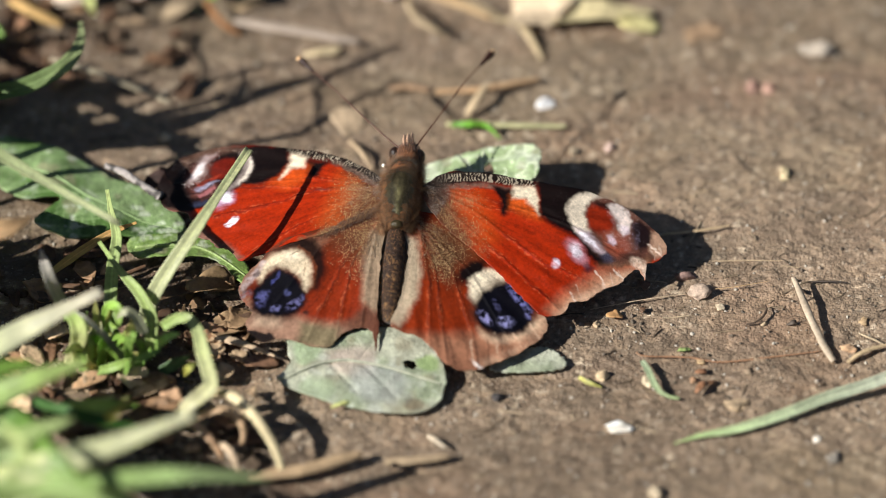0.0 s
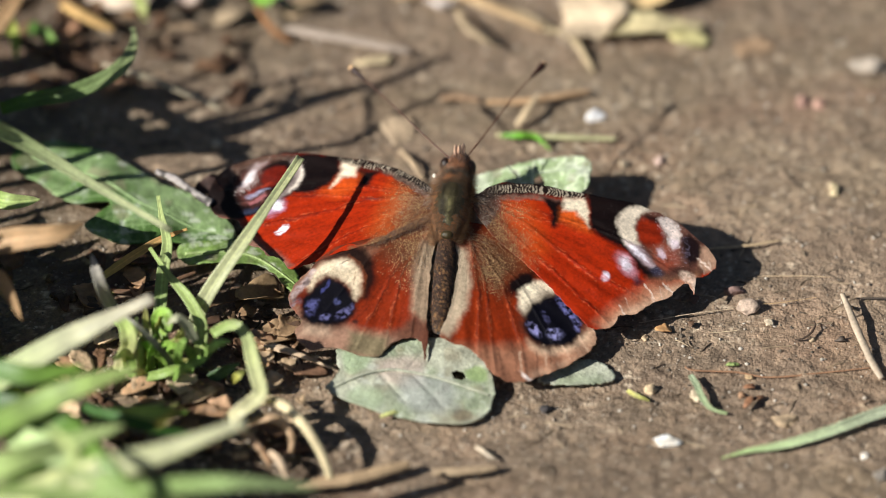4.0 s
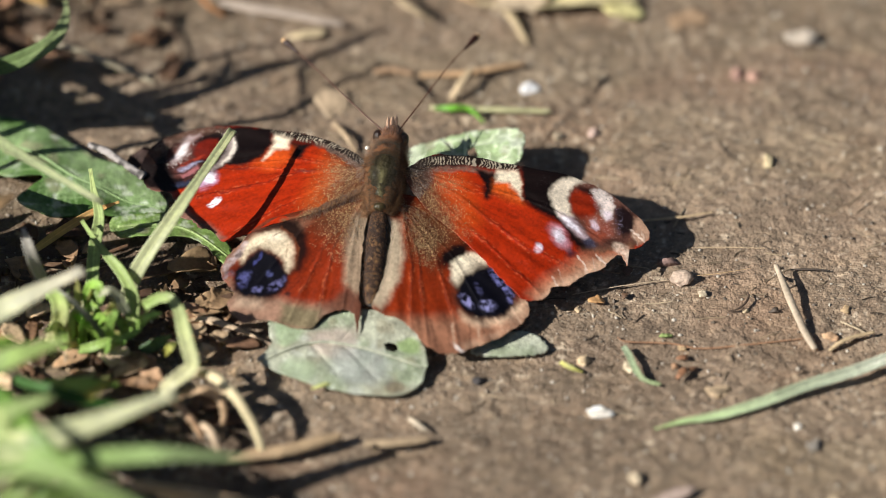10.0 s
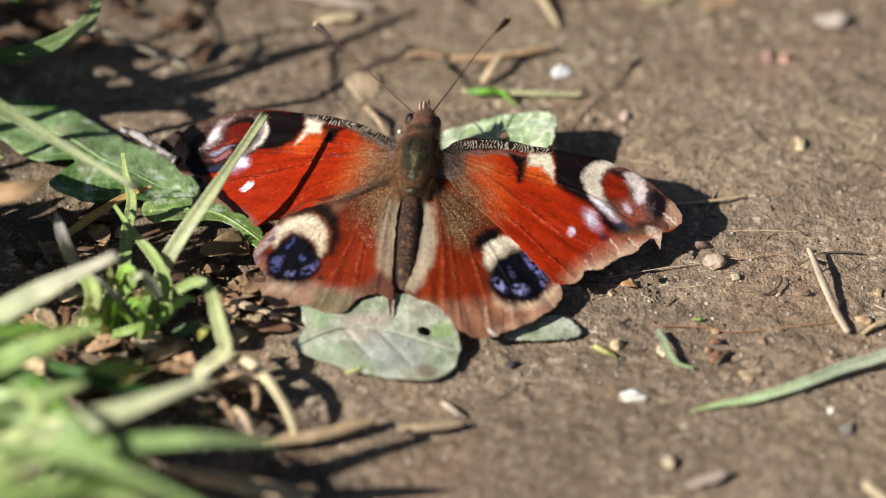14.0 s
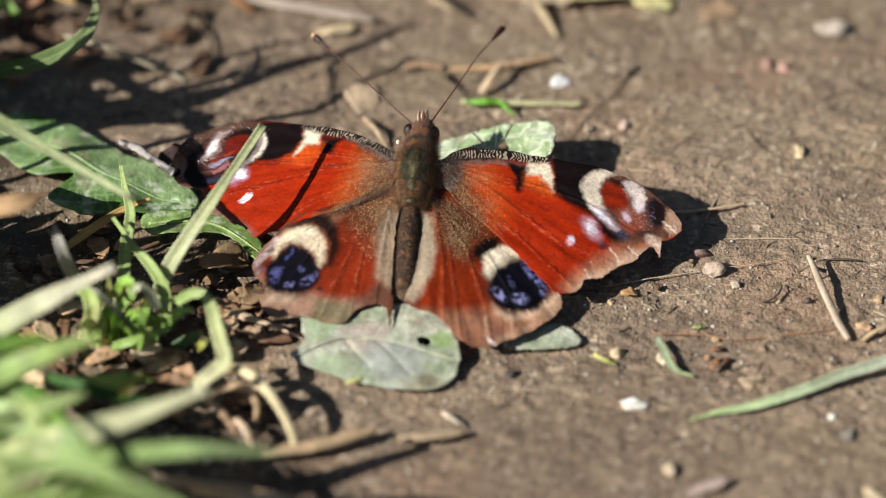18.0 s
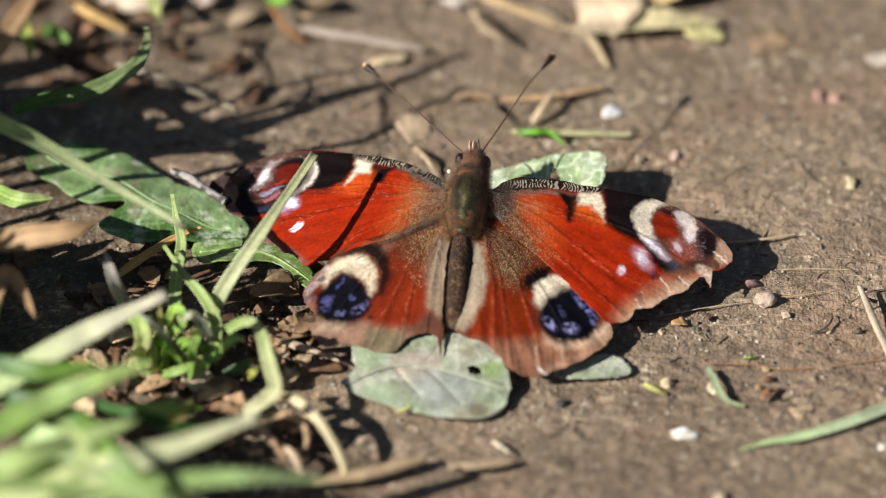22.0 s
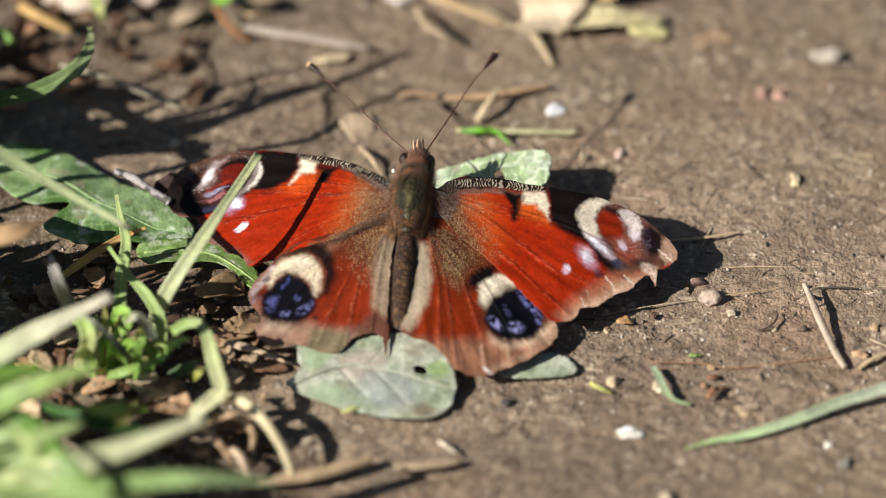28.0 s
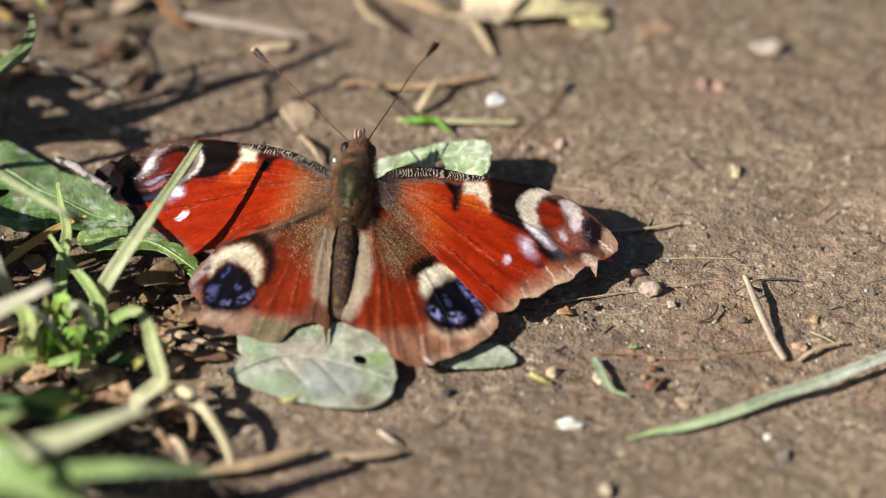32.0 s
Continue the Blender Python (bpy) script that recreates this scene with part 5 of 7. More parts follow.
SAGE, PALE = lin(158, 170, 138), lin(194, 196, 176)
fallen_leaf("fallen_leaf", [(-14.85, -11.28), (-12.24, -13.06), (-9, -14.3), (-5.76, -15.3), (-2.53, -15.76), (0.38, -15.83), (2.63, -15.06), (3.93, -13.74), (4.44, -11.8), (4.32, -9.86), (3.6, -7.92), (1.98, -5.73), (-0.3, -4.64), (-3.22, -4.02), (-6.47, -4.65), (-9.06, -6.53), (-10.88, -6.22), (-12.64, -5.59), (-13.8, -5.91), (-13.85, -7.31), (-13.45, -8.87), (-14.6, -10.43)], 1.35, lin(150, 160, 132), lin(178, 180, 160), "grey-green oval leaf with a small hole, under the wings", [[(-14.72, -11.28), (-9.04, -8.71), (-3.85, -9.09), (3.93, -11.8)], [(-9.04, -8.71), (-5.77, -12.98)], [(-5.15, -9.02), (-1.24, -13.75)], [(-5.8, -8.86), (-3.22, -4.8)]], [[(-0.61, -8.86), (0.04, -8.54), (0.82, -8.78), (1.14, -9.48), (0.56, -9.94), (-0.28, -9.63)]], 21, (0, 0.17), vein=0.35, curl=0.12, step=0.2, patches=[((-6.45, -8.71), 4.2, lin(196, 178, 166)), ((0.7, -14.6), 1.2, lin(120, 104, 84)), ((2.31, -9.09), 1.6, lin(150, 176, 112)), ((-3.19, -11.81), 5, lin(166, 170, 164)), ((-11.65, -7.16), 2.5, lin(170, 190, 150)), ((-9.66, -12.6), 3, lin(168, 184, 150))])
fallen_leaf("fallen_leaf", [(9.53, -8.76), (10.31, -7.31), (14.24, -5.31), (17.16, -5.95), (18.31, -8.22), (16.16, -9.13), (12.25, -9.31)], 0.4, SAGE, PALE, "grey-green leaf end beneath the hindwing", [], [], 22)
fallen_leaf("fallen_leaf", [(0.81, 19.9), (2.47, 21.93), (5.12, 22.5), (8.44, 23.32), (12.09, 23.57), (14.74, 23.19), (15.52, 21.58), (14.7, 18.02), (12.06, 18.15), (8.43, 17.91), (4.46, 18.45)], 4.2, lin(160, 180, 134), lin(206, 214, 186), "pale green veined leaf standing up behind the head", [[(8.42, 17.4), (8.84, 23.26)], [(9.5, 21.65), (15.07, 22.81)]], [[(8.83, 20.77), (9.63, 21.34), (10.15, 20.01), (9.75, 18.33), (9.22, 18.89)]], 23, (0.15, 0.1), net_strength=1.0, step=0.2)
fallen_leaf("plantain_leaf", [(-52.39, 25.65), (-49.12, 27.05), (-46.46, 27.19), (-43.1, 26.4), (-39.71, 24.74), (-36.65, 22.71), (-33.93, 20.68), (-30.71, 19.23), (-26.65, 14.86), (-26.25, 11.86), (-30.53, 11.39), (-35.82, 11.58), (-40.43, 11.11), (-43.82, 13.92), (-40.62, 17.21), (-45.28, 17.68), (-49.4, 21.46), (-52.17, 23)], 2.0, lin(80, 112, 54), lin(136, 160, 110), "broad green leaf with mealy flecks and painted sheen", [[(-50.21, 25.26), (-41.39, 20.51), (-34.62, 15.8), (-26.6, 12.51)], [(-41.39, 20.51), (-34.82, 23.35)], [(-38, 18.15), (-39.8, 12.05)]], [], 24, (0.0, 0.02), curl=0.8)
fallen_leaf("plantain_leaf", [(-32.51, 11.11), (-26.58, 11.86), (-21.93, 10.18), (-18.57, 6.46), (-19.18, 3.68), (-22.53, 7.39), (-27.81, 7.85), (-31.77, 8.32)], 1.6, lin(110, 136, 70), lin(150, 170, 110), "narrow green leaf base with pale ribs", [[(-31.81, 9.71), (-24.55, 9.43), (-18.88, 5.07)]], [], 25, curl=0.5)


# ---- grass and straw ----
GREEN, LIGHT, DEEP, YELLOW, TAN = lin(138, 178, 80), lin(192, 210, 142), lin(62, 104, 44), lin(176, 176, 84), lin(196, 168, 124)
tuft = empty("grass_tuft", "green grass tuft with bent and broken blades", "grass")
for k, (pts, w, b, t) in enumerate([
    ([(-30.84, -2.75, 0), (-29.07, -2.01, 6.2), (-24.18, 2.87, 11.9), (-18.4, 13.81, 13.6)], 1.75, lin(206, 216, 168), lin(206, 218, 164)),
    ([(-34.17, -7.45, 1), (-34.32, -5.28, 2.5), (-34.33, -1.27, 4), (-34.14, 2.75, 5.5), (-33.73, 5.87, 7), (-34.46, 9.25, 7.8), (-34.98, 12.38, 8.4)], 1.55, lin(140, 172, 103), LIGHT),
    ([(-29.63, -7.44, 1), (-29.54, -6.86, 3), (-29.54, -5.01, 5), (-30.92, -2.66, 6.5), (-33.24, 0.1, 7.5), (-35.68, 4.21, 8)], 1.5, lin(169, 191, 118), lin(169, 194, 121)),
    ([(-34.63, -6.96, 4.2), (-34.76, -5.43, 5.6), (-34.21, -5.27, 7), (-33.33, -6.15, 7.7), (-33.07, -7, 7), (-33.51, -7.94, 6.3), (-34.21, -6.71, 5.6)], 1.1, lin(154, 199, 89), lin(169, 206, 105)),
    ([(-38.87, -8.82, 1), (-38.2, -8.2, 2.5), (-37.64, -8.8, 5.6), (-37.95, -7.91, 7), (-38.86, -6.98, 7.7), (-39.54, -6.83, 7)], 2, lin(235, 235, 180), lin(155, 199, 89)),
    ([(-39.18, -4.71, 5.6), (-40.2, -4.76, 8.4), (-41.02, -4.82, 11.2), (-41.67, -3.47, 12.6), (-42.07, -2.35, 13.3)], 1.5, lin(140, 146, 126), lin(204, 203, 189)),
    ([(-32.35, -9.34, 2), (-34.06, -9.71, 5.6), (-35.43, -9.7, 7.7), (-36.82, -9.27, 9.1), (-38.01, -8.18, 9.1)], 0.75, lin(113, 125, 103), lin(163, 168, 147)),
    ([(-26.31, -18.38, 2.5), (-24.85, -18.92, 4.9), (-23.24, -17.9, 5.6), (-22.35, -17.15, 6.3), (-22.83, -14.86, 6.72), (-23.51, -12.25, 7.28), (-23.94, -10.28, 7.84), (-25, -8.46, 8.12), (-26.43, -8.09, 7.84), (-28.11, -8.63, 7)], 1.7, lin(235, 235, 191), lin(161, 191, 108)),
    ([(-29.77, -8.67, 2.25), (-28.35, -10.39, 6.3), (-27.16, -10.34, 7.35), (-26.01, -10.07, 7.35)], 1.1, lin(146, 187, 98), lin(169, 206, 113)),
    ([(-31.71, -9.3, 1.5), (-31.99, -10.27, 5.25), (-31.42, -10.26, 7.35), (-30.79, -9.89, 7.35)], 1, lin(127, 165, 81), lin(154, 194, 98)),
    ([(-30.92, -9.75, 1.5), (-30.34, -9.68, 4.2), (-31.25, -10.12, 6.3), (-32.01, -10.85, 6.3)], 1.1, lin(120, 158, 81), lin(146, 187, 89)),
    ([(-32.65, -10.66, 1.5), (-31.46, -11.5, 4.2), (-29.63, -11.44, 5.25), (-28.36, -10.53, 5.25)], 1, lin(127, 165, 81), lin(146, 184, 94)),
    ([(-30, -9.03, 6.3), (-31.05, -8.57, 8.4), (-32.18, -8.52, 9.45), (-33.25, -8.57, 8.4)], 1.2, lin(152, 162, 133), lin(197, 203, 168)),
    ([(-28.46, -10.11, 1.12), (-26.82, -10.03, 2.25), (-25.02, -10.58, 4.2)], 1.4, lin(72, 103, 63), lin(99, 133, 82)),
    ([(-25.82, -11.57, 2.25), (-24.99, -12.39, 4.2), (-24.23, -11.49, 4.2)], 0.9, YELLOW, lin(169, 184, 105)),
    ([(-34.98, -17.7, 1.5), (-33.75, -16.99, 2.25), (-32.65, -16.64, 3), (-31.77, -15.74, 3)], 0.9, lin(174, 162, 94), lin(169, 177, 108)),
    ([(-36.26, -9.75, 0.75), (-33.93, -10.49, 2.25), (-31.98, -10.14, 3), (-30.9, -9.41, 3)], 1.1, lin(138, 172, 86), lin(154, 184, 98)),
    ([(-41.36, 5.21, 2), (-37.83, 6.24, 4.5), (-34.36, 7.71, 6), (-31.49, 8.88, 6.5)], 1.0, lin(174, 164, 103), lin(235, 190, 121)),
]):
    blade("blade", pts, w, tuft, "", b, t, seed=k, blunt=(0.6 if k == 0 else 0.7 if k in (4, 7) else 0.3), stripe=0.06)

near_tuft = empty("grass_tuft", "soft pale green grass blades close to the camera", "grass")
for k, (pts, w, b, t) in enumerate([
    ([(-55.7, -22.09, 9.69), (-48.68, -18.78, 12.68), (-42.29, -16.3, 15.18), (-34.68, -12.41, 16.67)], 3.2, lin(176, 200, 136), lin(232, 230, 204)),
    ([(-55.85, -31.1, 11.7), (-48.23, -28.27, 14.69), (-41.83, -27.21, 17.69), (-36.15, -25.55, 18.69)], 3.2, lin(120, 156, 72), lin(160, 184, 112)),
    ([(-55.23, -44.07, 13.5), (-42.76, -39.75, 15.5), (-33.98, -37.46, 17), (-23.69, -32.39, 17.5)], 3.4, lin(216, 234, 164), lin(232, 238, 196)),
    ([(-52.99, -59.21, 21.41), (-45.84, -51.61, 22.34), (-42.36, -43.94, 23.26), (-45.78, -36.89, 21.34)], 2.0, lin(150, 176, 104), LIGHT),
    ([(-36.41, -41.37, 15.52), (-30.73, -41.46, 16.52), (-23.84, -40.94, 16.52), (-15.1, -39.56, 14.52)], 2.0, lin(150, 186, 100), lin(176, 200, 146)),
    ([(-55.12, -50.06, 24.3), (-44.5, -51.18, 25.31), (-34.11, -54.52, 26.34), (-18.56, -62.93, 25.43)], 1.9, lin(140, 166, 96), lin(120, 150, 74)),
    ([(-56.01, -39.44, 14.41), (-49, -38.82, 17.39), (-42.86, -35.02, 16.5), (-37.22, -33.2, 17.49)], 3.0, lin(150, 176, 104), lin(166, 188, 126)),
    ([(-52.89, -58.59, 24.39), (-43.05, -57, 25.37), (-34.41, -57.84, 25.38), (-23.86, -62.84, 24.44)], 1.7, GREEN, LIGHT),
    ([(-52.27, -24.92, 12.58), (-44.41, -29.86, 13.59), (-40.28, -37.45, 16.5), (-35.77, -41.72, 15.52)], 3.2, DEEP, GREEN),
    ([(-47.66, -66.2, 24.46), (-39.25, -61.14, 24.41), (-31.92, -59.88, 24.41), (-23.99, -57.68, 23.4)], 1.8, lin(160, 184, 116), GREEN),
    ([(-42.44, -20.03, 6.79), (-36.46, -24.62, 8.8), (-29.76, -25.26, 7.8)], 1.5, DEEP, DEEP),
    ([(-35.08, -24.73, 7.8), (-32.91, -24.88, 9.8), (-31.07, -23.71, 10.79)], 1.2, YELLOW, YELLOW),
    ([(-53.5, -22.69, 15.78), (-48.28, -24.99, 16.79), (-41.97, -23.67, 16.79)], 2.4, DEEP, GREEN),
    ([(-51.28, -66.28, 25.45), (-44.12, -60.47, 26.39), (-36.83, -57.93, 26.37), (-28.28, -57, 25.37)], 1.6, lin(150, 174, 106), lin(124, 156, 76)),
    ([(-51.13, -19.74, 8), (-47.1, -23.83, 9), (-43.18, -26.75, 9), (-39.45, -28.96, 8)], 3.2, lin(140, 158, 88), lin(156, 172, 108)),
    ([(-50.59, -29.4, 12), (-45.35, -33.25, 13), (-39.57, -36.31, 13), (-33.87, -38.39, 12), (-29.75, -40.64, 11)], 3.4, lin(176, 204, 136), lin(186, 210, 146)),
    ([(-50.18, -37.71, 14), (-43.79, -39.7, 15), (-37.45, -41.86, 15), (-32.41, -43.92, 14)], 3.4, lin(150, 186, 110), lin(170, 200, 126)),
    ([(-48.73, -43.43, 13), (-42.57, -40.4, 13), (-37.06, -36.83, 12)], 3, lin(196, 214, 156), lin(206, 218, 170)),
]):
    blade("blade", pts, w, near_tuft, "", b, t, seed=20 + k, fold=0.1, face=(-0.5, -0.4, 0.75), blunt=0.4 if k < 3 else 0.12)

left_tuft = empty("grass_tuft", "tall grass blades arching in beside the leaf", "grass")
for k, (pts, w, b, t) in enumerate([
    ([(-72.01, 59.4, 0), (-66.18, 22.26, 24), (-60.57, 6.6, 30), (-50.61, 7.23, 22.2), (-42.88, 4.63, 18.4), (-33.01, 0.45, 14.6)], 2.1, lin(130, 176, 70), lin(200, 210, 166)),
    ([(-56.86, -3.98, 16), (-50.3, -4.61, 18), (-45.75, -4.7, 19), (-42.92, -2.88, 19)], 2.6, TAN, TAN),
    ([(-53.86, 25.85, 9), (-49.57, 26.61, 10), (-45.58, 26.69, 11), (-42.29, 27.62, 12), (-40, 28.82, 13), (-38.8, 30.81, 13.5), (-38.43, 33.41, 13.5), (-38.62, 35.24, 13.5)], 1.9, lin(76, 118, 42), lin(176, 192, 140)),
    ([(-55.4, -11.81, 12), (-52.97, -6.54, 14), (-49.77, -9.84, 10)], 2.0, TAN, TAN),
    ([(-57.42, 40.84, 3), (-54.83, 45.18, 5), (-51.65, 51.01, 6)], 2.2, TAN, TAN),
    ([(-54.2, 46.16, 5), (-53.18, 43.3, 4), (-52.92, 41.5, 2)], 1.4, YELLOW, GREEN),
    ([(-51.74, 48.42, 1), (-49.93, 46.19, 2), (-48.17, 44.43, 2)], 1.6, DEEP, GREEN),
    ([(-55.84, 11.31, 10), (-52.33, 7.42, 12), (-48.43, 7.88, 12)], 2.0, GREEN, LIGHT),
]):
    blade("blade", pts, w, left_tuft, "", b, t, seed=40 + k, blunt=0.35 if k == 0 else 0.3 if k == 2 else 0.12)

# Unseen grass off to the left, placed so its shadow falls over the mud.
shade_tuft = empty("grass_tuft", "unseen upright grass tuft added to shade the muddy path", "grass")
for k, (pts, w) in enumerate([
    ([(-65.35, 23.05, 0), (-64.35, 23.75, 12.63), (-63.85, 24.05, 22.97), (-63.85, 24.92, 26.91), (-63.85, 25.78, 32.34), (-63.85, 25.34, 36.82)], 0.85),
    ([(-65.35, 20.37, 0), (-64.35, 21.07, 12.93), (-63.85, 21.37, 23.51), (-63.85, 21.46, 27.45), (-63.85, 23.46, 31.88), (-63.85, 23.74, 34.6)], 0.8),
    ([(-65.35, 17.5, 0), (-64.35, 18.2, 14.04), (-63.85, 18.5, 25.53), (-63.85, 19.37, 29.46), (-63.85, 21.34, 35.36), (-63.85, 21.74, 40.32), (-63.85, 23.75, 44.8), (-63.85, 23.93, 46.1)], 1.3),
    ([(-65.35, 12.03, 0), (-64.35, 12.73, 17.88), (-63.85, 13.03, 32.5), (-63.85, 12.34, 37.67), (-63.85, 14.73, 40.37), (-63.85, 15.63, 41.95), (-63.85, 17.2, 44.82), (-63.85, 18.09, 45.61)], 0.95),
    ([(-73.52, 18.03, 0), (-72.52, 18.73, 24.2), (-72.02, 19.03, 44), (-68.36, 17.6, 42.5), (-66.18, 15.11, 41), (-64.52, 12.44, 39.5)], 0.9),
    ([(-65.35, 27.64, 0), (-64.35, 28.34, 11.23), (-63.85, 28.64, 20.42), (-63.85, 30.01, 24.35), (-63.85, 30.97, 27.31), (-63.85, 32.69, 28.67)], 0.75),
]):
    blade("blade", pts, w, shade_tuft, "", GREEN, LIGHT, seed=60 + k, face=(0.94, 0.33, 0), blunt=0.6)

loose = blade("cut_grass", [(68.34, -3.95, 1.5), (59.69, -8.61, 1.4), (53.61, -11.87, 1.3), (47.84, -14.31, 1.2), (42.6, -16.91, 1), (37.4, -18.88, 0.8), (33.66, -19.59, 0.6), (30.42, -20.64, 0.3)], 1.3, None, "", lin(208, 214, 196), lin(170, 202, 130), blunt=0.12, stripe=0.08, seed=83, material=LEAF)
tagged(loose, "cut green grass blade lying on the mud", "grass")


def straw(pts, r, colour, label, name="straw", flat=0.5, seed=0, sides=8, end=0.6):
    ob = tube(name, pts, [r * 0.8, r, r * (0.4 + 0.6 * min(1, end / 0.6)), r * end], STRAW, None, "", lambda s, w: np.asarray(colour) * (1 + 0.18 * math.cos(3 * w) + 0.3 * (vnoise(s * 12, seed, 1, seed) - 0.5)), 24, sides, flat, bumps=0.25, seed=seed)
    return tagged(ob, label + " on brown mud", "straw", "straws on the mud")


straw([(49.04, -7.7, 0.4), (47.21, -3.27, 1), (44.75, 4.78, 1.6)], 0.48, lin(188, 170, 148), "pale dry stalk propped on the mud", seed=1, flat=0.4)
straw([(26.36, -6.12, 0.3), (27.47, -6.64, 0.2), (32.35, -6.78, 0.15), (36.25, -7.48, 0.1), (42.77, -6.64, 0.2), (48.13, -5.83, 0.3)], 0.13, lin(156, 118, 90), "thin brown stem lying flat", seed=2)
straw([(50.68, -7.69, 0.2), (52.67, -6.26, 0.6), (55.97, -4.98, 0.6)], 0.3, lin(196, 172, 136), "short bent straw", seed=3)
straw([(21.16, 0.91, 0.2), (26.75, 2.28, 0.3), (32.34, 3.39, 0.3)], 0.08, lin(186, 166, 140), "fine straw in the wing's shadow", seed=4)
straw([(29.57, 13.15, 0.3), (34.21, 13.81, 0.3), (37.66, 14.55, 0.4)], 0.2, lin(190, 166, 132), "short yellow straw", seed=5)
straw([(3.12, 37.15, 0.3), (8.5, 37.42, 0.5), (15.57, 39.07, 0.6)], 0.45, lin(184, 150, 114), "orange-brown straw", seed=6)
straw([(6.87, 32.99, 0.4), (7.95, 34.57, 1.2), (9.3, 37.06, 1.6)], 0.5, lin(190, 168, 136), "stubby pale stalk", seed=7)
straw([(4.46, 31.54, 0.4), (11.15, 31.15, 0.6), (18.72, 31.06, 0.5)], 0.42, lin(188, 184, 140), "pale green-yellow straw", seed=8)
straw([(-20.96, 49.36, 0.3), (-13.81, 47.37, 0.6), (-5.95, 45.51, 0.5)], 0.65, lin(178, 162, 148), "grey dry stalk", seed=9)
straw([(-22.2, -4.49, 1), (-20.76, -5.02, 1.2), (-18.79, -5.62, 1.1), (-16.49, -6.65, 0.9), (-14.19, -7.79, 0.8)], 0.6, lin(206, 180, 150), "pale dry stalk end beside the oval leaf", seed=10, flat=0.6, end=0.15)
straw([(-23.25, -16.39, 3.5), (-21.49, -16.46, 4.4), (-19.53, -17.93, 4.9), (-17.24, -20.67, 4.6), (-15.17, -23.77, 3.2), (-13.95, -26.26, 0.8)], 0.62, lin(214, 198, 158), "yellow straw bent in a loop", seed=11, flat=0.8)
straw([(-18.02, -26.64, 1), (-11.61, -25.51, 1.2), (-5.21, -22.92, 1)], 0.9, lin(176, 150, 118), "blunt brown stalk", seed=12)
straw([(-2.63, -23.68, 0.4), (1.23, -23.52, 0.6), (4.77, -22.8, 0.4)], 0.6, lin(170, 148, 120), "broken straw", seed=13)
straw([(-0.29, 52.8, 0.6), (0.74, 48.35, 2), (2.78, 46.81, 1.6), (4.8, 46.29, 0.6)], 0.5, lin(176, 156, 126), "curved straw loop", seed=14)
straw([(-42.53, 38.92, 4), (-36.47, 37.34, 3), (-30.78, 35.94, 1)], 0.4, lin(190, 176, 150), "pale knotted stem", seed=15)
straw([(1.75, 53.57, 0.8), (7.18, 51.88, 1), (10.57, 49.82, 0.8)], 0.6, lin(180, 160, 130), "dry stalk", seed=16)

pebble("stone", (33.8, 3.5), (2.3, 2.2, 1.5), lin(186, 164, 146), "small rough pinkish stone", 1)
pebble("stone", (36.24, 1.47), (1.2, 1.1, 0.8), lin(190, 174, 150), "tiny pale stone", 2)
pebble("stone", (16.22, 35.72), (2.3, 1.5, 0.8), lin(252, 250, 250), "bright white stone chip", 3)
pebble("stone", (24.03, -17.87), (3.2, 1.7, 1.3), lin(246, 238, 224), "smooth white pebble", 4)
pebble("stone", (22.53, -9.49), (1.5, 1.7, 1.2), lin(190, 168, 136), "tan pebble", 5)
pebble("stone", (44.41, 23.35), (1.2, 2.0, 1.2), lin(206, 188, 150), "small cream pebble", 6)
pebble("stone", (27.52, -10.3), (1.3, 1.6, 1.1), lin(200, 184, 156), "cream pebble", 7)
pebble("stone", (37.83, -14.19), (3.0, 2.0, 0.9), lin(172, 150, 122), "flat tan pebble", 8)
pebble("stone", (49.07, 44.37), (4.2, 3.0, 1.4), lin(190, 176, 160), "pale grey stone", 9)


# ---- litter ----
def flake(at, size, colour, label, seed, lift=0.5, curl=0.6, turn=None):
    """A scrap of dry leaf, curled, lying on the ground."""
    rng = np.random.RandomState(seed)
    turn = rng.uniform(0, math.pi) if turn is None else turn
    n = 9
    pts = []
    for k in range(n):
        a = 2 * math.pi * k / n
        r = rng.uniform(0.7, 1.1)
        u, v = size[0] / 2 * math.cos(a) * r, size[1] / 2 * math.sin(a) * r
        pts.append((at[0] + u * math.cos(turn) - v * math.sin(turn), at[1] + u * math.sin(turn) + v * math.cos(turn)))
    out = edge(pts, 44, 0.12 * min(size), seed)
    tx, ty = rng.uniform(-0.25, 0.25, 2)

    def height(x, y):
        u = ((x - at[0]) * -math.sin(turn) + (y - at[1]) * math.cos(turn)) / (size[1] / 2)
        z = lift + curl * u * u + tx * (x - at[0]) + ty * (y - at[1]) + 0.5 * fbm(x, y, 3, seed, 2)
        return np.maximum(z, ground_z(x, y) + 0.08)

    def tone(x, y):
        c = np.ones((len(x), 1)) * np.asarray(colour)
        u = ((x - at[0]) * math.cos(turn) + (y - at[1]) * math.sin(turn))
        return c * (1 + 0.7 * fbm(x, y, 2.5, seed + 3, 3) + 0.12 * np.sin(u * 5))[:, None]

    ob = sheet("leaf_scrap", out, 0.45, height, tone, 0.15, STRAW)
    return tagged(ob, label, "leaf scrap", "scraps of dry leaf")


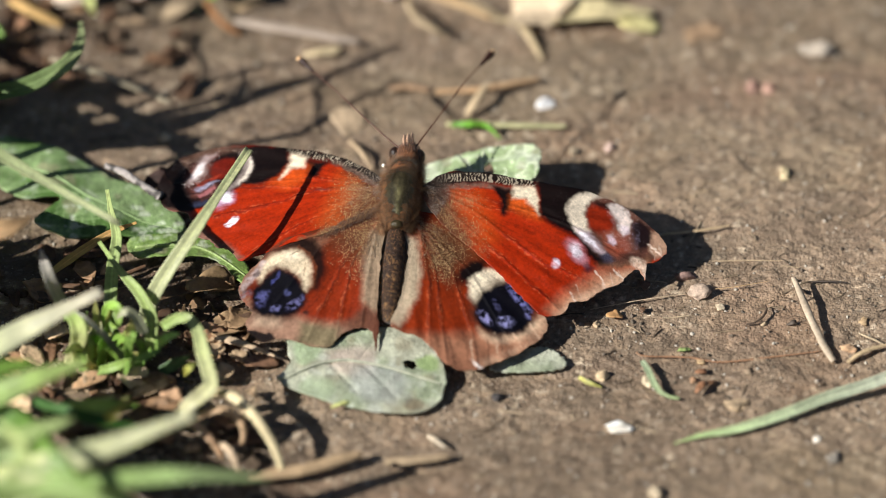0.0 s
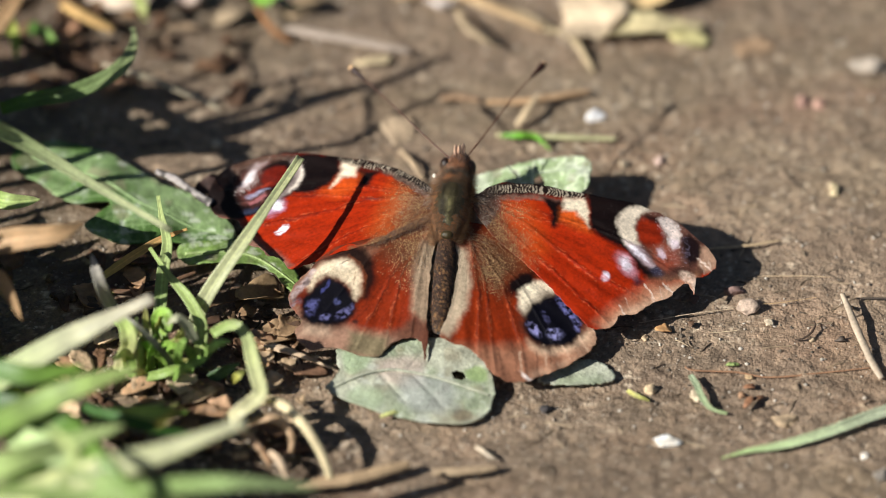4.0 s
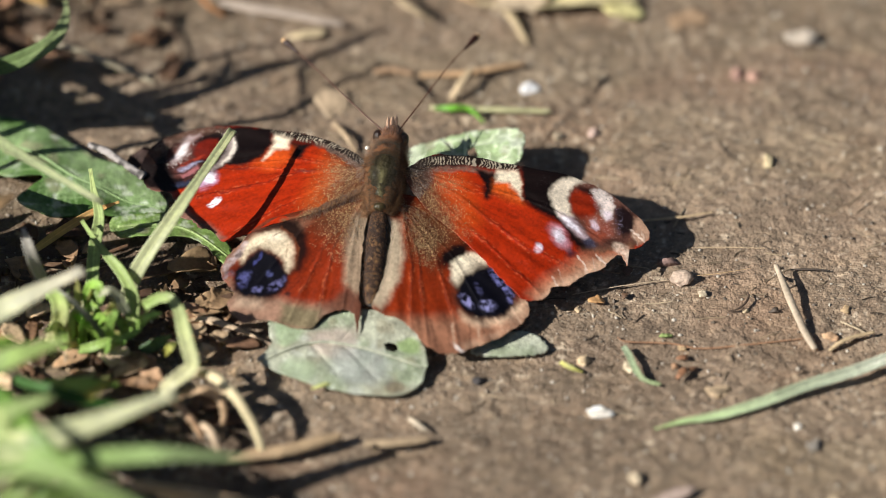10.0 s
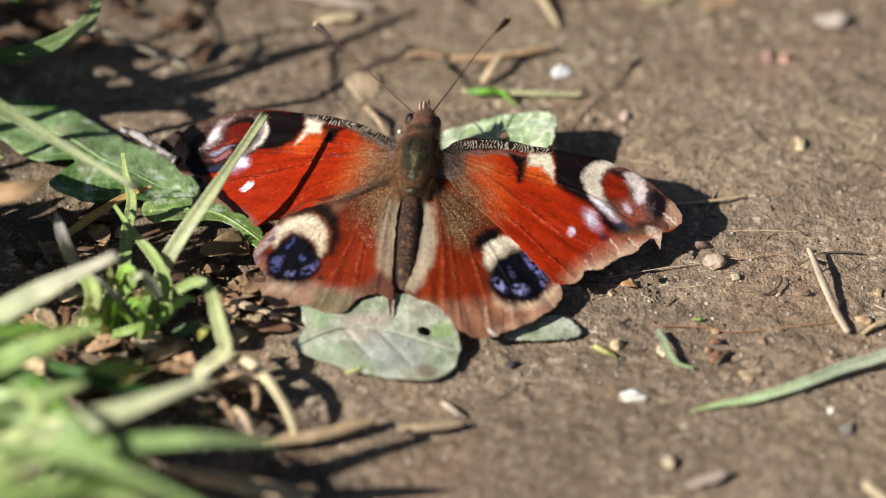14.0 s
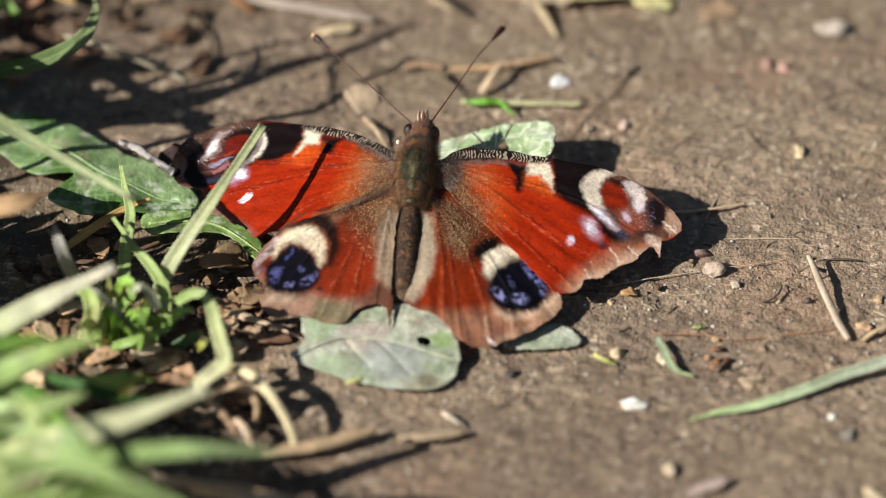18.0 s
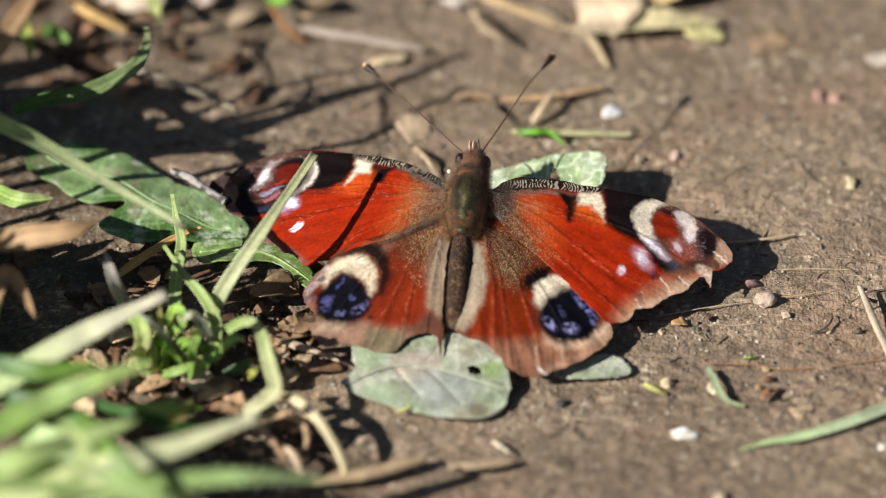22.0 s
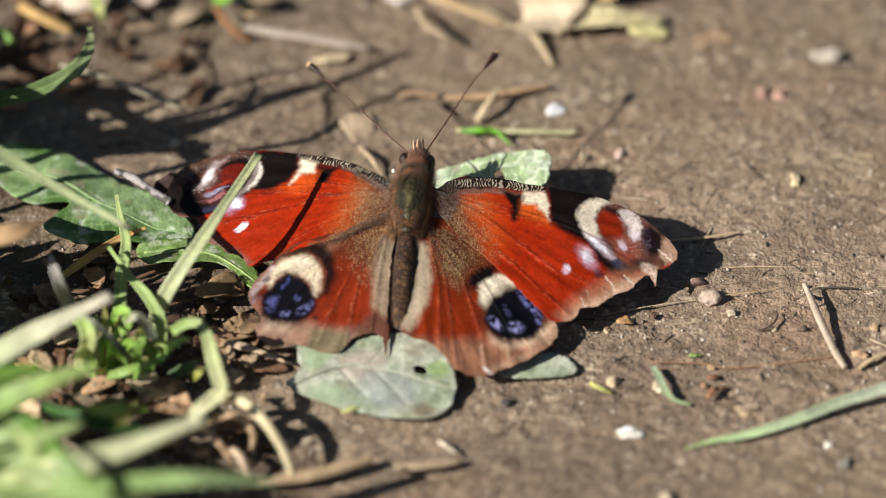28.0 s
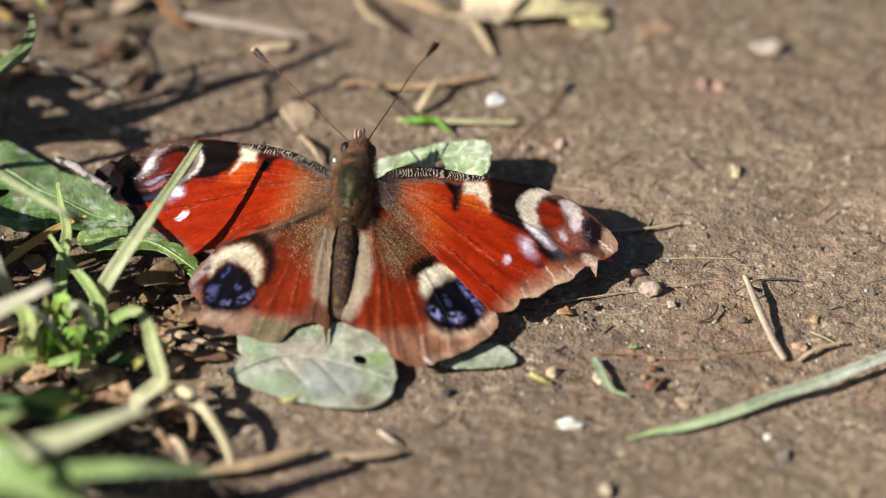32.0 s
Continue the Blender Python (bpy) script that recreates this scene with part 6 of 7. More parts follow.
def litter():
    rng = np.random.RandomState(12)
    tones = ((lin(150, 118, 88), "tan scrap of dry leaf among grass"), (lin(112, 84, 62), "brown scrap of dry leaf among grass"), (lin(186, 160, 128), "pale scrap of dry leaf among grass"), (lin(84, 62, 46), "dark rotted scrap of dry leaf"))
    seed = 900
    # under the grass tufts, then along the back edge of the path
    for count, (ax, ay), (bx, by) in ((64, (-45.83, -21.7), (-16.49, -0.92)), (40, (-56.05, 37.27), (-26.22, 57.41)), (10, (-53.17, 0), (-34.49, 11.11))):
        for _ in range(count):
            at = (rng.uniform(ax, bx), rng.uniform(ay, by))
            colour, label = tones[(rng.randint(4), (0, 1, 3, 3)[rng.randint(4)], rng.randint(4))[(34, 40, 10).index(count) if count in (40, 10) else 0]]
            long = rng.uniform(2.0, 5.0)
            flake(at, (long, long * rng.uniform(0.35, 0.7)), colour, label, seed, rng.uniform(0.2, 0.9), rng.uniform(0.2, 1.2))
            seed += 1


litter()
flake((-31.6, -11.12), (5.0, 3.6), lin(214, 190, 160), "pale curled scrap of dry leaf", 801, 1.0, 0.8, 2.4)
crumble = np.random.RandomState(64)
for k in range(14):
    at = (crumble.uniform(-26.47, -19.33), crumble.uniform(-3.67, 5.07))
    tint = (lin(100, 80, 58), lin(122, 96, 70), lin(72, 56, 42), lin(88, 70, 52), lin(134, 108, 80))[crumble.randint(5)]
    size = crumble.uniform(1.2, 3.4)
    flake(at, (size, size * crumble.uniform(0.3, 0.7)), tint, "crumpled brown scrap beside the hindwing", 830 + k, crumble.uniform(0.3, 1.4), crumble.uniform(0.2, 1.0))
for k in range(46):
    (ax, ay), (bx, by) = (((-25.83, 7.39), (-17.74, -4.58)), ((-48.87, 7.39), (-25.67, 0)), ((-45.7, -7.31), (-18.79, -19.92)), ((-52.98, 44.57), (-32.3, 55.42)))[k % 4]
    at, size = (crumble.uniform(min(ax, bx), max(ax, bx)), crumble.uniform(min(ay, by), max(ay, by))), crumble.uniform(0.8, 2.6)
    pebble("soil_crumb", at, (size, size * crumble.uniform(0.7, 1.1), size * 0.7), lin(92, 74, 58) * crumble.uniform(0.5, 1.3), "dark crumb of earth", 500 + k)
flake((-21.04, -2.29), (6.0, 4.0), lin(164, 136, 104), "crumpled tan scrap beside the hindwing", 803, 0.7, 0.7, 0.5)
flake((-29.18, 18.43), (4.5, 2.6), lin(60, 44, 40), "dark curled scrap under the wing tip", 820, 3.6, 0.9, 0.4)
flake((-35.48, -4.76), (3.2, 2.8), lin(232, 222, 176), "pale yellow scrap of dry leaf in the tuft", 821, 2.2, 0.5, 0.2)
flake((-36.15, -11.12), (4.5, 2.2), lin(170, 138, 106), "tan scrap of dry leaf below the tuft", 822, 0.8, 0.6, 0.3)
flake((-28.34, -11.66), (4.6, 1.6), lin(150, 118, 92), "tan scrap of dry leaf below the tuft", 823, 0.8, 0.6, -0.2)
flake((-26.99, -14.01), (3.6, 1.6), lin(186, 150, 118), "tan scrap of dry leaf at a bent blade", 824, 1.2, 0.5, -0.3)
flake((-40.61, -3.67), (3.6, 3.2), lin(206, 176, 140), "rounded tan scrap of dry leaf", 804, 1.2, 0.5, 0.2)
flake((-10.26, 44.08), (5.4, 2.0), lin(190, 172, 138), "pale flat scrap of straw", 805, 0.4, 0.2, 0.0)
flake((-6.93, 32.44), (5.0, 5.0), lin(158, 138, 114), "tan clod of dry mud", 806, 0.1, -0.2, 0.2)
flake((16, 50.47), (9.0, 9.0), lin(208, 186, 156), "cream curled dry leaf", 807, 2.5, -0.8, 0.4)
flake((21.42, 49.48), (15.0, 4.5), lin(222, 206, 160), "cream dry leaf with rolled edge", 808, 1.4, 1.2, 0.12)
flake((27.5, 47.71), (6.0, 3.0), lin(206, 196, 140), "cream dry leaf tip", 809, 0.8, 0.6, -0.1)
flake((22.88, 57.41), (12.0, 9.0), lin(190, 164, 120), "dry tan leaf at the path edge", 810, 1.5, 1.0, 0.8)
flake((34.94, 47.31), (6.0, 3.0), lin(164, 136, 108), "tan scrap trodden in mud", 811, 0.3, 0.2, 0.1)
flake((28.05, -35.36), (6.5, 2.6), lin(176, 158, 134), "pale scrap of straw", 812, 0.3, 0.2, -0.3)
flake((32.35, -30.99), (5.0, 2.4), lin(150, 132, 122), "grey scrap trodden in mud", 813, 0.3, 0.2, 0.2)
straw([(2.38, -19.4, 0.3), (3.29, -20.4, 0.5), (4.45, -21.27, 0.2)], 0.3, lin(212, 196, 172), "short pale curled straw", seed=47)
sprig = blade("cut_grass", [(19.69, -10.14, 0.3), (20.46, -10.95, 0.5), (21.36, -11.48, 0.5), (22.27, -11.72, 0.3)], 0.55, None, "", lin(196, 198, 120), lin(186, 192, 100), blunt=0.3, seed=96)
tagged(sprig, "yellow-green blade scrap on mud", "grass")
flake((24.09, -0.28), (2.2, 1.4), lin(206, 158, 108), "orange scrap of leaf", 816, 0.4, 0.3, 0.2)
flake((-7.21, -14.54), (3.6, 0.65), lin(196, 200, 128), "yellow blade end beside the leaf", 817, 0.6, 0.2, 0.5)
flake((33.66, -11.84), (2.0, 0.9), lin(160, 116, 86), "rusty scrap trodden in mud", 818, 0.3, 0.3, 0.9)
sprig = blade("cut_grass", [(26.98, -7.77, 0.6), (27.73, -9.76, 0.8), (28.36, -11.64, 0.7), (29.38, -13.15, 0.6), (31.2, -13.55, 0.3)], 0.75, None, "", lin(150, 168, 136), lin(160, 184, 130), blunt=0.5, seed=95, material=LEAF)
tagged(sprig, "grey-green shrivelled leaf scrap on mud", "grass")
for at, size, colour, label in (
    ((-2, 55.42), (4.5, 3.5, 2.0), lin(186, 176, 170), "grey stone"), ((28.24, -28.08), (1.6, 1.6, 1.0), lin(190, 172, 146), "cream pebble"), ((48.63, -22.77), (1.6, 1.8, 1.2), lin(140, 132, 122), "grey pebble"),
    ((46.79, -19.83), (1.0, 0.9, 0.6), lin(230, 220, 206), "white crumb"), ((40.86, 38.04), (1.6, 1.8, 1.0), lin(172, 136, 122), "pink pebble"), ((42.88, 38.04), (1.6, 1.8, 1.0), lin(174, 138, 122), "pink pebble"),
    ((19.62, 27.36), (1.3, 1.2, 0.9), lin(190, 172, 146), "tan pebble"), ((23.7, 28.31), (1.4, 2.0, 0.9), lin(206, 178, 164), "pinkish pebble"), ((21.79, -1.28), (0.9, 0.9, 0.7), lin(196, 172, 140), "tan crumb"),
    ((-28.97, 29.37), (1.3, 1.3, 0.9), lin(206, 190, 164), "cream pebble"), ((32.41, 6.46), (2.2, 1.2, 1.0), lin(138, 112, 104), "pinkish brown clod"), ((50.76, -5.31), (1.8, 1.3, 0.9), lin(200, 164, 130), "tan pebble"),
    ((41.22, -1.1), (0.8, 0.8, 0.5), lin(186, 166, 136), "tan crumb"), ((33.76, -7.31), (1.0, 0.9, 0.6), lin(176, 150, 116), "tan crumb"), ((10.29, -12.74), (1.6, 1.3, 0.8), lin(70, 66, 66), "dark crumb"),
):
    pebble("stone", at, size, colour, label, int(abs(at[0] * 7 + at[1] * 3)))
straw([(-7.71, 55.08, 0.6), (-0.9, 54.72, 1.4), (5.21, 51.54, 1.6), (9.95, 49.21, 1)], 0.7, lin(196, 166, 126), "long tan stalk", seed=30)
straw([(9.96, 49.42, 0.8), (13.33, 47.72, 1.2), (16, 42.78, 0.4)], 0.55, lin(186, 166, 132), "forked tan stalk", seed=31)
straw([(-47.67, 50.25, 3), (-44.89, 48.08, 3), (-41.5, 46.88, 2)], 0.8, lin(206, 168, 110), "orange-tan stem", seed=32)
straw([(-25.81, -33.04, 2), (-19.13, -35.08, 2.5), (-12.38, -36.07, 1.5)], 1.0, lin(186, 166, 136), "pale stalk", seed=33)
straw([(-28.53, -32.83, 3), (-23.41, -33.92, 3.2), (-18.64, -34.44, 2.6), (-13.88, -34.49, 1.6)], 0.75, lin(178, 150, 118), "soft tan stalk lying beside the grass", seed=60)
straw([(50.25, -31.36, 0.4), (52.64, -34.18, 0.6), (55.42, -36.7, 0.5)], 0.7, lin(196, 176, 146), "pale straw end", seed=34)
straw([(-23.86, -18.74, 2.6), (-21.66, -18.55, 3.6), (-19.71, -19.54, 3.8), (-18.68, -20.72, 2.8), (-18.83, -21.2, 0.8)], 0.5, lin(186, 156, 124), "curled brown root", seed=35, flat=0.8)
straw([(-25.66, -18.75, 2.6), (-23.81, -20.65, 3), (-22.26, -22.11, 2.2), (-20.98, -23.24, 0.6)], 0.48, lin(190, 156, 124), "curled tan root", seed=36, flat=0.8)
straw([(-21.11, -22.17, 1.8), (-19.92, -23.87, 2), (-19.16, -25.01, 0.6)], 0.5, lin(200, 176, 148), "short pale root", seed=37, flat=0.8)
straw([(39.17, -1.51, 0.2), (40.14, -1.41, 0.4), (41.07, -0.58, 0.5), (41.56, 0.62, 0.5), (41.45, 1.55, 0.3)], 0.14, lin(74, 60, 50), "thin dark curved root", seed=38)
straw([(46.52, 5.43, 0.2), (48.82, 5.52, 0.2), (51.13, 5.53, 0)], 0.14, lin(84, 74, 66), "thin dark root", seed=39)
straw([(52.14, -3.04, 0.3), (53.72, -4.15, 0.5), (55.2, -5.05, 0.3)], 0.14, lin(196, 176, 146), "thread of straw", seed=40)
straw([(35.1, 8.97, 0), (39.38, 9.06, 0.1), (44, 9.06, 0)], 0.1, lin(192, 168, 138), "thread of straw", seed=41)
straw([(35.45, 4.23, 0.2), (37.95, 4.5, 0.3), (41.92, 5.52, 0.2)], 0.06, lin(180, 150, 112), "thread of straw", seed=42)
straw([(-6.9, 28.67, 0.4), (-5.53, 25.73, 1.4), (-4.2, 23.69, 0.6)], 0.35, lin(186, 162, 132), "short pale stalk", seed=43)
twig = tube("twig", [(-35.48, 19.26, 5.6), (-33.54, 18.32, 5.5), (-31.2, 16.76, 5), (-28.86, 14.91, 4.6)], [0.34, 0.5, 0.42, 0.6], STRAW, None, "", lambda t, w: lin(160, 152, 148) * (0.25 + 0.9 * float(smooth(0.3, 0.6, vnoise(t * 11, 3 + math.cos(w), 1, 8)))), 40, 10, 0.9, bumps=0.5, seed=44)
tagged(twig, "grey banded dry twig over the broad leaf", "twig")
straw([(-43.51, 5.14, 0.4), (-36.9, 4.28, 0.8), (-30.42, 7.52, 0.8)], 0.4, lin(110, 84, 64), "dark root", seed=45)
straw([(-2.26, 37.63, 0.3), (-0.25, 38.02, 0.3), (2.45, 37.44, 0.3)], 0.5, lin(164, 134, 106), "broken orange straw", seed=46)
sprig = blade("cut_grass", [(5.13, 30.94, 0.8), (7.14, 30.51, 1.4), (9.01, 30.53, 1.2), (10.81, 28.85, 0.6)], 0.75, None, "", lin(120, 186, 60), lin(130, 190, 70), blunt=0.4, seed=91)
tagged(sprig, "bright green bent grass scrap on straw", "grass")
shoot = blade("grass_shoot", [(-25.92, 59.4, 0), (-23.97, 52.6, 2), (-22.28, 51.36, 4), (-20.23, 50.89, 5)], 1.5, None, "", lin(120, 176, 60), lin(140, 190, 90), blunt=0.3, seed=92)
tagged(shoot, "bright green grass shoot at the path edge", "grass")
shoot = blade("grass_shoot", [(13.67, 58.33, 1), (15.68, 54.78, 2), (18.04, 52.3, 2), (20.74, 50.39, 1)], 3.0, None, "", lin(130, 176, 70), lin(150, 190, 90), blunt=0.3, seed=93)
tagged(shoot, "green grass shoot beside dry leaves", "grass")

flake((-40.74, 53.36), (8.6, 5.4), lin(206, 186, 166), "broad pale scrap of dry leaf at the path edge", 840, 1.4, 0.5, -0.2)
flake((-32.61, 54.28), (5, 3.4), lin(190, 172, 160), "pinkish pale scrap of dry leaf", 841, 1.2, 0.4, 0.1)
flake((-27.76, 50.88), (4.6, 2.6), lin(150, 132, 108), "dull tan scrap of dry leaf", 842, 0.8, 0.4, 0.3)
flake((-40.88, 38.42), (3.4, 3.6), lin(170, 132, 104), "tan curled scrap of dry leaf", 843, 1.2, 0.8, 0.5)
flake((-48.16, 35.6), (4, 1.8), lin(150, 116, 90), "tan scrap of dry leaf on dark earth", 844, 0.6, 0.4, 0.1)
flake((-32.8, 49.12), (4.4, 1.3), lin(176, 150, 122), "narrow tan scrap of dry leaf", 845, 0.6, 0.3, -0.1)
flake((-46.98, 48.12), (4, 2.2), lin(140, 106, 82), "brown scrap of dry leaf", 846, 0.8, 0.4, 0.3)
flake((-19.34, 53.48), (5, 4), lin(150, 128, 100), "clod of dry mud", 847, 0.4, -0.2, 0.1)
straw([(-25.35, 49.5, 0.4), (-26.42, 46.32, 0.6), (-26.44, 44.25, 0.7), (-25.58, 42.22, 0.5), (-24.99, 40.1, 0.3)], 0.28, lin(70, 54, 42), "dark forked root", seed=51)
straw([(-26.44, 44.26, 0.6), (-27.89, 43.16, 0.5), (-29.89, 42.17, 0.3)], 0.2, lin(74, 56, 44), "thin dark rootlet", seed=52)
straw([(-24.36, 51.28, 2), (-23.17, 49.16, 1.4), (-21.78, 47.64, 1), (-20.22, 46.92, 0.4)], 0.45, lin(150, 104, 66), "rusty bent stem", seed=53)
straw([(-38.88, 39.7, 1.6), (-36.38, 39.18, 1.2), (-33.8, 37.98, 0.9), (-31.42, 36.97, 0.6), (-28.36, 35.19, 0.3)], 0.3, lin(196, 184, 158), "pale knotted stem end", seed=54)
shoot = blade("grass_shoot", [(-39.31, 54.94, 3), (-38.68, 50.9, 4), (-38.12, 48.44, 4), (-37.73, 47.97, 2.5)], 1.5, None, "", lin(160, 190, 90), lin(216, 222, 160), blunt=0.5, seed=94)
tagged(shoot, "pale yellow-green grass shoot at the path edge", "grass")

flake((-22.71, 3.27), (6.4, 3.4), lin(126, 104, 76), "curled wet brown dead leaf beside the wing", 860, 1.6, 1.4, 0.25)
flake((-27.15, 2.39), (7.5, 2), lin(96, 76, 56), "long dark dead leaf under the grass", 861, 1.2, 0.9, 0.6)
flake((-19.33, -1.88), (4.6, 3.6), lin(138, 112, 84), "crumpled brown dead leaf by the wing margin", 862, 1.2, 1, 0.9)
flake((-22.69, -3.2), (4.4, 2.2), lin(160, 126, 98), "flat tan dead leaf scrap", 863, 0.9, 0.3, -0.3)
flake((-17.12, -8.01), (5, 2.2), lin(132, 100, 78), "rusty scrap of dead leaf in mud", 864, 0.5, 0.5, 0.1)
flake((-28.74, -10.94), (5.2, 1.8), lin(170, 134, 106), "tan scrap of dead leaf below the tuft", 865, 0.8, 0.4, -0.1)
flake((-36.61, 1.48), (7, 1.4), lin(150, 122, 100), "narrow wet dead leaf strip", 866, 1, 0.5, 0.35)
flake((31.85, -5.56), (2.0, 0.5), lin(140, 158, 96), "small green scrap trodden in mud", 870, 0.25, 0.2, 0.1)
flake((33.74, -9.25), (1.6, 1), lin(150, 108, 80), "small brown scrap trodden in mud", 880, 0.2, 0.25, 0)
flake((34.75, -11.04), (2.2, 0.7), lin(132, 98, 74), "small brown scrap trodden in mud", 881, 0.2, 0.25, 0.4)
flake((32.81, -10.35), (1, 0.8), lin(170, 134, 104), "small brown scrap trodden in mud", 882, 0.2, 0.25, 0.8)
flake((27.23, 0.85), (1.2, 0.7), lin(92, 70, 54), "small brown scrap trodden in mud", 883, 0.2, 0.25, 1.2)
flake((27.61, 4.81), (1.6, 1.2), lin(110, 84, 70), "small brown scrap trodden in mud", 884, 0.2, 0.25, 1.6)
flake((39.14, -9.16), (1.4, 0.9), lin(150, 130, 108), "small brown scrap trodden in mud", 885, 0.2, 0.25, 2)
flake((52.71, -1.17), (1.2, 1), lin(176, 150, 116), "small brown scrap trodden in mud", 886, 0.2, 0.25, 2.4)
flake((45.64, 3.75), (1.4, 0.6), lin(96, 80, 66), "small brown scrap trodden in mud", 887, 0.2, 0.25, 2.8)
flake((44.53, -1.32), (1.4, 0.6), lin(84, 74, 66), "small brown scrap trodden in mud", 888, 0.2, 0.25, 3.2)


def small_blades():
    """Short stubs and shoots at the foot of the tuft."""
    rng = np.random.RandomState(77)
    for k in range(26):
        x, y = rng.uniform(-38.04, -31.91), rng.uniform(-9.58, -5.95)
        h, lean, a = rng.uniform(3, 8), rng.uniform(1, 4), rng.uniform(0, 6.28)
        dx, dy = lean * math.cos(a), lean * math.sin(a)
        colour = (GREEN, lin(150, 182, 98), LIGHT, lin(186, 190, 116))[rng.randint(4)]
        blade("blade", [(x, y, 0), (x + dx * 0.3, y + dy * 0.3, h * 0.6), (x + dx, y + dy, h * rng.uniform(0.7, 1))], rng.uniform(0.8, 1.5), tuft, "", colour, colour, seed=100 + k, face=(rng.normal(), -1, 0.3), n=14)
    for k in range(7):
        x, y = rng.uniform(-56, -40), rng.uniform(-42, -20)
        a, h = rng.uniform(0.2, 1.4), rng.uniform(5, 11)
        blade("blade", [(x, y, 2), (x + 4 * math.cos(a), y + 4, h * 0.7), (x + 14 * math.cos(a), y + 8 * math.sin(a), h)], rng.uniform(1.6, 3.0), near_tuft, "", (GREEN, DEEP, LIGHT)[k % 3], (GREEN, LIGHT)[k % 2], seed=140 + k, n=16)
    # unseen blades out to the left, added to shade the ground
    for k in range(66):
        x, y, h = -67 + rng.uniform(-12, 6), rng.uniform(-24, 25), rng.uniform(15, 28)
        if k > 33:
            x, y, h = -62 + rng.uniform(-5, 2), rng.uniform(27, 34), rng.uniform(9, 15)
        if k < 12:
            x, y, h = -60 + rng.uniform(-3, 2), rng.uniform(-10, 3), rng.uniform(19, 27)
        if k <= 33 and 3 < y < 22.5:
            x, y = x - 10, y + 22
        lean = rng.normal(size=2) * (2, 1)
        blade("blade", [(x, y, 0), (x + lean[0] * 0.4, y + lean[1] * 0.4, h * 0.5), (x + lean[0], y + lean[1], h)], rng.uniform(2.5, 4.5), shade_tuft, "", GREEN, LIGHT, seed=180 + k, face=(0.94, 0.33, 0), n=14)


def shade_blades():
    """Unseen grass added off to the left; it shades the dark earth and the back of the broad leaf."""
    rng = np.random.RandomState(58)
    reach = ((29.0, -24), (29.7, -26), (30.2, -30), (31, -37), (31.8, -37.5), (32.6, -37.5), (33.4, -38), (34.2, -39), (35, -39.5), (35.8, -38), (36.6, -34), (37.4, -32), (38.2, -31), (39, -33))
    for k, (gy, gx) in enumerate(reach):
        x = -63.5 + rng.uniform(-1.5, 1.5)
        h = (gx + rng.uniform(-1, 1) - x) / 1.348
        y = gy - 0.471 * h
        lean = 0.471 * h - (0.5 if gy < 32 else 4.0)
        blade("blade", [(x - 1, y + lean, 0), (x, y + lean * 0.5, h * 0.5), (x, y + lean * 0.15, h * 0.85), (x, y, h)], rng.uniform(2.4, 3.4), shade_tuft, "", GREEN, LIGHT, seed=400 + k, face=(0.94, 0.33, 0), n=14, blunt=0.5)


def low_shade_blades():
    """Short unseen grass beside the broad leaf, added to shade the mud there."""
    rng = np.random.RandomState(55)
    for k in range(60):
        x, y, h = rng.uniform(-61, -55.5), rng.uniform(-12, 12), rng.uniform(7, 11)
        blade("blade", [(x, y, 0), (x + 0.6, y + 0.3, h * 0.5), (x + rng.normal() * 1.5, y + rng.normal() * 2, h)], rng.uniform(2.0, 3.2), left_tuft, "", GREEN, LIGHT, seed=300 + k, face=(0.94, 0.33, 0), n=12)


small_blades(), shade_blades(), low_shade_blades()


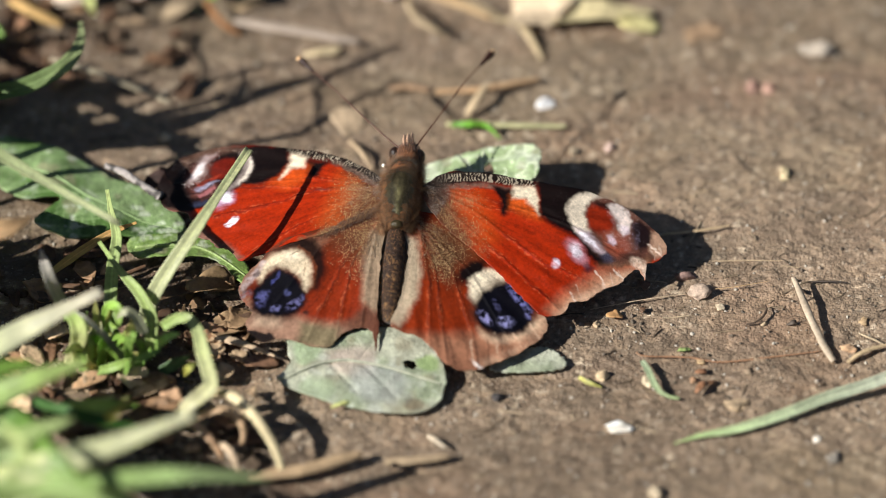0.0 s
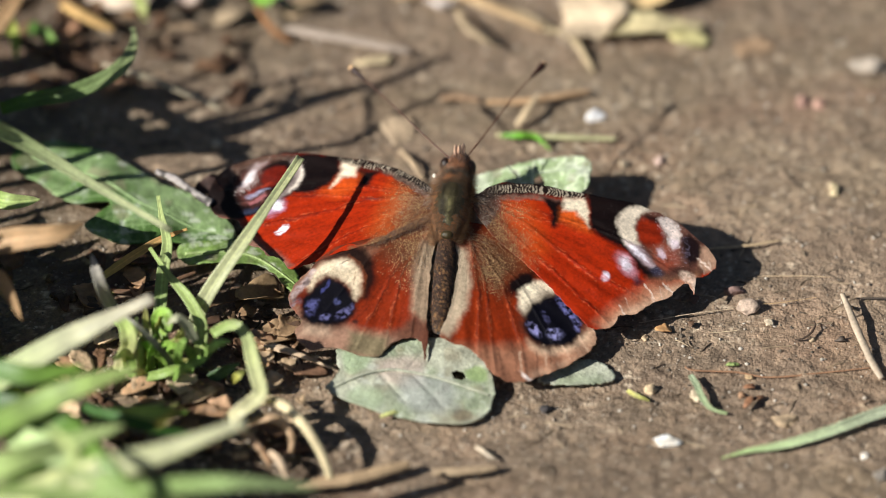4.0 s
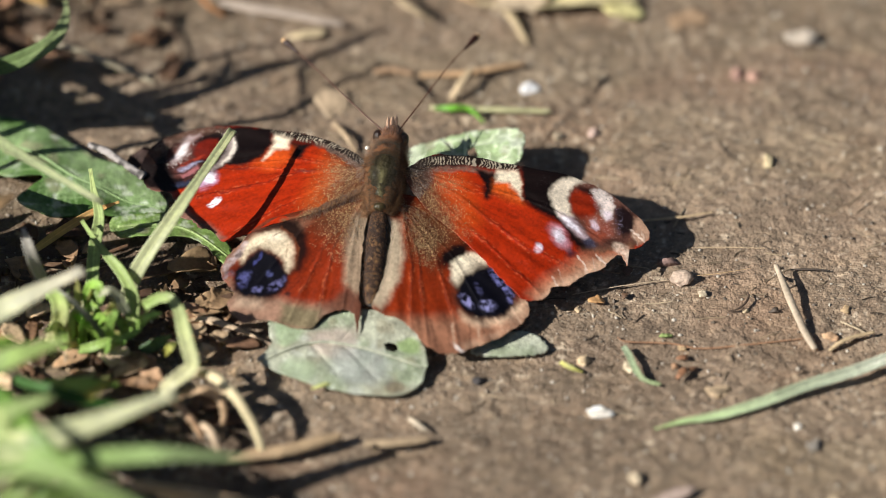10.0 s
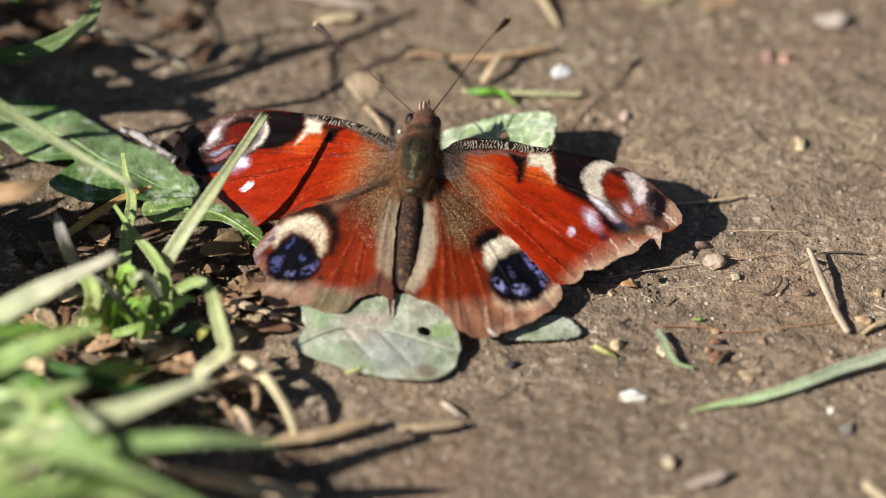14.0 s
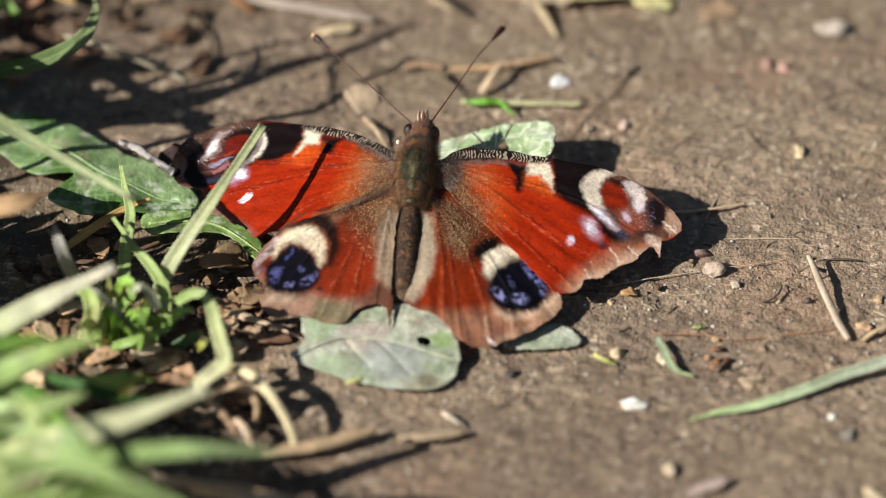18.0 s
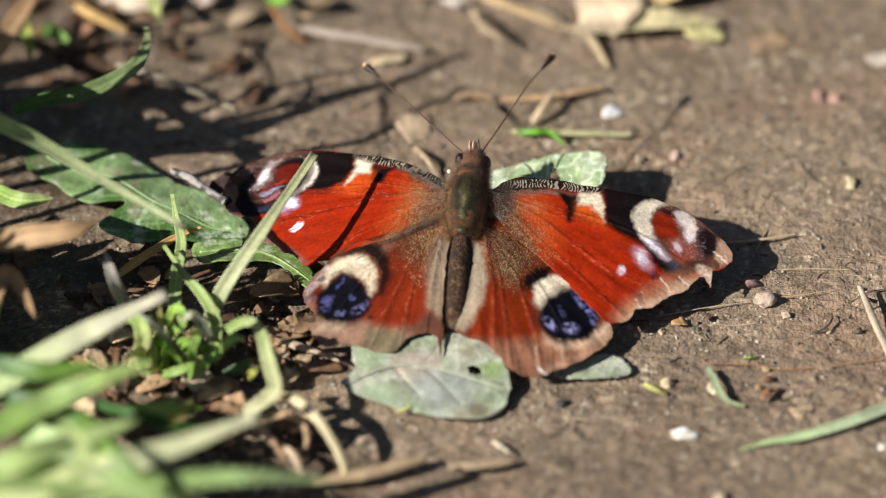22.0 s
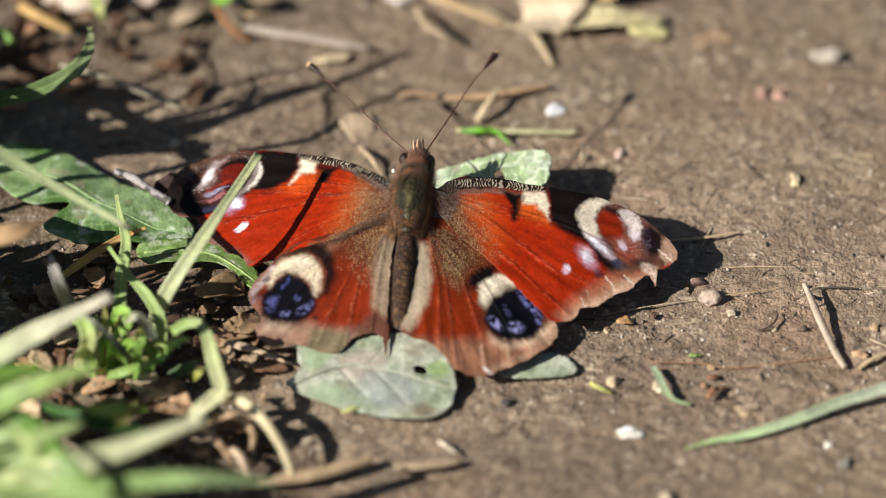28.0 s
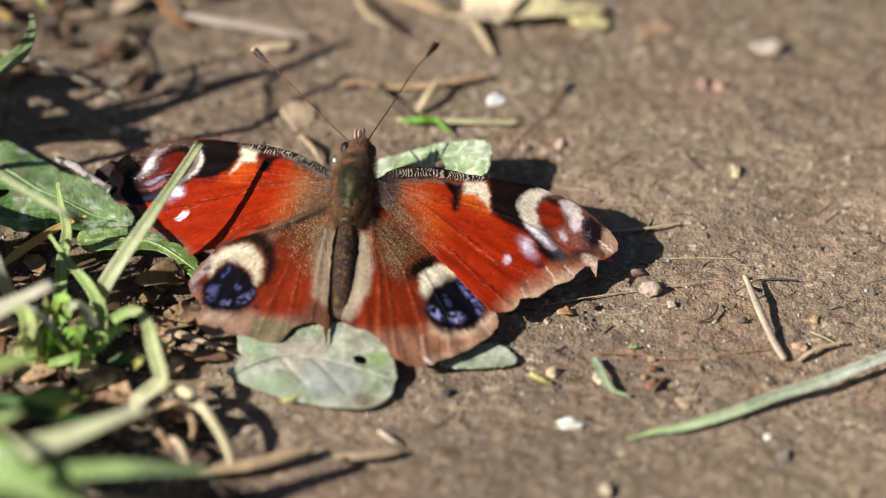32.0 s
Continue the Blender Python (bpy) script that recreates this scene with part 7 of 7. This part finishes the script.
def fibres(count):
    rng = np.random.RandomState(31)
    verts, faces = [], []
    for _ in range(count):
        x, y, a, length, w = rng.uniform(-60, 65), rng.uniform(-40, 80), rng.normal() * 0.5, 0.8 + 4 * rng.rand() ** 2, rng.uniform(0.05, 0.12)
        row, bend = [], rng.normal() * 0.5
        for s in np.linspace(-0.5, 0.5, 5):
            px_, py_ = x + length * s * math.cos(a) - bend * s * s * math.sin(a), y + length * s * math.sin(a) + bend * s * s * math.cos(a)
            row.append((px_, py_, float(ground_z(px_, py_)) + 0.1))
        k = len(verts)
        for p in row:
            verts += [(p[0] + w * math.sin(a), p[1] - w * math.cos(a), p[2] - 0.05), (p[0], p[1], p[2] + w), (p[0] - w * math.sin(a), p[1] + w * math.cos(a), p[2] - 0.05)]
        for q in range(4):
            b = k + 3 * q
            faces += [(b, b + 3, b + 4, b + 1), (b + 1, b + 4, b + 5, b + 2)]
    tagged(piece("plant_fibres", verts, faces, FIBRE), "dry plant fibres trodden into the mud", "fibres", "", "stuff")


fibres(800)


# ---- a fly that crosses between the sun and the mud ----
fly = empty("fly", "small dark fly in quick flight above", "fly")
tube("body", [(0, 3, 0), (0, 1.5, 0.2), (0, -1, 0.1), (0, -3.2, -0.2)], [0.35, 0.7, 0.8, 0.6, 0.2], CHITIN, fly, "dark bristly body", lin(40, 36, 34), 16, 12)
for side in (-1, 1):
    sheet("wing", [(side * (1.6 + 1.2 * math.cos(a)), -0.6 + 2.6 * math.sin(a) - 0.6 * math.cos(a)) for a in (2 * math.pi * side * q / 20 for q in range(20))], 0.6, lambda x, y: 0.8 + 0.05 * np.abs(x), lambda x, y: np.ones((len(x), 1)) * lin(120, 112, 100), 0.05, WING, fly, "smoky wing")


def swing(rod, rows):
    """Turn a feeler about its root, in degrees, in the plane across the line of sight."""
    root = Matrix.Translation(rod.location)
    walk(rod, [(t, root @ Matrix.Rotation(radians(a), 4, Vector((0, -1, 1)).normalized())) for t, a in rows])


def motions():
    """The butterfly basks with still wings and swings a feeler near the end; the fly crosses the light once."""
    swing(antenna_one, [(0.0, 0.0), (15.0, 0.0), (29.0, 0.0), (29.3, -0.2), (29.5, -5.7), (29.7, -11.6), (29.9, -13.0), (30.1, -12.4), (30.3, -11.7), (30.5, -8.3), (30.7, -6.0), (30.9, -5.0), (31.1, -3.8), (31.3, -2.8), (31.6, -2.6), (32.0, -2.1)])
    swing(antenna_two, [(0.0, 0.0), (10.0, 0.2), (14.5, 0.7), (17.0, 1.8), (20.0, 2.4), (23.0, 3.4), (28.0, 3.5), (32.0, 3.8)])
    walk(fly, [(0.0, pose(-0.13, 6.0, 0.9)), (18.4, pose(-0.24, 0.75, 0.3)), (18.7, pose(-0.24, 0.32, 0.24)), (19.0, pose(-0.241, -0.097, 0.2)), (19.3, pose(-0.25, -0.5, 0.22)), (19.6, pose(-0.28, -0.9, 0.3)), (32.0, pose(-0.4, -7.0, 1.2))])


motions()
